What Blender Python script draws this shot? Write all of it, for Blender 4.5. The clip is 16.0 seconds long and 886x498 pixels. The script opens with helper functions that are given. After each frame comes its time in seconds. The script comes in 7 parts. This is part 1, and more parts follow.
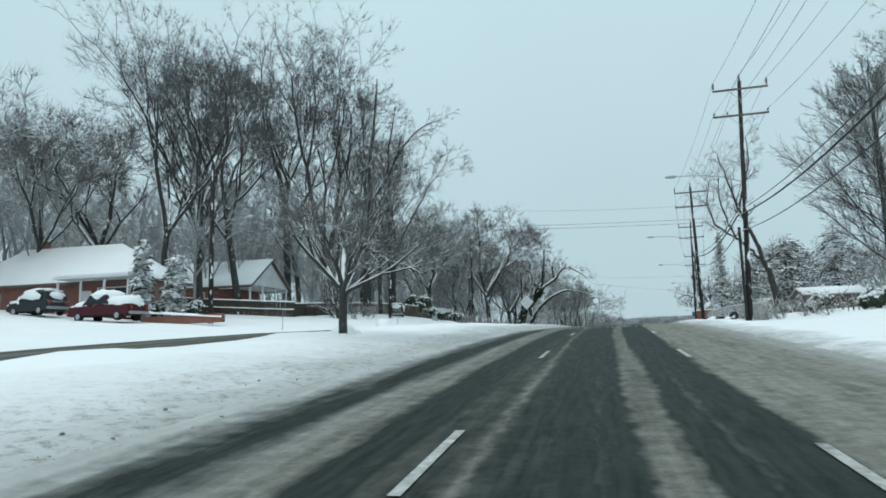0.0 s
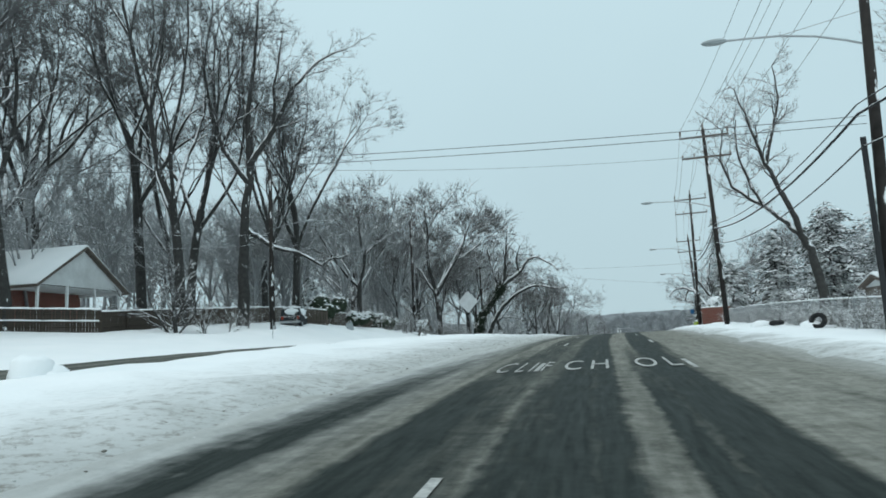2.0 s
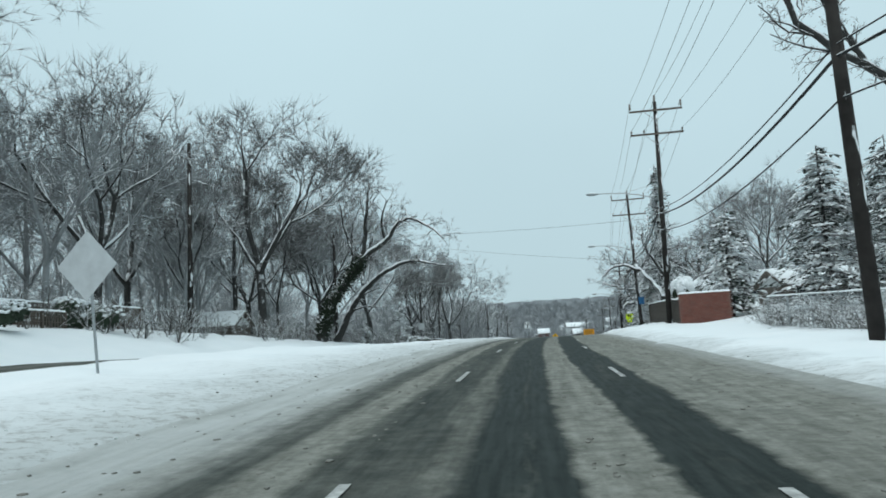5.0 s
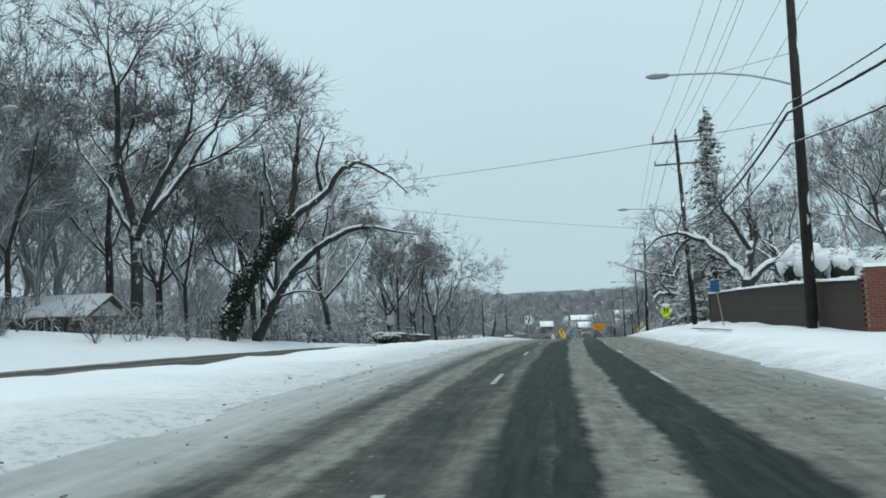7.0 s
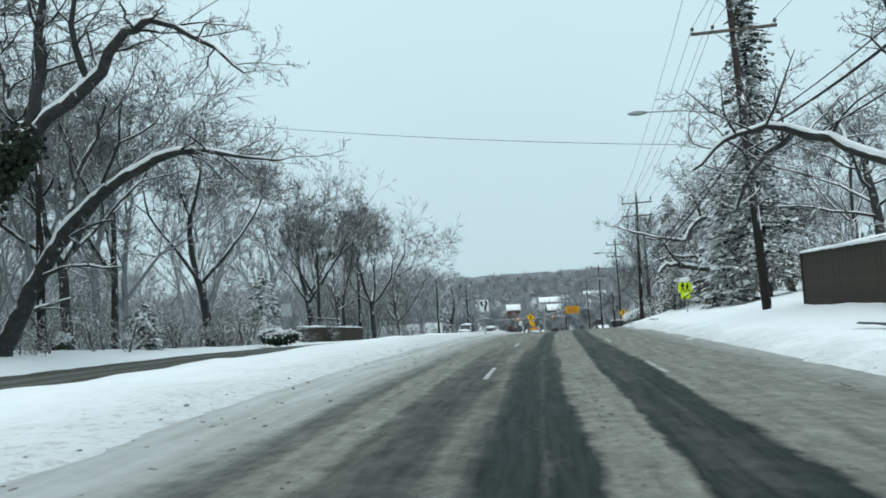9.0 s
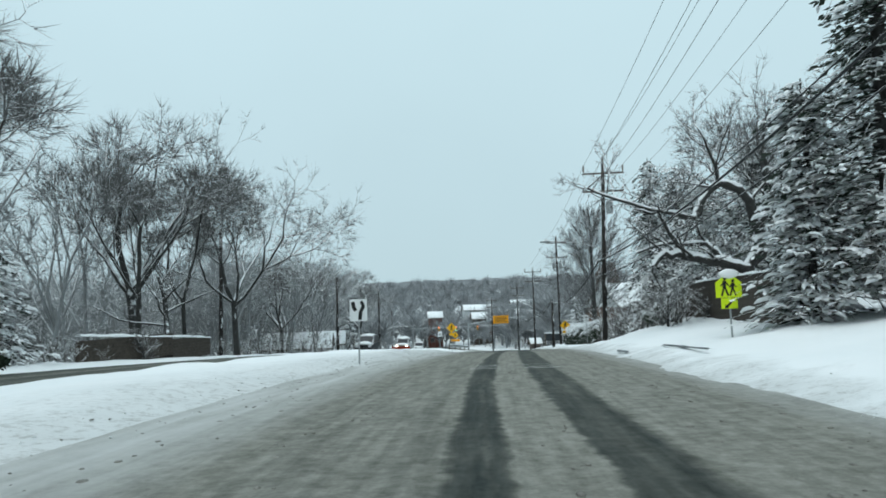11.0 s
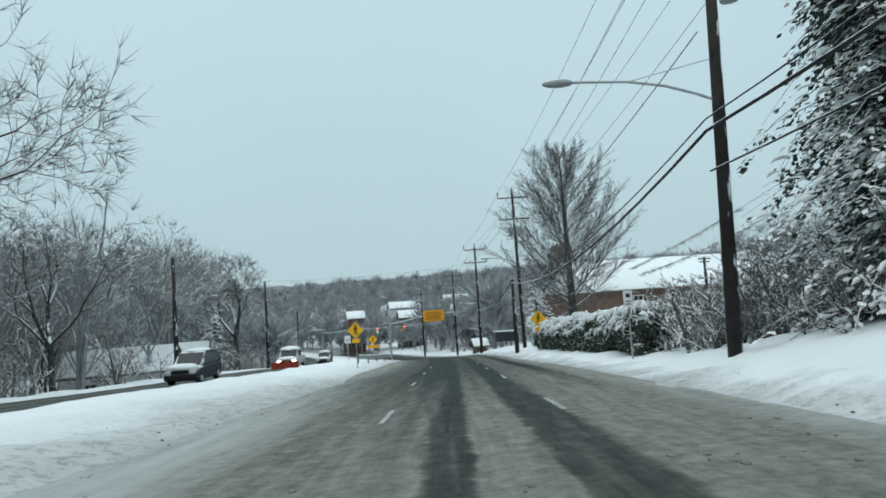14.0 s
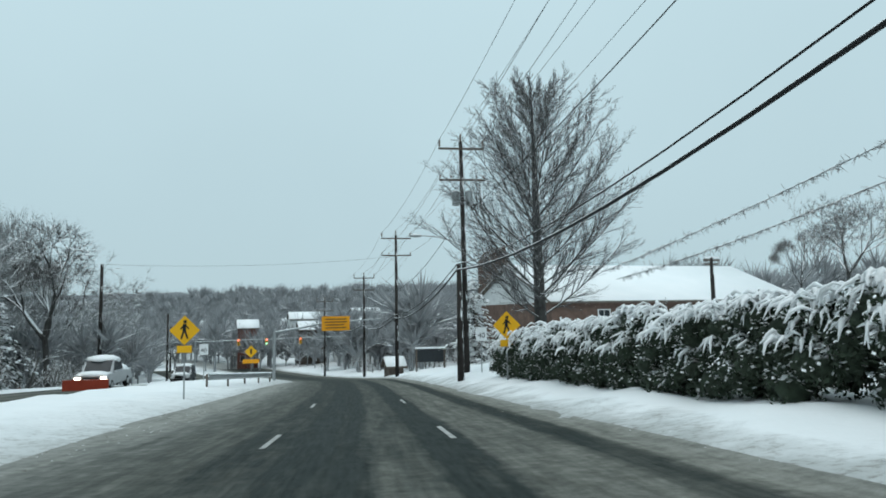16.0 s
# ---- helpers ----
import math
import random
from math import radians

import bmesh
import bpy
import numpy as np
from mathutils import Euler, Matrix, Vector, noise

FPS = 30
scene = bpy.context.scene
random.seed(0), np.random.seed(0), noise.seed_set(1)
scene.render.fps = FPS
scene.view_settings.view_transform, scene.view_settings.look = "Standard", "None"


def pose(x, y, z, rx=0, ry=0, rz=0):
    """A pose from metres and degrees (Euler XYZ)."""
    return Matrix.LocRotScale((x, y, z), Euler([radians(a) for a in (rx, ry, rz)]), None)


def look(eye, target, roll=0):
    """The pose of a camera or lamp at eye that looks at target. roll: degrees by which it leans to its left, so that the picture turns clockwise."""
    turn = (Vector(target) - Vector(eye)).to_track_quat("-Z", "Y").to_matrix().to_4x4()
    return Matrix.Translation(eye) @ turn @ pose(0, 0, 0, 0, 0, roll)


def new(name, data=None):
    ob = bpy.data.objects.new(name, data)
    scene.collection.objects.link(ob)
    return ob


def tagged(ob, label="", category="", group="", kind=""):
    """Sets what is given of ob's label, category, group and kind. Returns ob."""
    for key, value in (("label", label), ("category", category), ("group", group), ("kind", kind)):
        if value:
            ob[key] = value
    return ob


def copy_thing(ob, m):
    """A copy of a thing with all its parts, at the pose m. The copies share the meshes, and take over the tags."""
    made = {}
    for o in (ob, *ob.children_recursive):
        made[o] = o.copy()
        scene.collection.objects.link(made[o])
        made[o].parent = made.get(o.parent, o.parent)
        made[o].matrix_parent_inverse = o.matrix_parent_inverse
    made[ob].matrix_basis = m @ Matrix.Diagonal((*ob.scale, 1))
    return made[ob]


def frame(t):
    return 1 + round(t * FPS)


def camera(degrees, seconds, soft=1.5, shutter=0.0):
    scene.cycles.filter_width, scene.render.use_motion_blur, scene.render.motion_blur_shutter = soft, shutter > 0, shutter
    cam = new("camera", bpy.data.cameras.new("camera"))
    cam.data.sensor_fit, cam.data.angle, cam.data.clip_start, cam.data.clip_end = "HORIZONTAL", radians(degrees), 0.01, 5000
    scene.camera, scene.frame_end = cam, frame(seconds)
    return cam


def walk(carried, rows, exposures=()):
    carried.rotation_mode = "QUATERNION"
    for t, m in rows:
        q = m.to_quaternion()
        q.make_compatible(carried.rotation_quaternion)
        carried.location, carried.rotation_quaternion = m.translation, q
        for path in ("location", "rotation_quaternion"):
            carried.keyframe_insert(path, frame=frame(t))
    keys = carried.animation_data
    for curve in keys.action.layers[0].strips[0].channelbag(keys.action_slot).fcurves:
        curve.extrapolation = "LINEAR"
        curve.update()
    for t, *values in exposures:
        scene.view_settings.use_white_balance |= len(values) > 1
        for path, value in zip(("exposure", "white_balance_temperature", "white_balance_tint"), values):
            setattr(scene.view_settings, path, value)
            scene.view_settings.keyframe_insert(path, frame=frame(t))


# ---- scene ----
cam = camera(65.21, 16.0, soft=1.75)
PATH = [
    (0, (-1.144, -1.272, 0.425), (-1.584, 0.659, 0.699), -1.69),
    (0.5, (-1.218, 5.022, 0.792), (-1.689, 6.945, 1.076), -1.51),
    (1, (-1.255, 11.243, 1.154), (-1.732, 13.161, 1.458), -2.10),
    (1.5, (-1.255, 17.393, 1.492), (-1.683, 19.326, 1.781), -3.05),
    (2, (-1.217, 23.477, 1.800), (-1.588, 25.424, 2.070), -2.98),
    (2.5, (-1.141, 29.496, 2.073), (-1.435, 31.455, 2.349), -2.12),
    (3, (-1.027, 35.454, 2.313), (-1.256, 37.420, 2.599), -2.23),
    (3.5, (-0.874, 41.352, 2.519), (-1.076, 43.324, 2.790), -2.89),
    (4, (-0.683, 47.196, 2.694), (-0.851, 49.172, 2.947), -3.36),
    (4.5, (-0.453, 52.986, 2.839), (-0.567, 54.969, 3.074), -3.27),
    (7, (1.284, 81.243, 3.192), (1.170, 83.231, 3.384), -2.07),
    (7.5, (1.750, 86.776, 3.198), (1.602, 88.759, 3.418), -2.08),
    (8, (2.257, 92.277, 3.185), (2.151, 94.263, 3.396), -2.91),
    (8.5, (2.804, 97.747, 3.152), (2.749, 99.740, 3.312), -3.13),
    (9, (3.392, 103.190, 3.101), (3.372, 105.185, 3.245), -3.41),
    (11.5, (6.947, 130.101, 2.562), (7.221, 132.076, 2.713), -2.32),
    (12, (7.783, 135.442, 2.392), (8.140, 137.405, 2.525), -3.80),
    (12.5, (8.661, 140.776, 2.199), (9.046, 142.736, 2.297), -4.22),
    (13, (9.580, 146.106, 1.980), (9.965, 148.066, 2.091), -3.36),
    (13.5, (10.543, 151.435, 1.734), (10.932, 153.392, 1.878), -3.62),
    (14, (11.548, 156.766, 1.459), (11.941, 158.722, 1.602), -3.90),
    (14.5, (12.596, 162.101, 1.152), (12.991, 164.056, 1.297), -3.29),
    (15, (13.687, 167.443, 0.811), (14.094, 169.395, 0.966), -2.34),
    (15.5, (14.821, 172.796, 0.432), (15.295, 174.732, 0.601), -1.32),
    (16, (15.999, 178.162, 0.012), (16.634, 180.049, 0.201), -1.00),
]
walk(cam, [(t, look(e, g, r)) for t, e, g, r in PATH], exposures=((0, 0.06), (3, 0.08), (4.5, 0.1), (7, 0.11), (9, 0.24), (11, 0.16), (12.4, 0.10), (14, 0.04), (16, 0.05)))

# ---- light ----
world = bpy.data.worlds.new("overcast")
scene.world = world
world.use_nodes = True
wn, wl = world.node_tree.nodes, world.node_tree.links
sky = wn.new("ShaderNodeTexSky")
sky.sky_type, sky.sun_disc = "NISHITA", False
sky.sun_elevation, sky.sun_rotation = radians(38), radians(150)
cloud = wn.new("ShaderNodeMix")
cloud.data_type = "RGBA"
cloud.inputs[0].default_value = 0.975
cloud.inputs[7].default_value = (5.47, 7.3, 7.94, 1)
wl.new(sky.outputs[0], cloud.inputs[6])
# an overcast dome, brighter overhead, with faint uneven cloud
where = wn.new("ShaderNodeTexCoord")
height = wn.new("ShaderNodeSeparateXYZ")
wl.new(where.outputs["Generated"], height.inputs[0])
dome = wn.new("ShaderNodeMapRange")
dome.inputs["From Min"].default_value, dome.inputs["From Max"].default_value = 0.0, 0.45
dome.inputs["To Min"].default_value, dome.inputs["To Max"].default_value = 0.90, 1.06
wl.new(height.outputs[2], dome.inputs["Value"])
uneven = wn.new("ShaderNodeTexNoise")
uneven.inputs["Scale"].default_value, uneven.inputs["Detail"].default_value = 2.2, 4
wl.new(where.outputs["Generated"], uneven.inputs["Vector"])
faint = wn.new("ShaderNodeMapRange")
faint.inputs["To Min"].default_value, faint.inputs["To Max"].default_value = 0.94, 1.06
wl.new(uneven.outputs["Fac"], faint.inputs["Value"])
both = wn.new("ShaderNodeMath")
both.operation = "MULTIPLY"
wl.new(dome.outputs[0], both.inputs[0])
wl.new(faint.outputs[0], both.inputs[1])
shade = wn.new("ShaderNodeVectorMath")
shade.operation = "SCALE"
wl.new(cloud.outputs[2], shade.inputs[0])
wl.new(both.outputs[0], shade.inputs["Scale"])
wl.new(shade.outputs[0], wn["Background"].inputs[0])
wn["Background"].inputs[1].default_value = 0.093

sun = new("sun", bpy.data.lights.new("sun", "SUN"))
sun.data.energy, sun.data.angle, sun.data.color = 1.12, radians(60), (0.99, 1.0, 0.985)
sun.matrix_world = look((0, 0, 60), (14, 24, 0))

# ---- materials ----
def material(name):
    m = bpy.data.materials.new(name)
    m.use_nodes = True
    return m, m.node_tree.nodes, m.node_tree.links, m.node_tree.nodes["Principled BSDF"]


def value(n, l, op, a, b=None, clamp=False):
    v = n.new("ShaderNodeMath")
    v.operation, v.use_clamp = op, clamp
    for i, s in enumerate((a, b)):
        if s is None:
            continue
        if isinstance(s, (int, float)):
            v.inputs[i].default_value = s
        else:
            l.new(s, v.inputs[i])
    return v.outputs[0]


def noisy(n, l, scale, detail=4, coords="Object", rough=0.6):
    t = n.new("ShaderNodeTexCoord")
    x = n.new("ShaderNodeTexNoise")
    x.inputs["Scale"].default_value, x.inputs["Detail"].default_value, x.inputs["Roughness"].default_value = scale, detail, rough
    l.new(t.outputs[coords], x.inputs["Vector"])
    return x.outputs["Fac"]


def ramp(n, l, fac, stops, ease="LINEAR"):
    r = n.new("ShaderNodeValToRGB")
    r.color_ramp.interpolation = ease
    e = r.color_ramp.elements
    while len(e) < len(stops):
        e.new(0.5)
    for el, (p, c) in zip(e, stops):
        el.position = p
        el.color = (c, c, c, 1) if isinstance(c, (int, float)) else (*c, 1)
    l.new(fac, r.inputs[0])
    return r.outputs[0]


def blend(n, l, fac, a, b):
    m = n.new("ShaderNodeMix")
    m.data_type = "RGBA"
    for i, s in ((0, fac), (6, a), (7, b)):
        if isinstance(s, (int, float)):
            m.inputs[i].default_value = s
        elif isinstance(s, tuple):
            m.inputs[i].default_value = (*s, 1)
        else:
            l.new(s, m.inputs[i])
    return m.outputs[2]


def bumped(n, l, b, height, strength, distance):
    u = n.new("ShaderNodeBump")
    u.inputs["Strength"].default_value, u.inputs["Distance"].default_value = strength, distance
    l.new(height, u.inputs["Height"])
    l.new(u.outputs[0], b.inputs["Normal"])


SNOW = (0.86, 0.885, 0.90)


def plain(name, colour, rough=0.6, metal=0.0, vary=0.25, scale=3.0, snow=None, bump=0.0, dirt=0.0, blown=0.0):
    """A surface with two scales of variation; snow: how level a face must be for snow to lie on it."""
    m, n, l, b = material(name)
    dark = tuple(c * (1 - vary) for c in colour)
    light = tuple(min(1, c * (1 + vary)) for c in colour)
    c = blend(n, l, ramp(n, l, noisy(n, l, scale, 5), [(0.3, 0.0), (0.7, 1.0)]), dark, light)
    if dirt:
        c = blend(n, l, ramp(n, l, noisy(n, l, scale * 0.23, 3), [(0.5, 0.0), (0.72, dirt)]), c, (0.12, 0.11, 0.10))
    r = rough
    if snow is not None:
        g = n.new("ShaderNodeNewGeometry")
        s = n.new("ShaderNodeSeparateXYZ")
        l.new(g.outputs["Normal"], s.inputs[0])
        lump = value(n, l, "MULTIPLY", value(n, l, "SUBTRACT", noisy(n, l, 2.1, 4), 0.5), 1.1)
        lie = value(n, l, "ADD", s.outputs[2], lump)
        fac = ramp(n, l, lie, [(max(0.0, snow - 0.06), 0.0), (min(1.0, snow + 0.1), 1.0)])
        c = blend(n, l, fac, c, SNOW)
        b.inputs["Roughness"].default_value = 0.75
    else:
        b.inputs["Roughness"].default_value = r
    if blown:
        # snow that the wind has stuck to one side
        g2 = n.new("ShaderNodeNewGeometry")
        s2 = n.new("ShaderNodeSeparateXYZ")
        l.new(g2.outputs["Normal"], s2.inputs[0])
        t2 = n.new("ShaderNodeTexCoord")
        m2 = n.new("ShaderNodeMapping")
        m2.inputs["Scale"].default_value = (2.0, 2.0, 0.55)
        l.new(t2.outputs["Object"], m2.inputs[0])
        x2 = n.new("ShaderNodeTexNoise")
        x2.inputs["Scale"].default_value, x2.inputs["Detail"].default_value = 2.4, 5
        l.new(m2.outputs[0], x2.inputs["Vector"])
        facing = value(n, l, "MULTIPLY", value(n, l, "SUBTRACT", s2.outputs[0], s2.outputs[1]), 0.16)
        stuck = ramp(n, l, value(n, l, "ADD", x2.outputs["Fac"], facing), [(1 - blown, 0.0), (1.06 - blown, 1.0)])
        c = blend(n, l, stuck, c, SNOW)
    l.new(c, b.inputs["Base Color"])
    b.inputs["Metallic"].default_value = metal
    b.inputs["Specular IOR Level"].default_value = 0.3
    if bump:
        bumped(n, l, b, noisy(n, l, scale * 4, 5), 0.6, bump)
    return m


def snow_material(name, dirty=False):
    m, n, l, b = material(name)
    big, fine = noisy(n, l, 0.35, 4), noisy(n, l, 5.0, 6)
    c = blend(n, l, ramp(n, l, big, [(0.3, 0.0), (0.75, 1.0)]), (0.83, 0.86, 0.875), (0.89, 0.905, 0.915))
    grit = ramp(n, l, noisy(n, l, 4.6, 7, rough=0.8), [(0.50, 0.0), (0.62, 1.0)])
    if dirty:
        u = n.new("ShaderNodeUVMap")
        x = n.new("ShaderNodeSeparateXYZ")
        l.new(u.outputs[0], x.inputs[0])
        wob = value(n, l, "MULTIPLY", value(n, l, "SUBTRACT", noisy(n, l, 0.8, 5), 0.5), 3.0)
        rel = value(n, l, "ADD", x.outputs[0], wob)
        more = ramp(n, l, value(n, l, "DIVIDE", x.outputs[1], 200.0), [(0.0, 1.0), (0.3, 0.95), (0.42, 0.6), (0.6, 0.55), (0.72, 0.6), (0.82, 0.85), (0.90, 1.0)])
        near = ramp(n, l, value(n, l, "DIVIDE", value(n, l, "ADD", rel, 12.0), 24.0), [(0.10, 0.0), (0.2, 0.3), (0.27, 0.8), (0.315, 1.0), (0.68, 1.0), (0.75, 0.0)])
        c = blend(n, l, value(n, l, "MULTIPLY", value(n, l, "MULTIPLY", near, more), 0.9), c, (0.36, 0.375, 0.365))
        c = blend(n, l, value(n, l, "MULTIPLY", value(n, l, "MULTIPLY", near, more), grit), c, (0.23, 0.22, 0.20))
    l.new(c, b.inputs["Base Color"])
    b.inputs["Roughness"].default_value = 0.8
    b.inputs["Specular IOR Level"].default_value = 0.15
    b.inputs["Subsurface Weight"].default_value = 0.0
    bumped(n, l, b, fine, 0.5, 0.04)
    return m


def road_material(name, other=False):
    """Wet asphalt in the wheel tracks, brown slush between them and at the sides; UV is metres across and along."""
    m, n, l, b = material(name)
    u = n.new("ShaderNodeUVMap")
    x = n.new("ShaderNodeSeparateXYZ")
    l.new(u.outputs[0], x.inputs[0])
    st = n.new("ShaderNodeCombineXYZ")
    l.new(value(n, l, "MULTIPLY", x.outputs[0], 2.0), st.inputs[0])
    l.new(value(n, l, "MULTIPLY", x.outputs[1], 0.16), st.inputs[1])

    def streak(scale, detail=4):
        t = n.new("ShaderNodeTexNoise")
        t.inputs["Scale"].default_value, t.inputs["Detail"].default_value = scale, detail
        l.new(st.outputs[0], t.inputs["Vector"])
        return t.outputs["Fac"]

    rough_edge = value(n, l, "MULTIPLY", value(n, l, "SUBTRACT", noisy(n, l, 2.5, 6), 0.5), 0.3)
    wander = value(n, l, "MULTIPLY", value(n, l, "SUBTRACT", streak(0.7, 2), 0.5), 0.3)
    rel = value(n, l, "ADD", x.outputs[0], value(n, l, "ADD", rough_edge, wander))
    if other:
        p = value(n, l, "DIVIDE", value(n, l, "ADD", rel, 21.0), 8.5)
        slush = ramp(n, l, p, [(0.0, 1.0), (0.12, 0.65), (0.2, 0.35), (0.34, 0.55), (0.45, 0.7), (0.56, 0.4), (0.7, 0.6), (0.82, 0.35), (0.9, 0.8), (1.0, 1.0)])
    else:
        p = value(n, l, "DIVIDE", value(n, l, "ADD", rel, 6.0), 12.0)
        at = lambda r: (r + 6) / 12
        start = ramp(n, l, p, [(at(-5.2), 1.0), (at(-4.6), 0.85), (at(-4.15), 0.35), (at(-3.8), 0.1), (at(-3.35), 0.1), (at(-3.0), 0.62), (at(-2.45), 0.66), (at(-2.25), 0.06), (at(-1.8), 0.08), (at(-1.65), 0.22), (at(-1.15), 0.24), (at(-1.02), 0.6), (at(-0.92), 0.2), (at(-0.5), 0.1), (at(-0.16), 0.06), (at(-0.06), 0.24), (at(0.04), 0.06), (at(0.26), 0.1), (at(0.36), 0.56), (at(0.68), 0.58), (at(0.78), 0.03), (at(1.02), 0.05), (at(1.1), 0.3), (at(1.18), 0.05), (at(1.7), 0.06), (at(1.84), 0.7), (at(2.6), 0.85), (at(3.2), 0.7), (at(3.6), 0.95), (at(4.4), 0.9)])
        mid = ramp(n, l, p, [(at(-5.2), 1.0), (at(-4.2), 0.95), (at(-3.3), 0.8), (at(-2.95), 0.5), (at(-2.65), 0.45), (at(-2.45), 0.82), (at(-2.02), 0.84), (at(-1.88), 0.44), (at(-1.5), 0.34), (at(-1.0), 0.40), (at(-0.9), 0.58), (at(-0.7), 0.56), (at(-0.6), 0.3), (at(-0.47), 0.12), (at(-0.12), 0.13), (at(-0.05), 0.3), (at(0.02), 0.13), (at(0.28), 0.15), (at(0.4), 0.78), (at(0.98), 0.82), (at(1.08), 0.14), (at(1.5), 0.22), (at(1.92), 0.14), (at(2.06), 0.8), (at(2.7), 0.78), (at(3.2), 0.94), (at(4.4), 0.92)])
        crest = ramp(n, l, p, [(at(-5.2), 1.0), (at(-4.2), 0.95), (at(-3.0), 0.8), (at(-2.2), 0.66), (at(-1.4), 0.72), (at(-0.9), 0.6), (at(-0.46), 0.72), (at(-0.34), 0.22), (at(-0.12), 0.14), (at(-0.06), 0.32), (at(0.0), 0.16), (at(0.12), 0.22), (at(0.22), 0.78), (at(0.95), 0.8), (at(1.06), 0.2), (at(1.5), 0.28), (at(1.8), 0.2), (at(1.96), 0.7), (at(2.6), 0.82), (at(4.4), 0.95)])
        late = ramp(n, l, p, [(at(-5.2), 0.75), (at(-4.1), 0.48), (at(-3.4), 0.38), (at(-2.2), 0.34), (at(-2.0), 0.16), (at(-1.2), 0.18), (at(-0.9), 0.04), (at(-0.45), 0.02), (at(-0.3), 0.16), (at(-0.1), 0.03), (at(0.05), 0.1), (at(0.3), 0.32), (at(0.55), 0.3), (at(0.9), 0.28), (at(1.1), 0.04), (at(1.7), 0.06), (at(1.85), 0.45), (at(2.6), 0.5), (at(3.05), 0.5), (at(3.25), 0.12), (at(3.7), 0.15), (at(3.9), 0.6), (at(4.4), 0.8)])
        a = ramp(n, l, value(n, l, "DIVIDE", x.outputs[1], 200.0), [(0.16, 0.0), (0.26, 1.0)])
        z = ramp(n, l, value(n, l, "DIVIDE", x.outputs[1], 200.0), [(0.82, 0.0), (0.94, 1.0)])
        k = ramp(n, l, value(n, l, "DIVIDE", x.outputs[1], 200.0), [(0.58, 0.0), (0.67, 1.0)])
        slush = blend(n, l, z, blend(n, l, k, blend(n, l, a, start, mid), crest), late)
        slush = value(n, l, "ADD", slush, ramp(n, l, value(n, l, "DIVIDE", x.outputs[1], 200.0), [(0.0, 0.08), (0.2, 0.05), (0.3, 0.0), (0.52, 0.02), (0.62, 0.12), (0.8, 0.14), (0.92, 0.09)]))
    tone = streak(1.1, 6)
    amount = value(n, l, "ADD", slush, value(n, l, "MULTIPLY", value(n, l, "SUBTRACT", value(n, l, "ADD", value(n, l, "MULTIPLY", tone, 0.5), value(n, l, "MULTIPLY", streak(2.2, 5), 0.5)), 0.5), 0.62), False)
    clump = value(n, l, "MULTIPLY", value(n, l, "SUBTRACT", noisy(n, l, 2.2, 8, rough=0.72), 0.5), 0.62)
    amount = value(n, l, "ADD", amount, clump, True)
    asphalt = blend(n, l, ramp(n, l, streak(6.0, 6), [(0.3, 0.0), (0.7, 1.0)]), (0.014, 0.019, 0.0175), (0.036, 0.044, 0.041))
    brown = blend(n, l, ramp(n, l, value(n, l, "ADD", value(n, l, "MULTIPLY", streak(3.0, 6), 0.3), value(n, l, "MULTIPLY", noisy(n, l, 4.0, 8, rough=0.78), 0.7)), [(0.36, 0.0), (0.64, 1.0)]), (0.130, 0.131, 0.113), (0.320, 0.320, 0.288))
    white = ramp(n, l, value(n, l, "DIVIDE", value(n, l, "ABSOLUTE", value(n, l, "ADD", rel, 16.75 if other else -0.6)), 5.0), [(0.70 if other else 0.64, 0.0), (0.84 if other else 0.92, 1.0)])
    if not other:
        white = value(n, l, "MULTIPLY", white, ramp(n, l, value(n, l, "DIVIDE", x.outputs[1], 200.0), [(0.82, 1.0), (0.92, 0.25)]))
    brown = blend(n, l, value(n, l, "MULTIPLY", white, value(n, l, "ADD", 0.08, streak(1.7, 6))), brown, (0.62, 0.64, 0.64))
    c = blend(n, l, ramp(n, l, amount, [(0.2, 0.0), (0.5, 0.38), (0.85, 1.0)]), asphalt, brown)
    l.new(c, b.inputs["Base Color"])
    l.new(ramp(n, l, amount, [(0.1, 0.62), (0.6, 0.88)]), b.inputs["Roughness"])
    b.inputs["Specular IOR Level"].default_value = 0.06
    lumps = value(n, l, "MULTIPLY", value(n, l, "ADD", streak(2.6, 5), value(n, l, "MULTIPLY", noisy(n, l, 5.0, 8, rough=0.75), 1.2)), amount)
    bumped(n, l, b, lumps, 0.7, 0.045)
    return m


def brick_material(name, snow=None):
    m, n, l, b = material(name)
    t = n.new("ShaderNodeTexCoord")
    k = n.new("ShaderNodeTexBrick")
    mp = n.new("ShaderNodeMapping")
    mp.inputs["Rotation"].default_value = (radians(90), 0, 0)
    l.new(t.outputs["Object"], mp.inputs[0])
    l.new(mp.outputs[0], k.inputs["Vector"])
    k.inputs["Color1"].default_value, k.inputs["Color2"].default_value = (0.25, 0.075, 0.05, 1), (0.17, 0.05, 0.035, 1)
    k.inputs["Mortar"].default_value = (0.26, 0.22, 0.2, 1)
    k.inputs["Scale"].default_value, k.inputs["Brick Width"].default_value, k.inputs["Row Height"].default_value = 1.0, 0.21, 0.075
    k.inputs["Mortar Size"].default_value = 0.008
    c = blend(n, l, ramp(n, l, noisy(n, l, 0.8, 4), [(0.35, 0.0), (0.75, 0.5)]), k.outputs[0], (0.12, 0.05, 0.04))
    l.new(c, b.inputs["Base Color"])
    b.inputs["Roughness"].default_value = 0.85
    return m


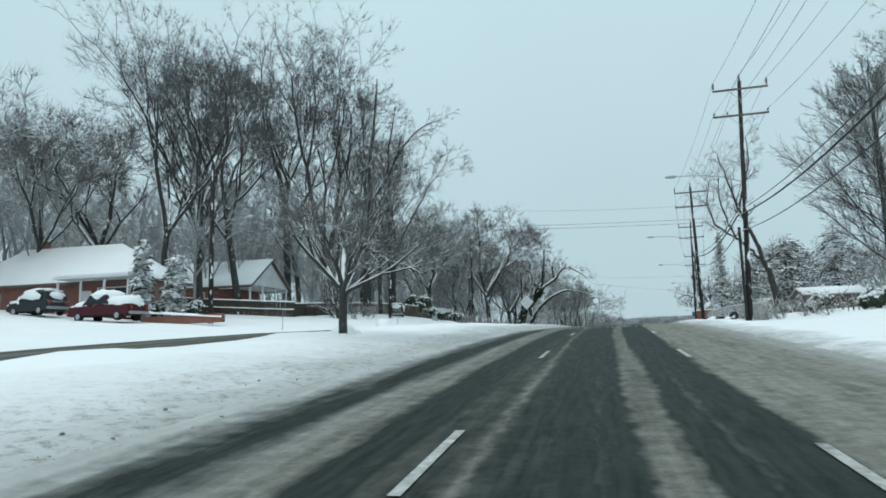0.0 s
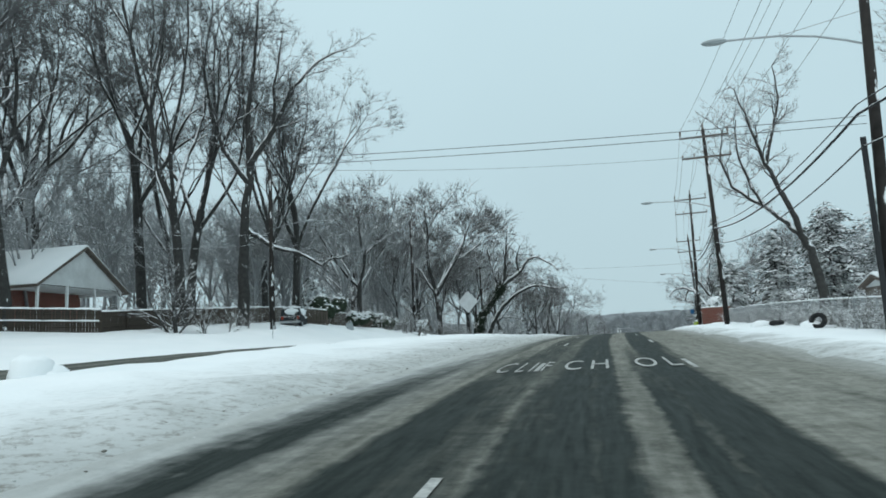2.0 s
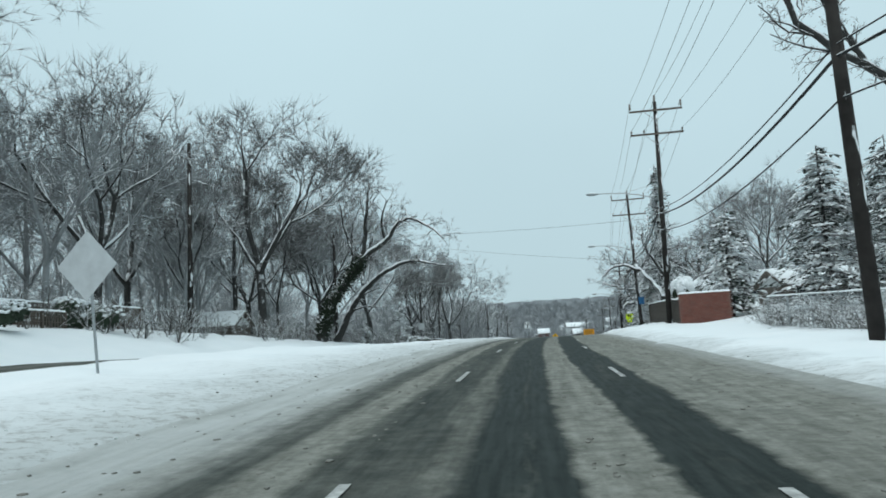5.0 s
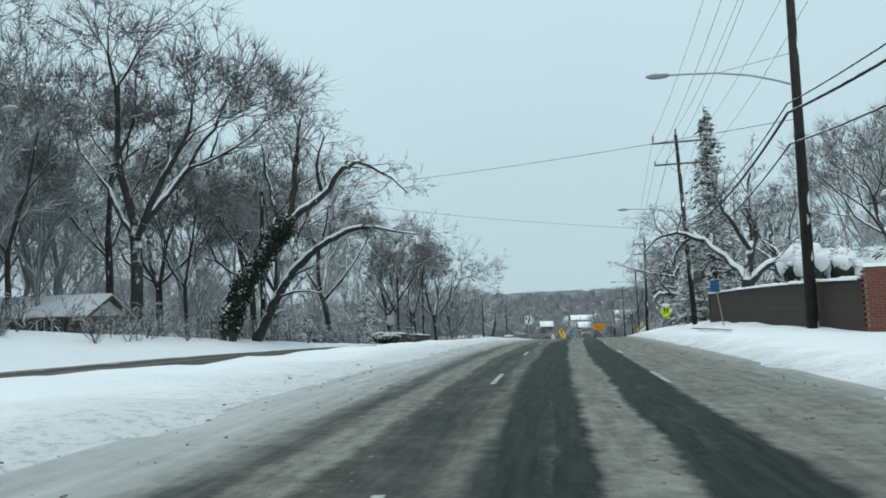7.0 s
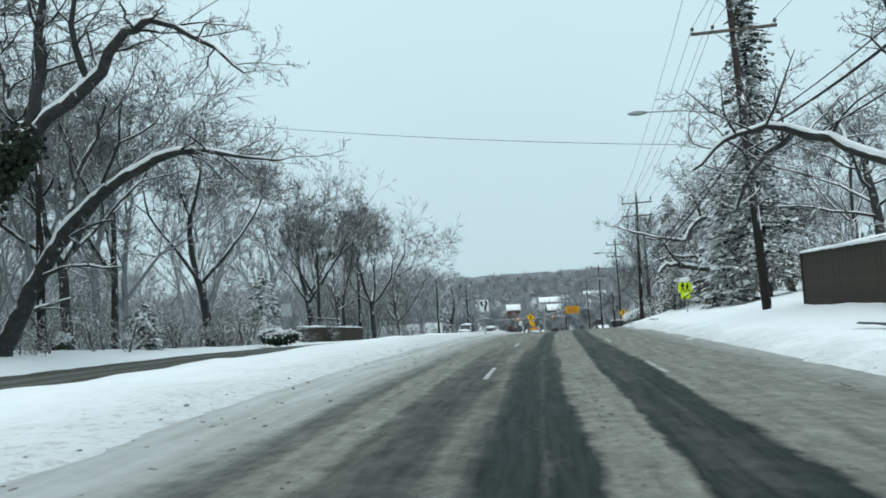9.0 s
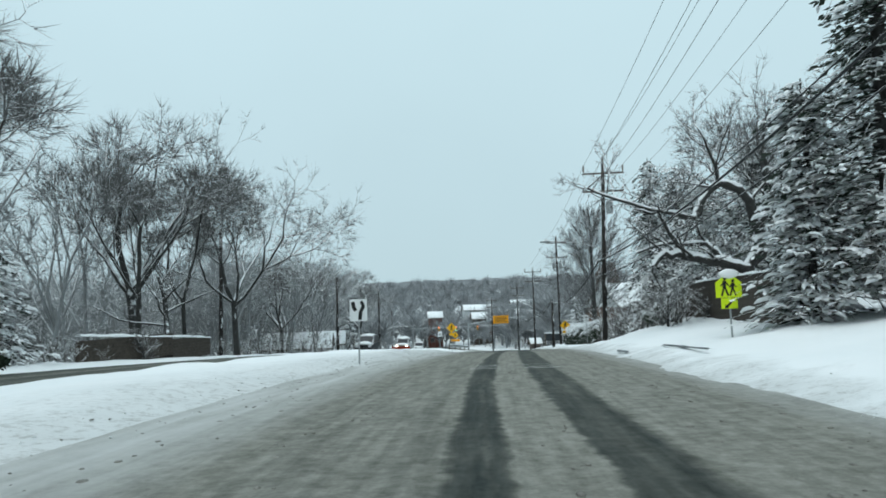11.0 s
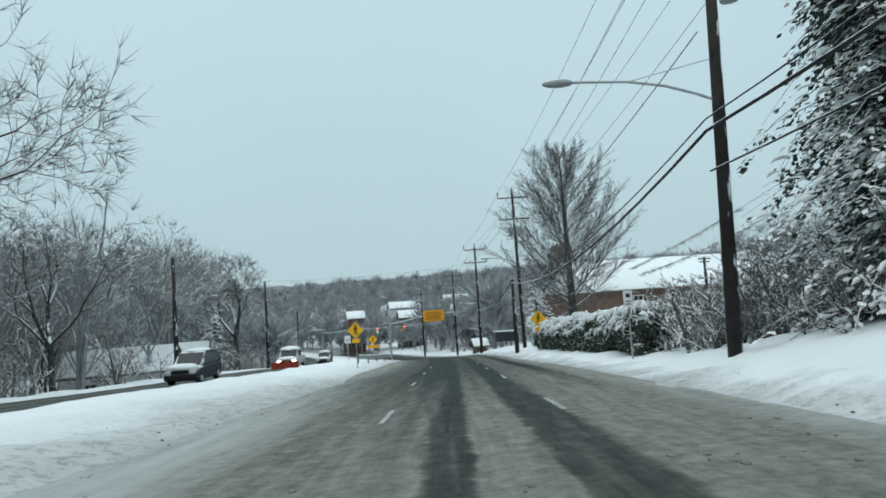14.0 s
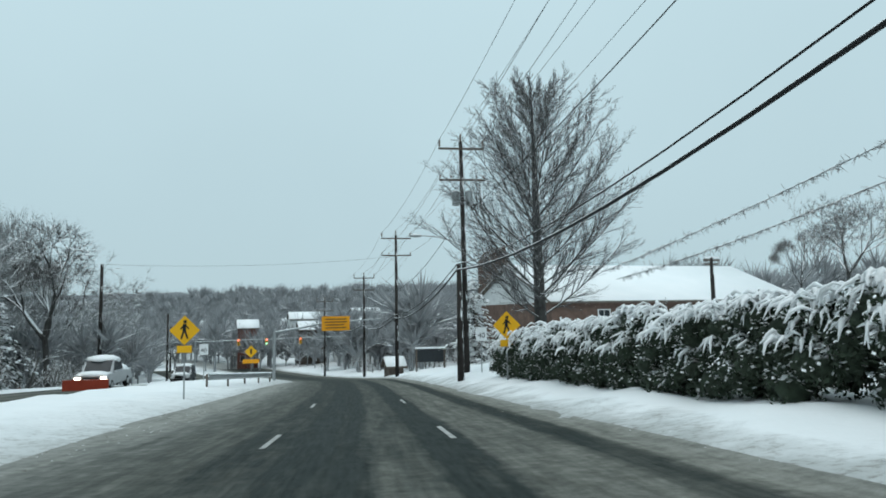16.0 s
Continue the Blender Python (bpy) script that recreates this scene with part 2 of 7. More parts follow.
MAT = {
    "snow": snow_material("snow"),
    "ground": snow_material("ground_snow", True),
    "road": road_material("slushy_asphalt"),
    "other_road": road_material("slushy_asphalt_far", True),
    "bark": plain("bark", (0.040, 0.039, 0.037), 0.9, vary=0.4, scale=4, snow=0.30, bump=0.02, blown=0.15),
    "twig": plain("twigs", (0.125, 0.125, 0.124), 0.9, vary=0.3, scale=2, snow=0.55),
    "laden": plain("snow_laden_bark", (0.045, 0.044, 0.042), 0.9, vary=0.4, scale=4, snow=0.24, bump=0.01),
    "ivy": plain("ivy_leaves", (0.018, 0.027, 0.015), 0.6, vary=0.4, snow=0.66),
    "needle": plain("needles", (0.032, 0.048, 0.034), 0.7, vary=0.4, snow=0.36),
    "hemlock": plain("hemlock_needles", (0.030, 0.042, 0.032), 0.7, vary=0.4, snow=0.56),
    "hedge": plain("hedge_leaves", (0.028, 0.042, 0.026), 0.7, vary=0.45, snow=0.74),
    "high_twig": plain("high_twigs", (0.090, 0.092, 0.094), 0.9, vary=0.3, scale=2, snow=0.72),
    # twigs on the far hillside: distance haze is mixed into this pale blue-grey
    "hazed_far_twig": plain("hazed_far_twigs", (0.30, 0.312, 0.322), 0.9, vary=0.25, scale=0.4, snow=0.78),
    # woods behind the houses: paler than near twigs, the air's haze painted in
    "hazed_wood_twig": plain("hazed_wood_twigs", (0.27, 0.28, 0.285), 0.9, vary=0.3, scale=1.0, snow=0.46),
    "brush": plain("brush_stems", (0.118, 0.112, 0.104), 0.9, vary=0.35, snow=0.32),
    "pole": plain("creosoted_wood", (0.026, 0.022, 0.020), 0.85, vary=0.4, scale=2.2, bump=0.01, dirt=0.3, blown=0.25),
    "timber": plain("grey_timber", (0.12, 0.10, 0.085), 0.9, vary=0.35, scale=5, bump=0.01, dirt=0.4),
    "brown_fence": plain("brown_fence_boards", (0.058, 0.047, 0.038), 0.85, vary=0.35, scale=4, bump=0.01),
    "steel": plain("galvanised_steel", (0.38, 0.40, 0.41), 0.45, 0.7, vary=0.12, scale=6),
    "can": plain("grey_enamel", (0.33, 0.36, 0.37), 0.5, vary=0.1, scale=6, snow=0.7),
    "cable": plain("black_cable", (0.025, 0.026, 0.028), 0.6, vary=0.2, scale=3, snow=0.36),
    "wire": plain("bare_wire", (0.10, 0.11, 0.115), 0.5, vary=0.2),
    "ceramic": plain("insulator_glaze", (0.16, 0.13, 0.11), 0.3, vary=0.2),
    "brick": brick_material("red_brick"),
    "white": plain("white_paint", (0.74, 0.75, 0.75), 0.55, vary=0.06, scale=2, dirt=0.15),
    "siding": plain("pale_siding", (0.62, 0.64, 0.64), 0.6, vary=0.08, scale=2, dirt=0.2),
    "glass": plain("dark_window_glass", (0.02, 0.025, 0.03), 0.08, vary=0.2),
    "yellow": plain("yellow_sign_sheeting", (0.80, 0.42, 0.01), 0.5, vary=0.05, scale=2),
    "lime": plain("fluorescent_sign_sheeting", (0.62, 0.80, 0.01), 0.5, vary=0.04, scale=2),
    "orange": plain("amber_sign_sheeting", (0.78, 0.33, 0.01), 0.5, vary=0.06, scale=2),
    "black": plain("black_sign_ink", (0.012, 0.012, 0.013), 0.6, vary=0.1),
    "blue": plain("blue_sign_sheeting", (0.02, 0.10, 0.22), 0.5, vary=0.1),
    "sign_white": plain("white_sign_sheeting", (0.72, 0.74, 0.75), 0.5, vary=0.06, scale=3, dirt=0.2),
    "sign_back": plain("bare_aluminium", (0.52, 0.54, 0.55), 0.5, 0.3, vary=0.1, scale=3),
    "maroon": plain("maroon_car_paint", (0.055, 0.010, 0.016), 0.3, vary=0.1, snow=0.3),
    "dark_paint": plain("dark_car_paint", (0.025, 0.03, 0.034), 0.3, vary=0.15, snow=0.62),
    "red_paint": plain("orange_red_car_paint", (0.30, 0.045, 0.022), 0.35, vary=0.1, snow=0.75),
    "silver_paint": plain("silver_car_paint", (0.42, 0.43, 0.44), 0.35, vary=0.1, snow=0.7),
    "tower_brick": plain("brown_brick", (0.13, 0.085, 0.068), 0.9, vary=0.3, scale=1.5),
    "grey_paint": plain("grey_car_paint", (0.22, 0.23, 0.24), 0.35, vary=0.1, snow=0.6),
    "rubber": plain("tyre_rubber", (0.018, 0.018, 0.019), 0.85, vary=0.2),
    "mark": plain("worn_road_paint", (0.40, 0.40, 0.385), 0.6, vary=0.4, scale=9, dirt=0.95),
    "slush": plain("brown_slush", (0.21, 0.205, 0.185), 0.8, vary=0.3, scale=6),
    "dirty_snow": plain("dirty_ploughed_snow", (0.62, 0.635, 0.635), 0.85, vary=0.2, scale=5, bump=0.01),
    # ridge backdrop: atmospheric haze baked into the blue-grey base colour
    "hazed_far_wood": plain("far_woods", (0.21, 0.225, 0.235), 0.95, vary=0.3, scale=0.09),
    "dark_water": plain("dark_wet_kerb", (0.035, 0.042, 0.045), 0.4, vary=0.3),
}
for lit, colour, power in (("headlamp", (1.0, 0.86, 0.66), 9.0), ("red_light", (1.0, 0.05, 0.04), 3.0), ("green_light", (0.1, 1.0, 0.6), 2.0)):
    m, n, l, b = material(lit)
    b.inputs["Emission Color"].default_value, b.inputs["Emission Strength"].default_value = (*colour, 1), power
    MAT[lit] = m

# ---- the lie of the land ----
# metres ahead, across and up along the line on which the car drives
LINE = ((-120, -0.4, -7.0), (-60, -0.7, -4.2), (-30, -0.95, -2.6), (-1.3, -1.14, -0.88), (11, -1.26, -0.16), (23.5, -1.22, 0.49), (35.5, -1.03, 1.01), (53, -0.45, 1.54),
        (67, 0.3, 1.78), (81, 1.28, 1.89), (92, 2.26, 1.88), (103, 3.39, 1.80), (117, 5.1, 1.58), (130, 6.95, 1.26), (141, 8.66, 0.90),
        (151.4, 10.54, 0.43), (162, 12.6, -0.15), (172.8, 14.82, -0.87), (185, 17.35, -1.72), (200, 20.5, -2.88), (220, 24.4, -4.25),
        (238, 27.1, -5.5), (260, 29.9, -7.4), (280, 31.0, -9.0), (305, 30.2, -10.6), (335, 26.0, -11.6), (380, 14.0, -12.0), (600, -120.0, -9.0))
_y = np.arange(-120, 601, 1.0)
_k = np.hanning(15) / np.hanning(15).sum()
_lx, _lz = (np.interp(_y, [p[0] for p in LINE], [p[i] for p in LINE]) for i in (1, 2))
_lx, _lz = (np.convolve(np.pad(a, 7, mode="reflect", reflect_type="odd"), _k, "valid") for a in (_lx, _lz))


def line_x(y):
    return float(np.interp(y, _y, _lx))


def line_z(y):
    return float(np.interp(y, _y, _lz))


# heights over the road: rows of (ahead, then height at each distance across)
ACROSS = (-300, -120, -60, -45, -36, -29, -25, -22.5, -21, -20.5, -13, -12, -9, -6, -5, -4.4, 4.3, 4.8, 5.5, 7, 9, 11, 14, 20, 30, 60, 120, 300)
SIDES = {
    -120: (8, 7, 4.2, 2.6, 1.7, 1.15, 0.85, 0.6, 0.5, 0.35, 0.35, 0.5, 0.38, 0.22, 0.12, 0, 0, 0.08, 0.22, 0.3, 0.4, 0.5, 0.6, 0.8, 1, 1.5, 2, 3),
    48: (8, 7, 4.2, 2.6, 1.7, 1.15, 0.85, 0.6, 0.5, 0.38, 0.38, 0.55, 0.40, 0.22, 0.12, 0, 0, 0.08, 0.14, 0.1, 0.0, 0.0, 0.3, 0.8, 1.1, 1.5, 2, 3),
    85: (8, 7, 5, 4, 3.2, 2.6, 2.0, 1.1, 0.65, 0.40, 0.40, 0.58, 0.40, 0.22, 0.12, 0, 0, 0.08, 0.2, 0.28, 0.36, 0.42, 0.6, 1.0, 1.4, 2, 3, 4),
    105: (7, 6, 4, 3.0, 2.6, 2.2, 1.7, 0.9, 0.3, -0.1, -0.1, 0.1, 0.12, 0.10, 0.08, 0, 0, 0.08, 0.3, 0.5, 0.65, 0.8, 1.2, 1.8, 2.5, 3, 4, 5),
    130: (5, 4, 2, 1.4, 1.2, 1.1, 0.9, 0.55, 0.2, -0.1, -0.1, 0.1, 0.2, 0.2, 0.1, 0, 0, 0.08, 0.3, 0.5, 0.75, 1.0, 1.6, 2.5, 3.5, 5, 6, 7),
    150: (3, 2, 0, 0.2, 0.3, 0.4, 0.3, 0.25, 0.15, 0.0, 0.0, 0.2, 0.3, 0.25, 0.1, 0, 0, 0.08, 0.3, 0.5, 0.8, 1.05, 1.5, 2.4, 3.6, 6, 7, 8),
    165: (1, 0, -2, -1.5, -0.8, 0, 0.3, 0.3, 0.25, 0.1, 0.1, 0.3, 0.35, 0.25, 0.1, 0, 0, 0.08, 0.3, 0.65, 1.25, 1.6, 2.1, 3.0, 4.0, 6, 7, 8),
    180: (0, -3, -5, -4, -2.5, -0.6, 0.3, 0.4, 0.4, 0.3, 0.3, 0.5, 0.45, 0.28, 0.12, 0, 0, 0.08, 0.16, 0.22, 0.32, 0.55, 1.1, 2.1, 3.5, 5, 6, 7),
    197: (0, -3, -5.5, -4.5, -2.8, -0.7, 0.35, 0.55, 0.5, 0.4, 0.4, 0.6, 0.42, 0.06, 0, 0, 0, 0.08, 0.2, 0.4, 0.55, 0.8, 1.2, 2.3, 3.8, 5, 6, 7),
    215: (0, -3, -6, -5, -3, -0.8, 0.4, 0.7, 0.6, 0.5, 0.5, 0.7, 0.42, 0.06, 0, 0, 0, 0.08, 0.3, 0.6, 0.9, 1.1, 1.5, 2.5, 4.0, 5, 6, 7),
    260: (5, 1, -2, -2, -1, -0.3, 0.3, 0.5, 0.5, 0.4, 0.4, 0.6, 0.5, 0.28, 0.12, 0, 0, 0.08, 0.2, 0.4, 0.6, 0.8, 1.0, 1.6, 3, 5, 8, 12),
    600: (5, 1, 0, 0, 0, 0, 0, 0, 0, 0, 0, 0, 0, 0, 0, 0, 0, 0, 0, 0, 0, 0, 0, 0, 0, 5, 8, 12),
}
_sy = sorted(SIDES)


def turn_lane(y):
    """How far the road widens on its left before the junction."""
    return float(np.interp(y, (186, 200, 222, 244), (0, 1.5, 1.5, 0)))


def side(y, rel):
    return float(np.interp(y, _sy, [np.interp(rel, ACROSS, SIDES[k]) for k in _sy]))


def ground_z(y, rel):
    return line_z(y) + side(y, rel)


def spot(y, rel, up=0.0):
    """A place: metres ahead, metres across from the driving line, metres over the ground there."""
    return Vector((line_x(y) + rel, y, ground_z(y, rel) + up))


def relof(x, y):
    return x - line_x(y)


def base(x, y, up=0.0):
    """A place by plan coordinates, on the ground."""
    return Vector((x, y, ground_z(y, relof(x, y)) + up))


# ---- mesh helpers ----
def mesh_of(name, verts, faces, mat, smooth=True, uv=None):
    me = bpy.data.meshes.new(name)
    me.from_pydata(verts, [], faces)
    if smooth:
        me.polygons.foreach_set("use_smooth", [True] * len(me.polygons))
    if uv is not None:
        layer = me.uv_layers.new(name="UVMap")
        idx = np.zeros(len(me.loops), dtype=np.int32)
        me.loops.foreach_get("vertex_index", idx)
        layer.data.foreach_set("uv", np.asarray(uv, dtype=np.float32)[idx].ravel())
    me.materials.append(MAT[mat])
    return me


def under(ob, parent):
    if parent is not None:
        ob.parent = parent
    return ob


def part(name, bm, mat, parent, label="", smooth=False):
    """Links a bmesh as one mesh object under a thing or a part."""
    me = bpy.data.meshes.new(name)
    bm.to_mesh(me)
    bm.free()
    if smooth:
        me.polygons.foreach_set("use_smooth", [True] * len(me.polygons))
    me.materials.append(MAT[mat])
    return tagged(under(new(name, me), parent), label)


def box(*sizes, bevel=0.0):
    """A bmesh of boxes: each (centre x, y, z, size x, y, z) or with a matrix after."""
    bm = bmesh.new()
    for s in sizes:
        m = Matrix.Translation(s[:3]) @ (s[6] if len(s) > 6 else Matrix()) @ Matrix.Diagonal((s[3], s[4], s[5], 1))
        bmesh.ops.create_cube(bm, size=1, matrix=m)
    if bevel:
        bmesh.ops.bevel(bm, geom=bm.edges[:], offset=bevel, segments=2, affect="EDGES", clamp_overlap=True)
    return bm


def rod(bm, a, b, r1, r2=None, sides=8):
    a, b = Vector(a), Vector(b)
    d = b - a
    m = Matrix.Translation((a + b) / 2) @ d.to_track_quat("Z", "Y").to_matrix().to_4x4()
    bmesh.ops.create_cone(bm, cap_ends=True, segments=sides, radius1=r1, radius2=r1 if r2 is None else r2, depth=d.length, matrix=m)
    return bm


def rods(*ends, sides=8):
    bm = bmesh.new()
    for e in ends:
        rod(bm, *e, sides=sides)
    return bm


def prism(outline, depth, bevel=0.0):
    """An outline in x, z, drawn out along y about 0."""
    bm = bmesh.new()
    front = [bm.verts.new((x, -depth / 2, z)) for x, z in outline]
    back = [bm.verts.new((x, depth / 2, z)) for x, z in outline]
    bm.faces.new(front)
    bm.faces.new(back[::-1])
    for i in range(len(outline)):
        j = (i + 1) % len(outline)
        bm.faces.new((front[j], front[i], back[i], back[j]))
    bmesh.ops.recalc_face_normals(bm, faces=bm.faces[:])
    if bevel:
        bmesh.ops.bevel(bm, geom=bm.edges[:], offset=bevel, segments=2, affect="EDGES", clamp_overlap=True)
    return bm


def thing(name, at, label, category, group="", turn=0.0):
    e = new(name)
    e.empty_display_size = 0.2
    e.matrix_world = Matrix.Translation(at) @ Matrix.Rotation(radians(turn), 4, "Z")
    return tagged(e, label, category, group)


def tube(path, radii, sides=6, pointed=False):
    """Points and radii to the vertices and faces of a round strip."""
    vs, fs = [], []
    n = len(path)
    ref = Vector((0.31, 0.77, 0.55))
    for i, p in enumerate(path):
        d = (path[min(i + 1, n - 1)] - path[max(i - 1, 0)]).normalized()
        u = d.cross(ref)
        if u.length < 0.05:
            u = d.cross(Vector((1, 0, 0)))
        u.normalize()
        w = d.cross(u)
        for k in range(sides):
            a = 2 * math.pi * k / sides
            vs.append(p + (u * math.cos(a) + w * math.sin(a)) * radii[i])
    if pointed:
        vs = vs[:(n - 1) * sides] + [path[-1]]
    for i in range(n - 1):
        for k in range(sides):
            j = (k + 1) % sides
            if pointed and i == n - 2:
                fs.append((i * sides + k, i * sides + j, (n - 1) * sides))
            else:
                fs.append((i * sides + k, i * sides + j, (i + 1) * sides + j, (i + 1) * sides + k))
    return vs, fs


class Heap:
    """Gathers the vertices and faces of one mesh."""
    def __init__(self):
        self.v, self.f = [], []

    def add(self, vs, fs):
        o = len(self.v)
        self.v.extend(vs)
        self.f.extend([tuple(i + o for i in q) for q in fs])

    def tube(self, path, radii, sides, pointed=False):
        self.add(*tube(path, radii, sides, pointed))

# ---- ground and roads ----
def build_ground():
    ys = np.concatenate([np.arange(-120, -20, 8.0), np.arange(-20, 225, 1.2), np.arange(225, 420, 5.0), np.arange(420, 601, 15.0)])
    near = np.concatenate([np.arange(-13, -4.4, 0.45), np.arange(-4.4, 4.31, 1.45), np.arange(4.4, 12, 0.45)])
    rels = np.unique(np.concatenate([[-300, -200, -120, -90, -70, -60, -52, -45, -40, -36, -32, -29, -27, -25, -23.5, -22.5, -21.7, -21, -20.5, -18, -15.5, -13.4], near, [13, 15, 18, 22, 27, 34, 45, 60, 90, 120, 200, 300]]).round(2))
    vs, uv, fs = [], [], []
    for y in ys:
        for r in rels:
            z = ground_z(y, r)
            x = line_x(y) + r
            if -4.4 - turn_lane(y) < r < 4.3 or -20.4 < r < -13.1:
                z -= 0.12
            elif abs(r) < 60:
                p = Vector((x * 0.35, y * 0.35, 0))
                near_road = min(abs(r + 4.4), abs(r - 4.3), abs(r + 13), abs(r + 20.5))
                amp = min(1.0, near_road / 1.2)
                z += 0.16 * amp * noise.noise(p) + 0.07 * amp * noise.noise(p * 3.1) + 0.035 * min(1, near_road * 2) * noise.noise(p * 9.0)
                if -20.6 <= r <= -20.3 or -13.2 <= r <= -12.9:
                    z += 0.03
            vs.append((x, y, z))
            uv.append((r, y))
    w = len(rels)
    for i in range(len(ys) - 1):
        for j in range(w - 1):
            a = i * w + j
            fs.append((a, a + 1, a + w + 1, a + w))
    # out to the horizon
    me = mesh_of("ground", vs, fs, "ground", True, uv)
    tagged(new("ground", me), "snow-covered verge, median and yards beside the road", "ground", kind="structure")
    bm = bmesh.new()
    for x0, x1, y0, y1 in ((-3000, -295, -900, 600), (295, 3000, -900, 600), (-3000, 3000, 595, 4000), (-296, 296, -900, -119)):
        q = [bm.verts.new((x, y, line_z(max(-120, min(600, y))) + (1 if abs(x) > 290 else -1))) for x, y in ((x0, y0), (x1, y0), (x1, y1), (x0, y1))]
        bm.faces.new(q)
    me = bpy.data.meshes.new("far_ground")
    bm.to_mesh(me)
    bm.free()
    me.materials.append(MAT["snow"])
    tagged(new("far_ground", me), "snow-covered land reaching to the horizon", "ground", kind="structure")


def build_road(name, r0, r1, step, mat, label):
    ys = np.concatenate([np.arange(-120, -20, 4.0), np.arange(-20, 215, 0.35), np.arange(215, 348, 3.0)])
    rels = np.arange(r0, r1 + 0.001, step)
    vs, uv, fs = [], [], []
    for y in ys:
        for r in rels:
            if r0 > -6 and r < -3:
                r += turn_lane(y) * (r + 3) / 2
            p = Vector(((line_x(y) + r) * 2.4, y * 0.5, 0))
            e = min(r - r0 + (turn_lane(y) if r0 > -6 else 0), r1 - r)
            lump = 0.016 * noise.noise(p) + 0.008 * noise.noise(p * 2.7)
            in_track = max(0.0, 1 - abs(r + 0.15) / 0.5, 1 - abs(r - 1.45) / 0.5, 1 - abs(r + 2.3) / 1.4 if y < 45 else 0)
            z = ground_z(y, r) + 0.012 + lump * (1 - min(1, 1.6 * in_track)) - (0.10 if e < 0.02 else 0)
            vs.append((line_x(y) + r, y, z))
            uv.append((r, y))
    w = len(rels)
    fs = [(i * w + j, i * w + j + 1, (i + 1) * w + j + 1, (i + 1) * w + j) for i in range(len(ys) - 1) for j in range(w - 1)]
    return tagged(new(name, mesh_of(name, vs, fs, mat, True, uv)), label, "road", kind="structure")


build_ground()
ROAD = build_road("road", -5.0, 4.7, 0.24, "road", "slush-streaked asphalt road with dark wheel tracks")
build_road("road_opposite", -20.7, -12.8, 0.55, "other_road", "slushy two-lane opposite carriageway")


def strip(y0, y1, r0, r1, lift=0.014, skew=0.0):
    """A painted patch on the road surface."""
    bm = bmesh.new()
    n = max(2, int((y1 - y0) / 0.4))
    rows = []
    for i in range(n + 1):
        y = y0 + (y1 - y0) * i / n
        rows.append([bm.verts.new((line_x(y + s) + r, y + s, ground_z(y + s, r) + 0.012 + lift)) for r, s in ((r0, 0), (r1, skew))])
    for a, b in zip(rows, rows[1:]):
        bm.faces.new((a[0], a[1], b[1], b[0]))
    return bm


def build_dashes():
    for y, r in ((3.4, -1.42), (14.8, -1.36), (26.6, -1.28), (38.4, -1.28), (50.2, -1.3), (61.9, -1.5), (72.6, -1.45), (84.0, -1.3), (94.4, -1.15), (104.6, -1.08), (115.8, -1.08), (126.8, -1.1), (168.6, -1.3), (179.5, -1.45), (189.8, -1.55), (201.6, -1.6)):
        part("lane_dash", strip(y, y + 2.4, r - 0.05, r + 0.05), "mark", ROAD)
        part("lane_dash", strip(y - 0.6, y + 1.8, r + 3.12, r + 3.22), "mark", ROAD)
    # a hatched crossing: two lines across the lane and slanting bars between them
    for y, r0, r1, slant in ((146.95, -0.5, 0.24, -0.25), (144.95, -0.6, 0.3, -0.22), (146.5, 1.0, 1.85, -0.2), (144.5, 1.0, 2.05, -0.3),
                             (145.3, -0.55, 0.26, 0.5), (146.05, -0.5, 0.2, 0.5), (144.8, 0.98, 1.95, 0.62), (144.3, 1.6, 2.2, 0.4)):
        part("crosswalk_bar", strip(y, y + 0.15, r0, r1, lift=0.008, skew=slant), "mark", ROAD)


build_dashes()


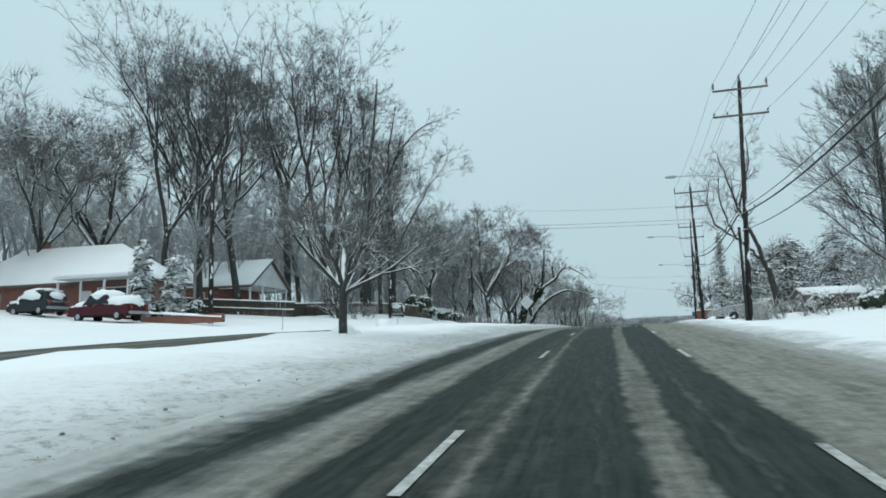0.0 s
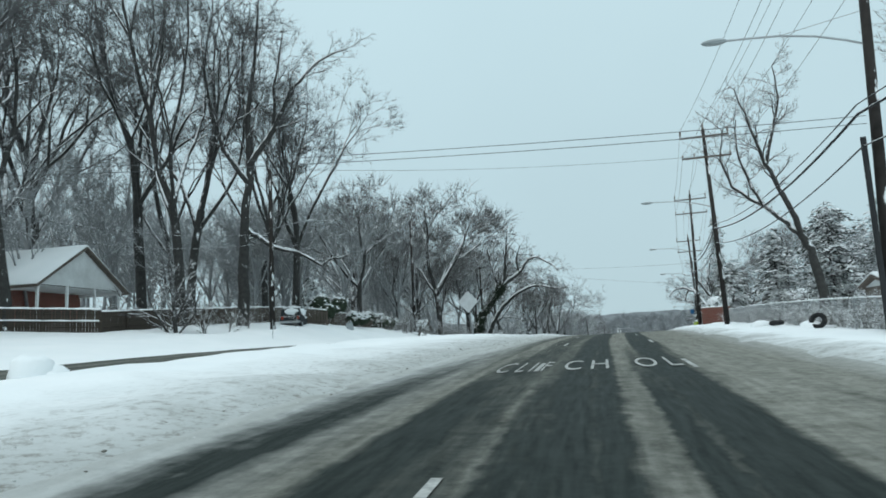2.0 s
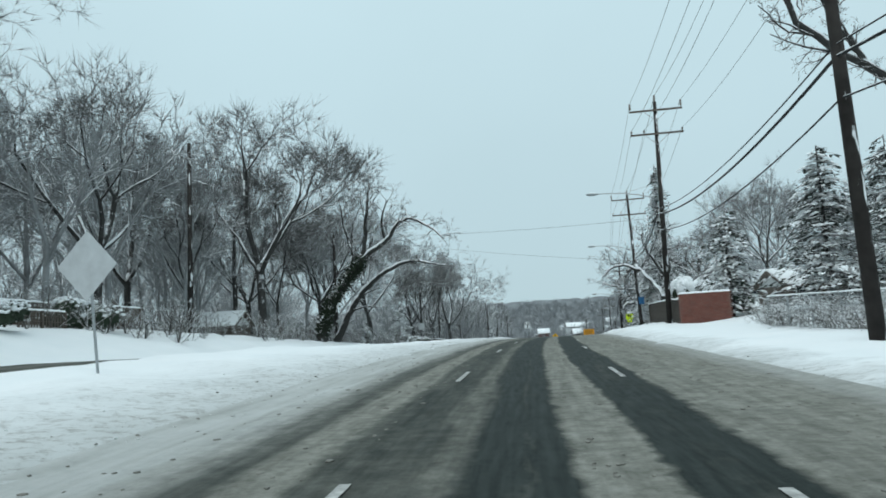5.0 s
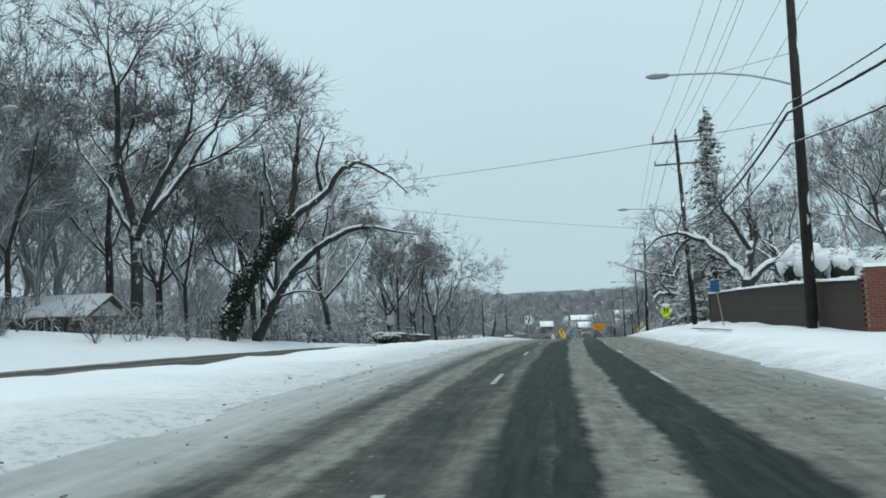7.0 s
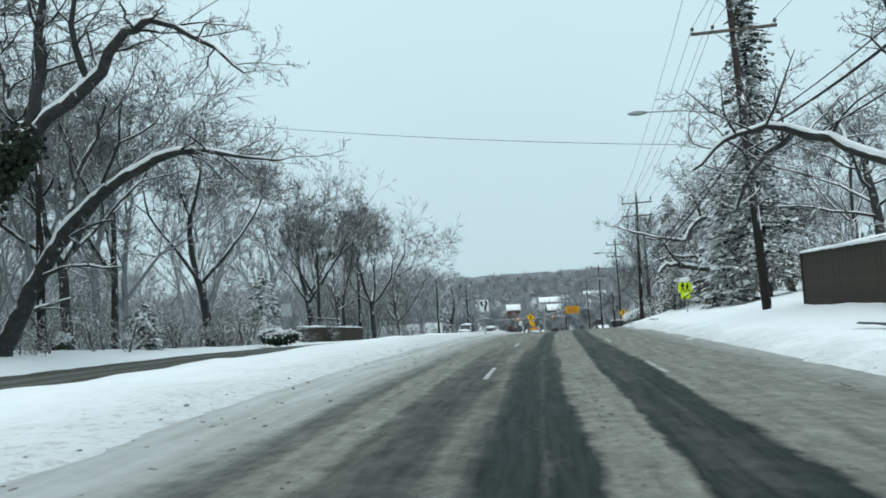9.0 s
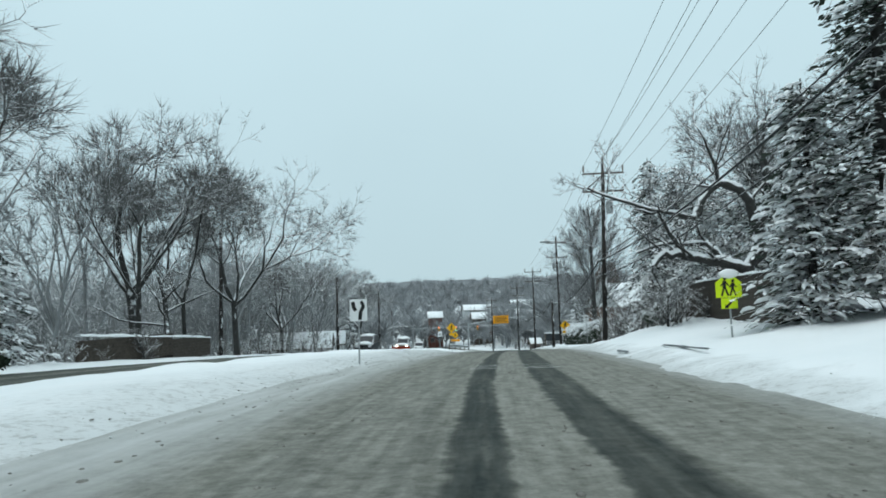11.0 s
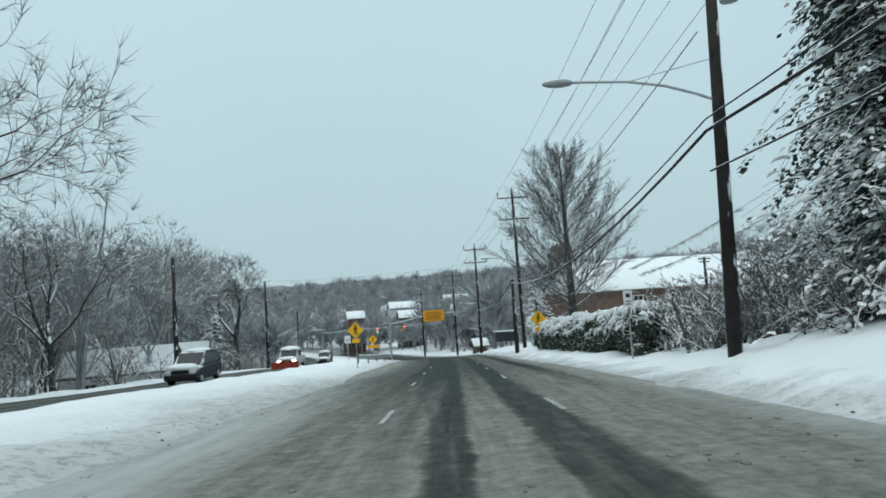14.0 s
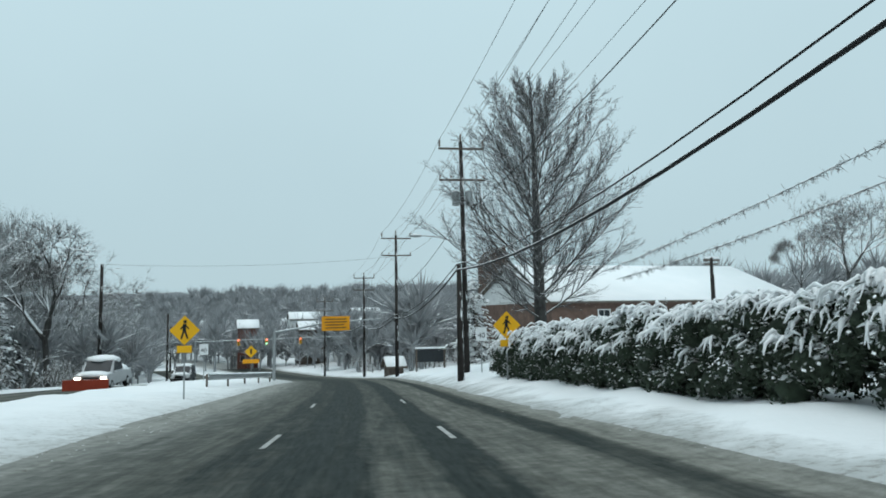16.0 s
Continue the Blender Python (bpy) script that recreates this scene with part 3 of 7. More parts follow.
# ---- utility poles and cables ----
def utility_pole(x, y, height, lean=(0, 0), lamp=True, can=0, arms=(0.35, 2.0), short=False, lamp_z=8.6, riser=False, reach=3.9, wide=2.9):
    at = base(x, y, -0.25)
    p = thing("utility_pole", at, "tall weathered wooden utility pole with snow-dusted crossarms" if not short else "short weathered wooden pole beside a taller one", "utility pole", "poles along the road")
    top = Vector((lean[0], lean[1], height))
    part("pole", rods(((0, 0, 0), top, 0.19, 0.12), sides=10), "pole", p, smooth=True)
    yaw = -math.atan2(line_x(y + 5) - line_x(y - 5), 10)
    rot = Matrix.Rotation(yaw, 4, "Z")
    ends = []
    for drop in arms:
        c = top * ((height - drop) / height)
        bm = box((*(c + rot @ Vector((0, -0.16, 0))), wide, 0.09, 0.12, rot), bevel=0.008)
        part("crossarm", bm, "timber", p)
        bm = bmesh.new()
        for sx in (-1, 1):
            rod(bm, c + rot @ Vector((sx * 0.75, -0.16, -0.05)), c + rot @ Vector((0, -0.14, -0.75)), 0.018)
        part("brace", bm, "steel", p)
        half = wide / 2 - 0.07
        for sx in (-half, half, -half / 2 if drop > 1 else 0.0):
            q = c + rot @ Vector((sx, -0.16, 0.06))
            if not sx:
                q = Vector((*top[:2], top.z - 0.05))
            tall = 0.22 if drop > 1 else 0.5
            bm = rods((q, q + Vector((0, 0, 0.1)), 0.02), *((q + Vector((0, 0, 0.1 + (tall - 0.1) * k / 4)), q + Vector((0, 0, 0.1 + (tall - 0.1) * (k + 1) / 4)), 0.075, 0.05) for k in range(4)))
            part("insulator", bm, "ceramic", p)
            ends.append(at + q + Vector((0, 0, tall)))
    if riser:
        part("riser_pipe", rods(((-0.2, -0.12, 0.2), (-0.2, -0.1, 6.3), 0.09)), "cable", p, "dark cable riser pipe")
    for k in range(can):
        q = top * ((height - arms[-1] - 1.15) / height) + rot @ Vector(((-1) ** k * 0.42, -0.1, 0))
        bm = rods((q - Vector((0, 0, 0.45)), q + Vector((0, 0, 0.4)), 0.24), (q + Vector((0, 0, 0.4)), q + Vector((0, 0, 0.47)), 0.26, 0.2), (q + Vector((0.1, 0, 0.45)), q + Vector((0.1, 0, 0.7)), 0.04), sides=12)
        part("transformer", bm, "can", p, "grey transformer can")
    if lamp:
        c = top * (lamp_z / height)
        tip = c + rot @ Vector((-reach, 0, 0.75))
        arm = part("lamp_arm", bmesh.new(), "steel", p)
        h = Heap()
        pts = [c.lerp(tip, t) + Vector((0, 0, 0.3 * math.sin(math.pi * t) * (1 - t * 0.4))) for t in (0, 0.15, 0.35, 0.6, 0.85, 1)]
        h.tube(pts, [0.035] * 6, 6)
        h.tube([c + Vector((0, 0, 1.15)), pts[3]], [0.012, 0.012], 4)
        arm.data = mesh_of("lamp_arm", h.v, h.f, "steel")
        bm = bmesh.new()
        bmesh.ops.create_uvsphere(bm, u_segments=12, v_segments=8, radius=1, matrix=Matrix.Translation(tip + rot @ Vector((-0.3, 0, 0))) @ rot @ Matrix.Diagonal((0.42, 0.15, 0.11, 1)))
        part("lamp_head", bm, "can", arm, "grey cobra lamp head")
    return at, top, ends


def cable(a, b, sag, r, name="power_cable", mat="wire", label="thin overhead power cable between the poles", n=14):
    h = Heap()
    pts = [Vector(a).lerp(Vector(b), t) - Vector((0, 0, sag * 4 * t * (1 - t))) for t in [i / n for i in range(n + 1)]]
    h.tube(pts, [r] * (n + 1), 4 if r < 0.02 else 6)
    tagged(new(name, mesh_of(name, h.v, h.f, mat)), label, "cable", "overhead cables")


POLES = [utility_pole(*a[:3], **a[3]) for a in (
    (7.6, 12.5, 15.0, dict(lean=(0.1, 0), wide=3.4)),
    (7.95, 46.4, 16.2, dict(lean=(0.65, 0.1), riser=True, wide=3.45, arms=(0.6, 2.4), lamp_z=9.3, reach=4.2)),
    (9.0, 75.6, 14.55, dict(lean=(-0.3, 0), wide=3.4, arms=(0.6, 2.15), lamp_z=8.7, reach=4.2)),
    (11.8, 104.4, 14.95, dict(lean=(0.25, 0), lamp_z=8.3, reach=4.1, wide=3.4, arms=(0.6, 2.2))),
    (16.07, 131.5, 13.95, dict(lean=(-0.45, 0), lamp_z=8.0, wide=3.4, arms=(0.55, 2.15))),
    (22.03, 172.6, 12.95, dict(lean=(0.4, 0), can=1, lamp_z=6.7, reach=3.8, arms=(0.75, 2.05))),
    (31.05, 218.6, 14.75, dict(lean=(-0.15, 0), can=2, lamp_z=8.0, reach=2.7, arms=(0.5, 2.5))),
    (33.0, 243.0, 13.8, dict(lamp=False)),
    (36.0, 272.0, 14.0, dict(lamp=False)),
    (35.0, 300.0, 13.5, dict(lamp=False)),
)]
# heights at which the telephone cables meet the poles, in the poles' order
TELE = (8.0, 8.2, 9.0, 9.5, 9.0, 5.3, 2.4, -0.2, -1.2, -2.2)
utility_pole(28.6, 213.0, 6.4, lamp=False, arms=(), short=True)
for i, ((a0, t0, e0), (a1, t1, e1)) in enumerate(zip(POLES, POLES[1:])):
    for k in range(min(len(e0), len(e1))):
        cable(e0[k], e1[k], 0.55 + 0.1 * (k % 3), 0.011)
    # the cables hang on the short pole where one stands before the tall one
    q0, q1 = (Vector((28.5, 213.0, 0)) if k == 6 else Vector((p.x - 0.2, p.y, 0)) for k, p in ((i, a0), (i + 1, a1)))
    deep = 1.25 if i == 5 else 0.8
    for dz, r, sag in ((0.0, 0.048, deep), (0.3, 0.024, deep - 0.1), (-1.05, 0.028, deep) if i < 5 else (2.6, 0.016, 0.7)):
        cable(q0 + Vector((0, 0, TELE[i] + dz)), q1 + Vector((0, 0, TELE[i + 1] + dz)), sag, r, "telephone_cable", "cable", "black telephone cable with snow lying along it")


def plain_pole(x, y, height, lean=0.0, lamp=True):
    at = base(x, y, -0.2)
    p = thing("street_pole", at, "bare wooden pole with a slim lamp arm beside the carriageway", "pole", "poles across the median")
    part("pole", rods(((0, 0, 0), (lean, 0, height), 0.21, 0.14), sides=10), "pole", p, smooth=True)
    if lamp:
        h = Heap()
        z = height * 0.62
        h.tube([Vector((0, 0, z)), Vector((1.2, 0, z + 0.3)), Vector((2.9, 0, z + 0.45))], [0.03] * 3, 6)
        arm = tagged(under(new("lamp_arm", mesh_of("lamp_arm", h.v, h.f, "steel")), p))
        bm = bmesh.new()
        bmesh.ops.create_uvsphere(bm, u_segments=10, v_segments=6, radius=1, matrix=Matrix.Translation((3.2, 0, z + 0.45)) @ Matrix.Diagonal((0.38, 0.14, 0.1, 1)))
        part("lamp_head", bm, "can", arm)
    return at + Vector((lean, 0, height)), at + Vector((0, 0, height * 0.6))


LEFT = [plain_pole(*a) for a in ((-30.1, 46.0, 12.5), (-24.6, 74.0, 13.0), (-21.5, 108.5, 14.4), (-16.8, 137.0, 12.5), (-8.6, 192.0, 13.0), (0.8, 217.5, 10.0), (6.3, 250.0, 11.5), (9.5, 300.0, 11.0), (8.0, 340.0, 10.0))]
NEAR = plain_pole(-27.5, 14.0, 12.5, lamp=False)
for (a0, b0), (a1, b1) in zip([NEAR] + LEFT, LEFT):
    cable(b0, b1, 1.1, 0.02, "telephone_cable", "cable", "black telephone cable sagging across the wood's edge")
    cable(b0 - Vector((0, 0, 0.7)), b1 - Vector((0, 0, 0.7)), 1.3, 0.016, "telephone_cable", "cable", "black telephone cable sagging across the wood's edge")
for dz in (7.0, 6.75):
    cable(POLES[1][0] + Vector((0, 0, dz)), LEFT[0][1] + Vector((0, 0, dz - 6.8)), 0.4, 0.012, label="thin service cable crossing above the road")
for i, j, f in ((2, 1, 0.86), (3, 3, 0.48), (4, 3, 0.5), (7, 6, 0.85)):
    cable(POLES[i][0] + POLES[i][1] * f, LEFT[j][0], 0.5, 0.012, label="thin service cable crossing above the road")

# ---- trees ----
def grow(heap_wood, heap_twig, rng, start, way, length, radius, level, spec):
    """One branch and all that springs from it."""
    segs = spec.get("segs", (7, 5, 3, 1, 1))[level]
    sides = spec.get("sides", (9, 6, 4, 3, 3))[level]
    if level >= spec["depth"] and level >= 2:
        # the finest twig, a single sliver
        d = way.normalized()
        w = d.cross(Vector((rng.gauss(0, 1), rng.gauss(0, 1), rng.gauss(0, 1)))).normalized() * spec["thin"]
        bend = Vector((rng.gauss(0, 0.2), rng.gauss(0, 0.2), rng.gauss(0.1, 0.2))) * length
        o = len(heap_twig.v)
        heap_twig.v += [start - w, start + w, start + d * length + bend]
        heap_twig.f.append((o, o + 1, o + 2))
        return
    p, d = start.copy(), way.normalized()
    pts, rads = [p.copy()], [radius]
    crook = spec["crook"] * (0.5 if level == 0 else 1.0)
    for i in range(segs):
        d = d + Vector((rng.gauss(0, crook), rng.gauss(0, crook), rng.gauss(0, crook * 0.7) + spec["rise"][level]))
        d.normalize()
        p = p + d * (length / segs)
        pts.append(p.copy())
        f = (i + 1) / segs
        rads.append(radius * (1 - f * (spec["taper"] if level == 0 else 0.7)))
    (heap_wood if level < 2 else heap_twig).tube(pts, rads, sides, level >= 2)
    if level >= spec["depth"]:
        return
    count = spec["count"][level]
    for k in range(count):
        f = spec["from"][level] + (1 - spec["from"][level]) * ((k + rng.random() * 0.8) / count)
        f = min(0.98, f)
        i = min(segs - 1, int(f * segs))
        q = pts[i].lerp(pts[i + 1], f * segs - i)
        ax = (pts[i + 1] - pts[i]).normalized()
        turn = rng.random() * 2 * math.pi if level else k * 2.4 + rng.random()
        u = ax.cross(Vector((0.2, 0.9, 0.3))).normalized()
        u = Matrix.Rotation(turn, 3, ax) @ u
        open_ = radians(spec["open"][level] * rng.uniform(0.75, 1.2))
        if "oval" in spec and level == 0:
            open_ *= 1 - 0.48 * f
        way2 = ax * math.cos(open_) + u * math.sin(open_)
        ln = length * spec["ratio"][level] * rng.uniform(0.7, 1.15) * (1 - 0.45 * f if level else 1 - 0.35 * f)
        if "oval" in spec and level == 0:
            ln = length * spec["ratio"][0] * rng.uniform(0.8, 1.1) * (0.16 + 0.84 * math.sin(math.pi * (0.30 + 0.70 * f)) ** 0.8)
        r2 = max(spec["thin"], (rads[i] * (1 - (f * segs - i)) + rads[i + 1] * (f * segs - i)) * (0.62 if level else spec.get("slim", 0.55)))
        grow(heap_wood, heap_twig, rng, q, way2, ln, r2, level + 1, spec)


OAK = {"crook": 0.13, "rise": (0.02, 0.09, 0.06, 0.03, 0.0), "taper": 0.6, "depth": 4, "count": (11, 9, 8, 9), "from": (0.30, 0.2, 0.12, 0.05),
       "open": (46, 44, 46, 40), "ratio": (0.66, 0.58, 0.52, 0.8), "thin": 0.014}
FAN = dict(OAK, count=(62, 18, 10, 6), open=(72, 32, 32, 34), ratio=(0.46, 0.42, 0.42, 0.5), rise=(0.0, 0.09, 0.06, 0.03, 0.0), crook=0.03, taper=0.88, thin=0.009, slim=0.2, oval=True)
FAN["from"] = (0.16, 0.12, 0.12, 0.1)
GNARL = dict(OAK, count=(8, 6, 5, 6), open=(62, 50, 50, 50), ratio=(0.95, 0.55, 0.5, 0.5), rise=(0.0, 0.02, 0.02, 0.0, 0.0), crook=0.22, taper=0.45, thin=0.011)
GNARL["from"] = (0.4, 0.15, 0.15, 0.1)
SHRUB = dict(OAK, depth=3, segs=(3, 4, 2, 1), sides=(5, 4, 3, 3), count=(12, 8, 10), open=(40, 36, 40), ratio=(0.9, 0.5, 0.5), crook=0.16, taper=0.6, thin=0.009)
SHRUB["from"] = (0.05, 0.1, 0.1)


def sliver(heap, rng, p, d, length, thin):
    """The finest twig: one long thin triangle."""
    w = d.cross(Vector((rng.gauss(0, 1), rng.gauss(0, 1), rng.gauss(0, 1)))).normalized() * thin
    o = len(heap.v)
    heap.v += [p - w, p + w, p + d * length]
    heap.f.append((o, o + 1, o + 2))


def fork(wood, twig, rng, p, d, r, length, level, s):
    """A limb that bends, bears side twigs and divides again and again, as old broadleaf trees do."""
    coarse = "coarse" in s
    segs = (2 if level == 0 else 1) if coarse else 4 if level == 0 else 3 if level < 3 else 2
    pts, rads, end = [p], [r], r * s["keep"]
    for i in range(segs):
        d = (d + Vector((rng.gauss(0, 1), rng.gauss(0, 1), rng.gauss(0, 0.7))) * s["crook"] * (0.4 if level == 0 else 1.0) + Vector((0, 0, s["rise"] if level else 0))).normalized()
        p = p + d * (length / segs)
        pts.append(p)
        rads.append(max(s["thin"], r + (end - r) * (i + 1) / segs))
    (wood if level < 4 else twig).tube(pts, rads, 3 if coarse else (9, 7, 5, 4, 3, 3, 3, 3, 3)[level], level >= s["depth"])
    if level >= s["bare"]:
        for _ in range(s["side"]):
            k = rng.randrange(segs)
            q = pts[k].lerp(pts[k + 1], rng.random())
            way = ((pts[k + 1] - pts[k]).normalized() + Vector((rng.gauss(0, 0.7), rng.gauss(0, 0.7), rng.gauss(0.2, 0.5)))).normalized()
            sliver(twig, rng, q, way, s["twig"] * rng.uniform(0.5, 1.3), s["thin"])
    if level >= s["depth"]:
        for _ in range(s["tips"]):
            way = (d + Vector((rng.gauss(0, 0.5), rng.gauss(0, 0.5), rng.gauss(0.15, 0.4)))).normalized()
            sliver(twig, rng, p, way, s["twig"] * rng.uniform(0.6, 1.4), s["thin"])
        return
    n = s["first"] if level == 0 else 3 if rng.random() < s["third"] else 2
    turn = rng.random() * 6.28
    u0 = d.cross(Vector((0.3, 0.8, 0.2))).normalized()
    for k in range(n):
        a = radians(s["open"][min(level, len(s["open"]) - 1)] * rng.uniform(0.7, 1.3) * (0.55 if k == 0 else 1.15))
        u = Matrix.Rotation(turn + 6.28 * k / n + rng.gauss(0, 0.3), 3, d) @ u0
        start = p if k == 0 or level else pts[-2].lerp(p, rng.uniform(0.2, 1.0))
        fork(wood, twig, rng, start, (d * math.cos(a) + u * math.sin(a)).normalized(), max(s["thin"], end * (0.80 if k == 0 else rng.uniform(0.52, 0.72))), length * (s["ratio"] if level or "slim" not in s else 0.95) * rng.uniform(0.72, 1.12) * (1.08 if k == 0 else 0.92), level + 1, s)


ROUND = {"fork": True, "crook": 0.075, "rise": 0.07, "keep": 0.84, "depth": 7, "bare": 4, "side": 3, "tips": 5, "twig": 0.75, "first": 4, "third": 0.3, "open": (27, 25, 26, 28, 34), "ratio": 0.745, "thin": 0.011}
LOFTY = dict(ROUND, open=(20, 24, 28, 32, 36), first=4, rise=0.06, ratio=0.73, crook=0.10, tips=7, side=6, twig=0.95, thin=0.012)
DOME = dict(ROUND, open=(36, 30, 30, 32, 36), crook=0.12, rise=0.05, first=5, ratio=0.75)
VASE = dict(ROUND, first=11, open=(52, 20, 22, 24, 28), rise=0.03, ratio=0.72, crook=0.05, depth=6, bare=2, third=0.3, side=5, tips=5, twig=0.75, thin=0.007, slim=0.5)
HAZE = dict(ROUND, depth=4, bare=2, side=9, tips=11, twig=1.0, thin=0.0155, third=0.4, coarse=True)


def tree_heaps(seed, spec, trunk, radius, way=(0, 0, 1)):
    rng = random.Random(seed)
    wood, twig = Heap(), Heap()
    if "fork" in spec:
        fork(wood, twig, rng, Vector((0, 0, -0.3)), Vector(way), radius, trunk, 0, spec)
        return wood, twig
    grow(wood, twig, rng, Vector((0, 0, -0.3)), Vector(way), trunk, radius, 0, spec)
    return wood, twig


def tree_model(seed, spec, trunk, radius, label, way=(0, 0, 1), name="bare_tree", bark="bark", twigs="twig"):
    wood, twig = tree_heaps(seed, spec, trunk, radius, way)
    t = thing(name, (0, 0, 0), label, "tree", "bare roadside trees")
    under(new("trunk", mesh_of("trunk", wood.v, wood.f, bark)), t)
    under(new("crown", mesh_of("crown", twig.v, twig.f, twigs)), t)
    top = max(v.z for v in twig.v)
    return [t, top, False]


def plant(model, x, y, height, turn=0.0, wide=1.0, up=0.0, tilt=(0, 0), label=""):
    """Stands a tree model at a place of the plan, scaled to a height."""
    t, top, used = model
    s = height / top
    m = Matrix.Translation(base(x, y, up)) @ Euler((radians(tilt[0]), radians(tilt[1]), radians(turn))).to_matrix().to_4x4() @ Matrix.Diagonal((s * wide, s * wide, s, 1))
    if used:
        # a copy takes over the first tree's scale
        o = copy_thing(t, m @ Matrix.Diagonal((1 / t.scale[0], 1 / t.scale[1], 1 / t.scale[2], 1)))
    else:
        t.matrix_basis = m
        model[2] = True
        o = t
    if label:
        o["label"] = label
    return o


TALL_LABEL = "tall bare deciduous tree with snow along its limbs"
M_TALL = [tree_model(s, LOFTY, 9.0, 0.37, TALL_LABEL, twigs="high_twig") for s in (3, 8, 15, 19)]
M_OAK = [tree_model(s, (ROUND, DOME)[s % 2], (4.4, 3.8)[s % 2], (0.15, 0.19)[s % 2], "spreading bare tree with snow-lined branches at the wood's edge") for s in (21, 28, 33, 38)]
M_VASE = tree_model(41, VASE, 1.75, 0.175, "vase-shaped young bare maple with snow-laden ascending limbs", bark="laden")
M_FAN = tree_model(52, FAN, 15, 0.40, "dense oval bare tree behind the hedge", twigs="high_twig")
M_GNARL = [tree_model(s, GNARL, 9, 0.34, "gnarled bare tree with thick snow-covered crooked limbs") for s in (61, 66)]
M_SHRUB = [tree_model(s, SHRUB, 1.6, 0.05, "leafless shrub bowed under snow", name="bare_shrub") for s in (71, 75)]


def plant_trees():
    # tall wood beside the opposite carriageway
    for i, (x, y, h, turn, wide) in enumerate((
            (-31.2, 72.2, 33, 140, 0.9), (-38.3, 57.5, 28, 70, 0.95), (-40.5, 55.0, 28, 200, 0.9), (-36, 60.6, 27, 300, 0.9), (-34, 78, 34, 10, 0.9),
            (-29, 88.6, 26, 250, 1.0), (-28.6, 82.5, 27, 110, 0.8), (-40, 80, 33, 30, 1.0), (-44, 92, 30, 170, 1.0), (-36, 97, 25, 60, 1.0), (-46, 70, 31, 210, 1.0),
            (-50, 79, 34, 15, 0.95), (-55, 84, 35, 95, 1.0))):
        plant(M_TALL[i % 4], x, y, h * 1.1, turn, wide * 1.05)
    for i, (x, y, h, turn) in enumerate((
            (-28.9, 108.8, 20, 0), (-26, 130.5, 23, 160), (-21.8, 126, 22, 250), (-27, 121, 19, 40), (-20.4, 146, 19, 120), (-20.0, 151, 20, 210), (-16.1, 158.5, 18, 300),
            (-24, 139, 19, 15), (-30, 147, 21, 95), (-10.6, 175.4, 17, 200), (-12.1, 179, 18, 260), (-8.8, 180.5, 18, 20), (-6.3, 188, 16, 140), (-48.6, 48.8, 20, 0), (-50.3, 58, 18, 100),
            (-56, 40, 19, 190), (-35, 125, 20, 33), (-4.8, 245, 19, 77), (3.1, 245, 13.5, 20), (-12, 226, 16, 50), (-1, 262, 15, 150), (-17, 241, 17, 77), (-12.3, 261, 18, 222), (-20, 268, 19, 310), (-4.8, 206, 12, 50))):
        plant(M_OAK[i % 4], x, y, h * 1.15, turn, 1.05)
    plant(M_VASE, -10.2, 22.1, 6.6, 0, 1.0, 0.40)
    plant(M_SHRUB[0], -27.5, 65.5, 5.5, 40, 1.3, label="young bare tree bowed by snow at the fence")
    # right-hand side
    for x, y, h, turn, tilt in ((25.5, 53.0, 23, 40, (0, 0)), (32, 70, 19, 110, (0, 0)), (36, 92, 17, 280, (0, 0))):
        plant(M_TALL[1], x, y, h, turn, 1.0, 0, tilt)
    for i, (x, y, h, turn) in enumerate(((30.2, 163, 14, 0), (32, 152, 16, 90), (36.9, 173, 11, 200), (33, 165, 13, 300), (28, 128, 14, 45), (38, 142, 15, 160), (36.5, 190, 5, 20), (59, 220, 10, 80), (56, 213, 8, 130))):
        plant(M_OAK[i % 4], x, y, h, turn)
    plant(M_FAN, 35.6, 217.5, 19.0)
    plant(M_FAN, 20.4, 57.0, 19.5, 80, 1.05, label="dense tall bare tree with upswept branches in the yard")
    plant(M_GNARL[1], 33.5, 171.0, 7.0, 30, 0.9)
    plant(M_GNARL[1], 24.5, 137.0, 8.5, 200, 1.2)
    plant(M_GNARL[0], -8.2, 174.5, 9.0, 300, 1.0)
    for i in range(30):
        rng = random.Random(500 + i)
        y = rng.uniform(98, 172)
        plant(M_SHRUB[i % 2], line_x(y) - rng.uniform(22.8, 27), y, rng.uniform(0.9, 2.4), rng.uniform(0, 360), 1.4)
    for i in range(16):
        rng = random.Random(700 + i)
        y = rng.uniform(160, 180)
        plant(M_SHRUB[i % 2], line_x(y) + rng.uniform(8.6, 13), y, rng.uniform(1.2, 3.0), rng.uniform(0, 360), 1.4)


plant_trees()


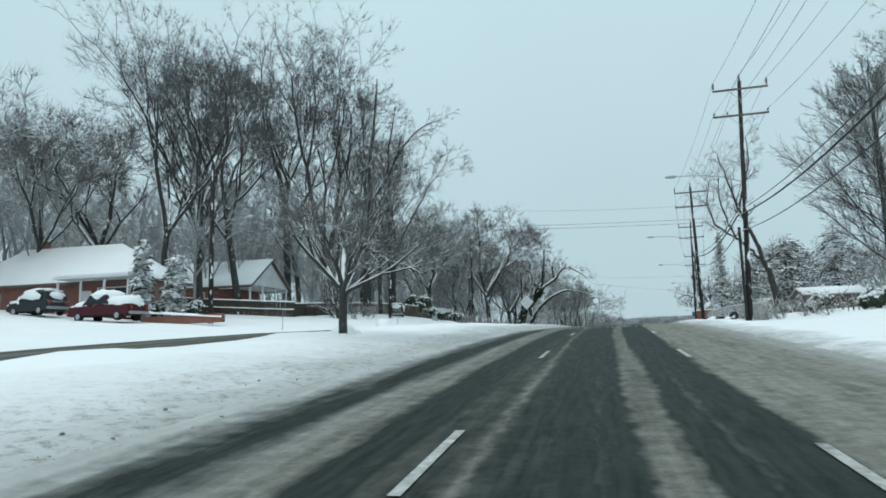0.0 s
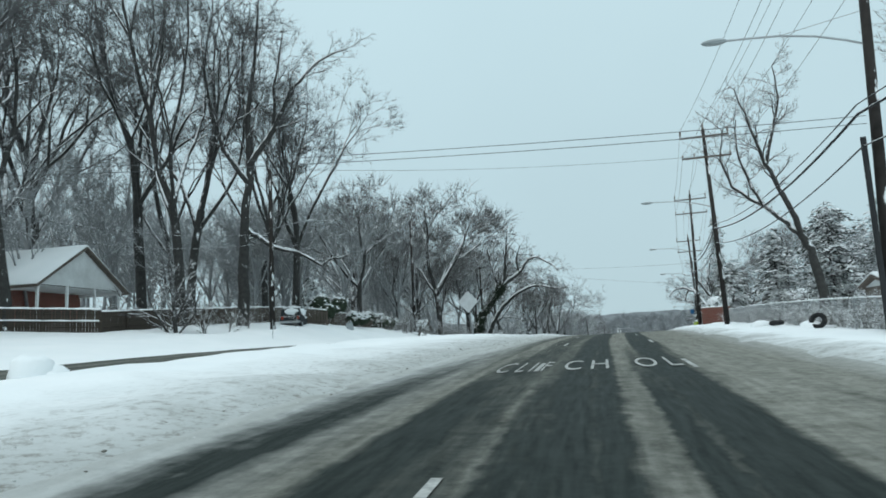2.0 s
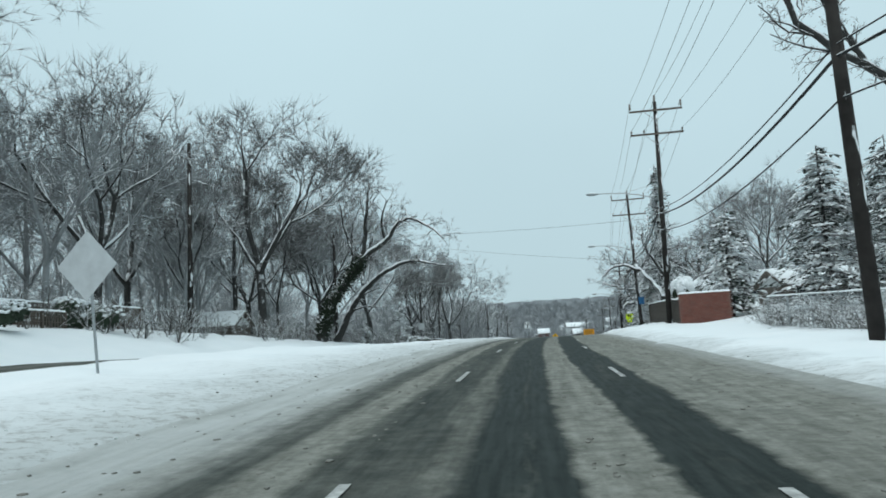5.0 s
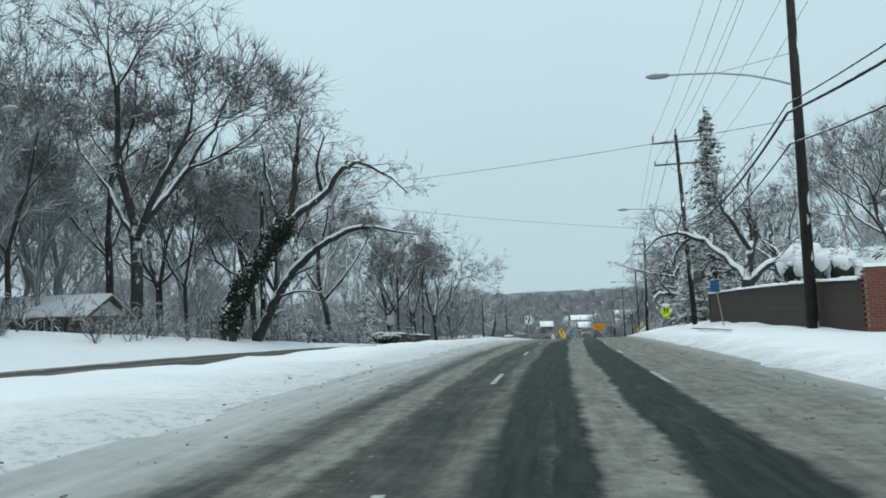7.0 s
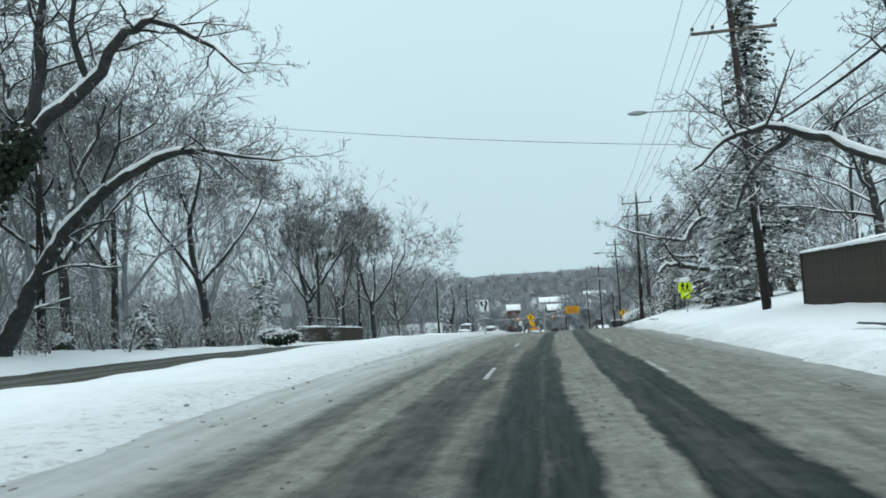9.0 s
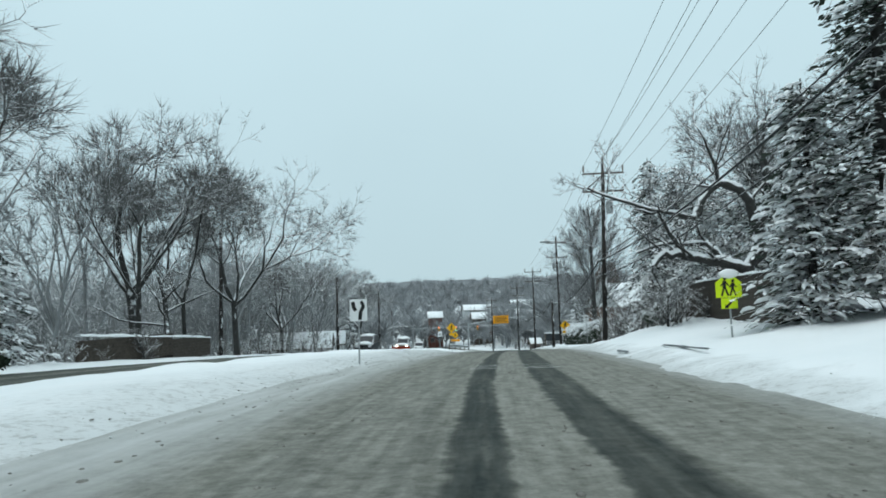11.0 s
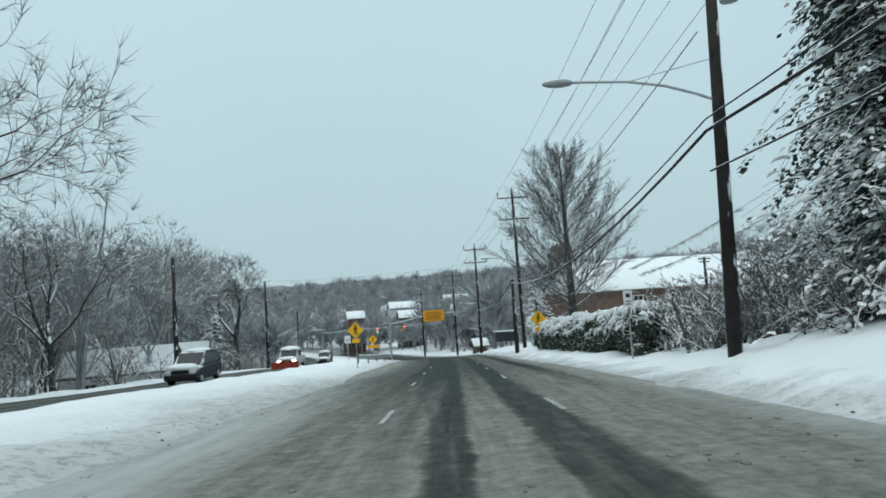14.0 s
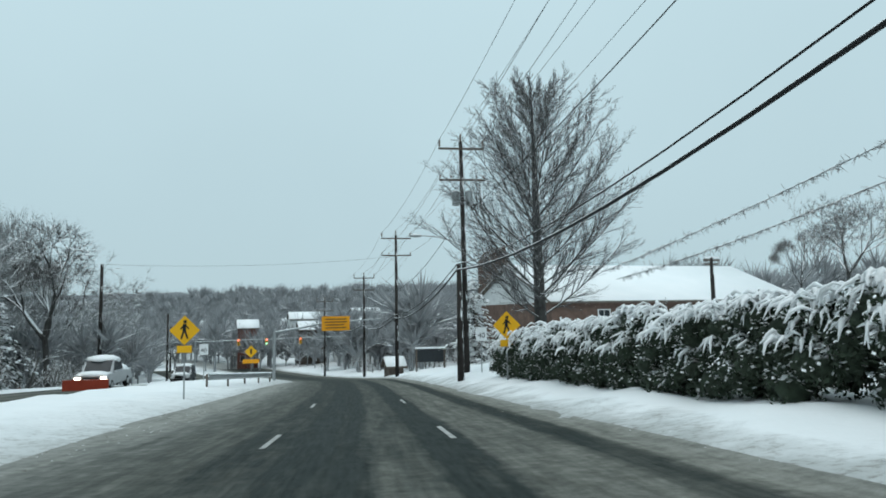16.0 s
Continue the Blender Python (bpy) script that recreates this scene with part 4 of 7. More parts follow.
def limb_tree(x, y, limbs, label, seed, ivy=False):
    """An old tree whose great limbs are drawn one by one."""
    t = thing("gnarled_tree", base(x, y), label, "tree")
    rng = random.Random(seed)
    wood, twig, white = Heap(), Heap(), Heap()
    for pts, r0, r1, n in limbs:
        pts = [Vector(p) for p in pts]
        m = len(pts)
        fine = []
        for i in range(m - 1):
            for k in range(3):
                q = pts[i].lerp(pts[i + 1], k / 3)
                fine.append(q + Vector((rng.gauss(0, 0.05), rng.gauss(0, 0.05), rng.gauss(0, 0.05))))
        fine.append(pts[-1])
        rad = [r0 + (r1 - r0) * i / (len(fine) - 1) for i in range(len(fine))]
        wood.tube(fine, rad, 9)
        # snow lies along the upper side wherever the limb is not too steep
        run, fat = [], []
        for i in range(len(fine) + 1):
            flat_ = i < len(fine) and abs((fine[min(i + 1, len(fine) - 1)] - fine[max(i - 1, 0)]).normalized().z) < 0.86
            if flat_ and rng.random() < 0.93:
                run.append(fine[i] + Vector((-0.12 * rad[i], -0.15 * rad[i], rad[i] * 0.62)))
                fat.append(rad[i] * rng.uniform(0.55, 0.8) + 0.012)
            else:
                if len(run) > 2:
                    white.tube(run, [fat[0] * 0.3] + fat[1:-1] + [fat[-1] * 0.3], 7)
                run, fat = [], []
        for k in range(n):
            i = int(len(fine) * (0.3 + 0.69 * k / n))
            a = rng.random() * 6.28
            way = (fine[min(i + 1, len(fine) - 1)] - fine[i - 1]).normalized() * 0.7 + Vector((math.cos(a), math.sin(a), rng.uniform(-0.2, 0.9)))
            grow(wood, twig, rng, fine[i], way, rng.uniform(1.6, 3.4), max(0.03, rad[i] * 0.42), 1, GNARL)
    if ivy:
        leaf = Heap()
        pts, r0, r1, n = limbs[0]
        pts = [Vector(p) for p in pts]
        for k in range(4200):
            f = rng.uniform(0.12, 0.99) * (len(pts) - 1)
            i = int(f)
            q = pts[i].lerp(pts[i + 1], f - i)
            o = Vector((rng.gauss(0, 1), rng.gauss(0, 1), rng.gauss(0, 1))).normalized()
            q = q + o * (r0 * 0.8 + abs(rng.gauss(0.12, 0.16)))
            u = Vector((rng.gauss(0, 1), rng.gauss(0, 1), rng.gauss(0, 1))).normalized() * 0.13
            w = u.cross(o).normalized() * 0.11
            leaf.add([q - u, q + w, q + u, q - w], [(0, 1, 2, 3)])
        tagged(under(new("ivy", mesh_of("ivy", leaf.v, leaf.f, "ivy", False)), t), "dark green ivy dusted with snow")
    under(new("trunk", mesh_of("trunk", wood.v, wood.f, "bark")), t)
    under(new("crown", mesh_of("crown", twig.v, twig.f, "twig")), t)
    if white.v:
        tagged(under(new("snow_load", mesh_of("snow_load", white.v, white.f, "snow")), t), "thick snow lying along the limbs", kind="stuff")


limb_tree(24.8, 158.2, ((((0, 0, -0.3), (0.1, 0, 1.2), (0, 0, 2.4)), 0.42, 0.36, 0),
                        (((0, 0, 2.3), (0.8, 0, 3.3), (0.75, -0.1, 4.2), (0.2, -0.2, 5.6), (-0.3, -0.3, 6.3), (-1.5, -0.5, 6.5), (-2.5, -0.6, 5.9), (-3.0, -0.8, 4.8)), 0.28, 0.19, 6),
                        (((-3.0, -0.8, 4.8), (-4.7, -1.0, 5.1), (-7.1, -1.4, 5.6), (-8.6, -1.6, 6.2)), 0.15, 0.04, 9),
                        (((0, 0, 2.3), (-1.0, -0.1, 2.5), (-2.0, -0.3, 2.7), (-3.5, -0.6, 2.9), (-4.7, -0.8, 3.1), (-5.3, -1.0, 2.4)), 0.30, 0.14, 6),
                        (((-3.5, -0.6, 2.9), (-4.3, -0.8, 4.0), (-5.0, -1.0, 5.0), (-6.2, -1.2, 5.2)), 0.15, 0.04, 7),
                        (((-1.0, -0.1, 2.5), (-1.8, 0.6, 3.6), (-3.2, 1.2, 3.7), (-5.0, 1.8, 3.3)), 0.2, 0.06, 5),
                        (((0, 0, 2.3), (1.3, 0.2, 3.4), (2.4, 0, 4.6), (3.4, 0.3, 5.0), (4.6, 0.4, 6.2)), 0.26, 0.07, 8),
                        (((0.75, -0.1, 4.2), (1.2, -0.6, 6.0), (0.6, -1.0, 8.0), (1.0, -1.2, 10.2)), 0.18, 0.04, 8),
                        (((-1.5, -0.5, 6.5), (-1.9, -0.9, 7.8), (-2.8, -1.2, 9.2)), 0.12, 0.03, 6)),
          "gnarled old tree with thick snow-laden limbs behind the fence", 5)
limb_tree(15.5, 119.4, ((((0, 0, -0.3), (-0.1, 0, 1.1), (0, 0, 2.2)), 0.40, 0.34, 0),
                        (((0, 0, 2.1), (-0.6, 1.8, 3.6), (-1.0, 3.6, 4.7), (-1.2, 5.2, 5.3), (-1.5, 7.0, 4.8), (-1.5, 8.8, 3.8), (-1.2, 10.2, 3.4)), 0.19, 0.04, 18),
                        (((-1.0, 3.6, 4.7), (-2.4, 4.4, 5.4), (-3.4, 5.2, 5.2), (-4.2, 5.8, 4.4)), 0.14, 0.04, 7),
                        (((0, 0, 2.1), (0.3, 0.3, 3.8), (0.8, 0.5, 5.0), (0.4, 0.8, 6.4), (0.9, 1.0, 8.2)), 0.26, 0.05, 12),
                        (((0, 0, 2.1), (0.9, -0.2, 2.8), (1.8, 0, 3.4), (2.8, 0.4, 3.2), (4.0, 0.6, 4.2)), 0.24, 0.05, 9),
                        (((0.3, 0.3, 3.8), (-0.6, -0.2, 5.2), (-1.4, -0.4, 6.2), (-1.6, -0.2, 7.6)), 0.15, 0.04, 9)),
          "gnarled bare tree with crooked snow-lined limbs over the fence", 8)
limb_tree(18.3, 84.0, ((((0, 0, -0.4), (-0.2, 0, 2.4), (-0.7, 0, 5.1), (-1.2, 0, 6.3)), 0.42, 0.30, 1),
                       (((-1.2, 0, 6.3), (-2.1, 0.2, 7.4), (-3.9, 0.4, 9.3), (-6.0, 0.6, 10.9), (-6.7, 0.8, 13.5), (-6.3, 0.9, 16.0)), 0.24, 0.04, 16),
                       (((-1.2, 0, 6.3), (-2.5, -0.3, 10.4), (-3.5, -0.5, 12.5), (-4.4, -0.8, 15.6), (-5.4, -1.0, 19.0)), 0.26, 0.04, 18),
                       (((-3.5, -0.5, 12.5), (-2.5, -0.4, 15.6), (-1.8, -0.3, 18.0), (-1.9, 0.2, 21.0)), 0.16, 0.04, 16),
                       (((-3.9, 0.4, 9.3), (-4.6, 1.0, 11.6), (-5.2, 1.3, 14.4), (-4.9, 1.6, 17.0)), 0.15, 0.04, 12)),
          "tall leaning bare tree forking high over the yard", 21)
limb_tree(-28.2, 76.3, ((((0, 0, -0.4), (0.1, 0, 4.0), (0.2, 0, 8.2), (0.6, 0.2, 13.0), (0.4, 0.4, 18.0), (1.0, 0.6, 23.0), (1.6, 0.4, 29.0)), 0.52, 0.06, 14),
                        (((0.2, 0.1, 8.1), (1.2, 0.4, 7.3), (2.6, 0.6, 6.2), (4.6, 0.7, 5.8), (6.6, 0.7, 4.6), (7.6, 0.6, 5.0), (8.9, 0.4, 5.1)), 0.24, 0.05, 7),
                        (((0.5, 0.1, 12.0), (-1.5, -0.4, 15.0), (-2.6, -0.6, 19.0), (-3.4, -0.4, 24.0)), 0.28, 0.04, 14),
                        (((0.6, 0.2, 13.5), (2.6, 0.8, 16.5), (4.0, 1.2, 20.0), (6.2, 1.8, 22.5), (8.6, 2.2, 23.5)), 0.28, 0.04, 16),
                        (((0.5, 0.3, 16.0), (-0.6, 1.6, 20.0), (-1.0, 2.4, 25.0), (-0.4, 2.8, 29.0)), 0.2, 0.04, 12),
                        (((2.6, 0.8, 16.5), (3.0, 0.2, 20.0), (4.0, 0.0, 25.0)), 0.16, 0.04, 10)),
          "tall old tree with a long snow-covered limb hanging low", 33)
limb_tree(-16.8, 129.1, ((((0, 0, -0.4), (0.45, 0, 1.8), (1.1, 0, 3.8), (3.2, -0.2, 6.4), (4.6, -0.4, 8.2)), 0.62, 0.34, 3),
                          (((4.6, -0.4, 8.2), (5.0, -0.4, 10.6), (5.2, -0.6, 13.0), (5.6, -0.6, 15.4)), 0.26, 0.08, 13),
                          (((4.6, -0.4, 8.2), (7.1, -0.8, 9.7), (8.6, -1.0, 11.6), (9.8, -1.2, 12.0), (12.2, -1.6, 10.6), (13.2, -1.7, 9.6)), 0.28, 0.04, 14),
                          (((3.2, -0.2, 6.4), (3.4, 0.6, 9.0), (2.6, 1.0, 11.8), (2.2, 1.2, 14.2)), 0.22, 0.05, 9),
                          (((7.1, -0.8, 9.7), (6.9, -1.6, 11.8), (7.6, -2.0, 13.8)), 0.16, 0.04, 8)),
          "old leaning tree with ivy and snow on its trunk", 12, ivy=True)
limb_tree(-16.0, 132.6, ((((0, 0, -0.4), (0.8, 0, 1.5), (1.7, 0, 3.2), (3.2, -0.2, 5.4), (5.1, -0.4, 6.9)), 0.42, 0.26, 2),
                          (((5.1, -0.4, 6.9), (7.2, -0.6, 8.0), (8.8, -0.8, 8.2), (10.6, -1.0, 7.8), (12.6, -1.3, 7.4)), 0.25, 0.04, 14),
                          (((3.2, -0.2, 5.4), (3.0, 0.6, 7.4), (3.8, 1.2, 9.6), (4.2, 1.4, 11.4)), 0.16, 0.04, 8),
                          (((1.7, 0, 3.2), (3.6, -0.8, 3.6), (6.0, -1.4, 3.4)), 0.12, 0.03, 5)),
          "slanting bare tree with snow along its upper side", 14)


def wood_stuff(name, spots, seed, label, mat="twig", spec=None, trunk=3.4):
    """Distant trees that nobody could count, as one mesh."""
    models = [tree_heaps(seed + k, spec or HAZE, trunk, 0.15) for k in range(4)]
    verts, faces, off = [], [], 0
    packed = []
    for w, t in models:
        h = Heap()
        h.add(w.v, w.f)
        h.add(t.v, t.f)
        packed.append((np.array([tuple(v) for v in h.v]), h.f))
    rng = random.Random(seed)
    for x, y, z, height in spots:
        v, f = packed[rng.randrange(4)]
        s = height / v[:, 2].max()
        a = rng.random() * 6.28
        c, d = math.cos(a) * s, math.sin(a) * s
        q = np.stack([v[:, 0] * c - v[:, 1] * d + x, v[:, 0] * d + v[:, 1] * c + y, v[:, 2] * s + z], 1)
        verts.append(q)
        faces.extend([tuple(i + off for i in q) for q in f])
        off += len(v)
    me = mesh_of(name, np.concatenate(verts).tolist(), faces, mat)
    tagged(new(name, me), label, "woods", kind="stuff")


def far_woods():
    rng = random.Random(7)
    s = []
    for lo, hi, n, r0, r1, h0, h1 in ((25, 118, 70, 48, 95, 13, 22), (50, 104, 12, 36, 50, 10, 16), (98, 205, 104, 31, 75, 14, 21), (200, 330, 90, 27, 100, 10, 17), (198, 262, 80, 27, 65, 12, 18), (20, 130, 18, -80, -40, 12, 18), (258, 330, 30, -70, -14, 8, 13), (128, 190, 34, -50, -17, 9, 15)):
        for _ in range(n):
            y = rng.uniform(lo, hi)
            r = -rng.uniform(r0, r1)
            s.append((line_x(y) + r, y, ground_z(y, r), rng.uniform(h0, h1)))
    wood_stuff("woods", s, 300, "snow-dusted bare woods behind the houses, paled by painted-in haze", "hazed_wood_twig")


far_woods()


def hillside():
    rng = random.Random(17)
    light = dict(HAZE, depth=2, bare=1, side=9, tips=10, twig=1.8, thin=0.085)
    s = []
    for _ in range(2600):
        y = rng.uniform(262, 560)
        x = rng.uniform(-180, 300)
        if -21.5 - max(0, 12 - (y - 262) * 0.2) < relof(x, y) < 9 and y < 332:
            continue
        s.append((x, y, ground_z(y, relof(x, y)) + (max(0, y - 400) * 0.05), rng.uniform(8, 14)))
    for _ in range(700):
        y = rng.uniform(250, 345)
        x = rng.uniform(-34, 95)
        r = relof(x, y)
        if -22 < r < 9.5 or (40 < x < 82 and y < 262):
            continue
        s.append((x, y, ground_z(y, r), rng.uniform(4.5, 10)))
    wood_stuff("hillside_woods", s, 900, "bare snow-dusted woods on the hillside, haze mixed into their colour", "hazed_far_twig", light, 1.8)


hillside()


def ridge():
    """Wooded hills far off, closing the view; their haze is only in the colour."""
    rng = random.Random(11)
    for k, (dist, low, high) in enumerate(((520, -6, 9), (700, -4, 21), (950, 0, 34))):
        vs, fs = [], []
        n = 420
        for i in range(n):
            a = radians(-80 + 160 * i / (n - 1))
            x, y = 20 + dist * math.sin(a) * 1.3, 60 + dist * math.cos(a)
            top = high * (0.8 + 0.25 * noise.noise(Vector((i * 0.015, k * 7.1, 0)))) + 2.2 * noise.noise(Vector((i * 0.35, k * 3.0, 0))) + rng.uniform(-0.8, 0.8)
            vs += [(x, y, -14), (x * 1.0, y + 10, low + (top - low) * 0.6), (x, y + 25, top)]
        for i in range(n - 1):
            for j in range(2):
                a = i * 3 + j
                fs.append((a, a + 3, a + 4, a + 1))
        tagged(new("backdrop", mesh_of("backdrop", vs, fs, "hazed_far_wood")), "hazy wooded hills closing the view", "hills", kind="structure")


ridge()


def undergrowth():
    """Tangled stems at the foot of the woods, too many to count."""
    heaps = []
    for k in range(5):
        w, t = tree_heaps(820 + k, dict(SHRUB, count=(6, 5, 5), segs=(2, 3, 2, 1), sides=(3, 3, 3, 3)), 1.2, 0.035)
        h = Heap()
        h.add(w.v, w.f)
        h.add(t.v, t.f)
        heaps.append((np.array([tuple(v) for v in h.v]), h.f))
    rng = random.Random(31)
    verts, faces, off = [], [], 0
    for lo, hi, n, r0, r1, h0, h1 in ((63, 100, 80, -42, -26, 1.0, 2.6), (96, 176, 190, -33, -22.6, 0.7, 2.8), (186, 262, 220, -44, -22.4, 1.2, 3.8), (228, 320, 70, 9, 34, 1.0, 3.0), (128, 176, 60, 11.5, 24, 1.5, 4.0), (174, 184, 120, 8.2, 16, 1.0, 3.0), (161, 172, 46, 8.8, 14, 0.8, 3.0), (45, 84, 40, 10, 16, 0.7, 1.8)):
        for _ in range(n):
            y = rng.uniform(lo, hi)
            r = rng.uniform(r0, r1)
            v, f = heaps[rng.randrange(5)]
            s = rng.uniform(h0, h1) / v[:, 2].max()
            a = rng.random() * 6.28
            c, d = math.cos(a) * s * 1.4, math.sin(a) * s * 1.4
            q = np.stack([v[:, 0] * c - v[:, 1] * d + line_x(y) + r, v[:, 0] * d + v[:, 1] * c + y, v[:, 2] * s + ground_z(y, r)], 1)
            verts.append(q)
            faces.extend([tuple(i + off for i in g) for g in f])
            off += len(v)
    me = mesh_of("undergrowth", np.concatenate(verts).tolist(), faces, "brush")
    tagged(new("undergrowth", me), "tangled brown undergrowth caked with snow", "undergrowth", kind="stuff")


undergrowth()

# ---- evergreens, hedges and bushes ----
def leaves(heap, rng, centre, radii, count, size, droop=0.0):
    """Scatters single leaves through a rounded clump."""
    for _ in range(count):
        o = Vector((rng.gauss(0, 1), rng.gauss(0, 1), rng.gauss(0, 1))).normalized() * rng.uniform(0.55, 1.0)
        p = centre + Vector((o.x * radii[0], o.y * radii[1], o.z * radii[2]))
        n = (o + Vector((rng.gauss(0, 0.5), rng.gauss(0, 0.5), rng.gauss(0.35, 0.5)))).normalized()
        u = n.cross(Vector((rng.gauss(0, 1), rng.gauss(0, 1), rng.gauss(0, 1)))).normalized() * size * rng.uniform(0.6, 1.3)
        w = n.cross(u) * 0.55
        u.z -= droop * size
        heap.add([p - u, p + w, p + u, p - w], [(0, 1, 2, 3)])


def lump(heap, rng, centre, radii, rings=6, sides=9):
    """A soft uneven snow or leaf mound."""
    vs, fs = [], []
    s = rng.random() * 50
    for i in range(rings + 1):
        a = math.pi * i / rings
        for k in range(sides):
            b = 2 * math.pi * k / sides
            d = Vector((math.sin(a) * math.cos(b), math.sin(a) * math.sin(b), math.cos(a)))
            g = 1 + 0.28 * noise.noise(d * 1.7 + Vector((s, s, s)))
            vs.append(centre + Vector((d.x * radii[0], d.y * radii[1], d.z * radii[2])) * g)
    for i in range(rings):
        for k in range(sides):
            j = (k + 1) % sides
            fs.append((i * sides + k, (i + 1) * sides + k, (i + 1) * sides + j, i * sides + j))
    heap.add(vs, fs)


def bush(x, y, radii, seed, label="rounded evergreen bush loaded with snow", mat="hedge", snow=0.5, up=0.0, category="bush"):
    rng = random.Random(seed)
    t = thing("bush", base(x, y, up), label, category)
    core, leaf, white = Heap(), Heap(), Heap()
    for _ in range(9):
        c = Vector((rng.uniform(-0.6, 0.6) * radii[0], rng.uniform(-0.6, 0.6) * radii[1], rng.uniform(0.3, 0.75) * radii[2]))
        r = rng.uniform(0.35, 0.55)
        q = (r * radii[0], r * radii[1], r * radii[2] * 0.8)
        lump(core, rng, c, [v * 0.8 for v in q])
        leaves(leaf, rng, c, q, 170, 0.11)
        if snow > 2:
            # a whole cushion of snow on every clump
            for _ in range(9):
                u = Vector((rng.gauss(0, 1), rng.gauss(0, 1), abs(rng.gauss(0, 1)) + 0.1)).normalized() * 0.72
                k = rng.uniform(0.28, 0.5)
                lump(white, rng, c + Vector((u.x * q[0], u.y * q[1], u.z * q[2])), (q[0] * k, q[1] * k, q[2] * k * 0.8), 5, 8)
        for _ in range(int(46 * min(snow, 0.8))):
            u = Vector((rng.gauss(0, 1), rng.gauss(0, 1), abs(rng.gauss(0, 1)) + 0.25)).normalized() * rng.uniform(0.85, 1.08)
            s = rng.uniform(0.05, 0.15) * min(1.0, q[0] * 1.6)
            lump(white, rng, c + Vector((u.x * q[0], u.y * q[1], u.z * q[2])), (s, s * rng.uniform(0.8, 1.8), s * 0.65), 3, 5)
    under(new("leafy_core", mesh_of("leafy_core", core.v, core.f, mat)), t)
    under(new("foliage", mesh_of("foliage", leaf.v, leaf.f, mat, False)), t)
    if white.v:
        tagged(under(new("snow_load", mesh_of("snow_load", white.v, white.f, "snow")), t), "soft snow lying on the leaves", kind="stuff")
    return t


def conifer(x, y, height, spread, seed, label, shape=1.0, mat="needle", whorls=22, start=0.08, load=0.25, up=0.0, per=9, shag=1.0):
    """Drooping boughs of needle sprays round a straight stem."""
    rng = random.Random(seed)
    t = thing("evergreen_tree", base(x, y, up), label, "tree", "evergreens")
    wood, leaf, white = Heap(), Heap(), Heap()
    wood.tube([Vector((0, 0, -0.2)), Vector((0, 0, height * 0.5)), Vector((0, 0, height))], [height * 0.014 + 0.06, height * 0.009 + 0.03, 0.02], 8)
    for i in range(whorls):
        f = start + (0.98 - start) * i / whorls
        reach = spread * (1 - f) ** shape * rng.uniform(0.75, 1.1) + 0.12
        for k in range(per):
            a = rng.random() * 6.28
            z = height * (f + rng.uniform(-1.2, 1.2) / whorls)
            r = reach * (rng.uniform(0.4, 1.05) if rng.random() < 0.8 else rng.uniform(1.0, 1.3))
            d = Vector((math.cos(a), math.sin(a), 0))
            if shag > 1:
                # boughs cluster in drooping masses with gaps between
                r *= min(1.08, max(0.3, 0.95 + 1.1 * noise.noise(Vector((d.x * 1.1 + seed, d.y * 1.1, z * 0.42)))))
            sag = rng.uniform(0.2, 0.75) * shag
            pts = [Vector((0, 0, z)) + d * (r * q) + Vector((0, 0, r * (0.12 * q - sag * q * q))) for q in (0, 0.35, 0.7, 1.0)]
            wood.tube(pts, [0.03, 0.022, 0.014, 0.006], 3)
            side_ = Vector((-d.y, d.x, 0))
            for q in range(int((6 + r * 7) * shag)):
                s = rng.uniform(0.2, 1.0)
                p = pts[0].lerp(pts[3], s) + Vector((0, 0, -0.05 * r + (sag * 0.7 if shag > 1 else 0) * r * s * (1 - s))) + side_ * rng.gauss(0, 0.16 * r * (1.1 - s) + 0.06)
                w = (d + side_ * rng.gauss(0, 0.7)).normalized() * rng.uniform(0.14, 0.34) * (0.72 if shag > 1 else 1)
                h = Vector((-w.y, w.x, rng.gauss(0, 0.05))) * 0.42
                w.z -= rng.uniform(0.02, 0.16)
                leaf.add([p, p + w * 0.5 + h, p + w, p + w * 0.5 - h], [(0, 1, 2, 3)])
            if rng.random() < load:
                # snow lies in a soft strip along the bough
                for _ in range(int(3 * shag)):
                    s = rng.uniform(0.25, 0.95)
                    p = pts[0].lerp(pts[3], s) + Vector((0, 0, 0.02 + (0.3 + sag * 0.6) * r * s * (1 - s))) + side_ * rng.gauss(0, 0.12 * r)
                    w = (d + side_ * rng.gauss(0, 0.6)).normalized() * rng.uniform(0.15, 0.38)
                    g = rng.uniform(0.025, 0.075)
                    white.tube([p - w * 0.6, p, p + w * 0.6 - Vector((0, 0, 0.05)), p + w - Vector((0, 0, 0.16))], [g * 0.4, g * 1.2, g, g * 0.3], 5)
    under(new("trunk", mesh_of("trunk", wood.v, wood.f, "bark")), t)
    under(new("foliage", mesh_of("foliage", leaf.v, leaf.f, mat, False)), t)
    if white.v:
        tagged(under(new("snow_load", mesh_of("snow_load", white.v, white.f, "snow")), t), "snow lying on the boughs", kind="stuff")


conifer(-34.9, 44.4, 6.3, 0.72, 1, "slender columnar evergreen flecked with snow beside the house", 0.3, whorls=30, load=0.7, per=11)
conifer(-33.2, 46.0, 5.2, 0.95, 2, "broad columnar evergreen flecked with snow beside the house", 0.22, whorls=26, load=0.7, per=12)
conifer(22.0, 144.6, 19.5, 2.9, 3, "very tall narrow spruce dusted with snow behind the pole", 0.62, whorls=40, load=0.3, per=14)
conifer(20.9, 147.0, 8.4, 2.9, 4, "broad evergreen with heavy snow clumps beside the fence", 0.42, whorls=24, load=0.75, per=14, start=0.02)
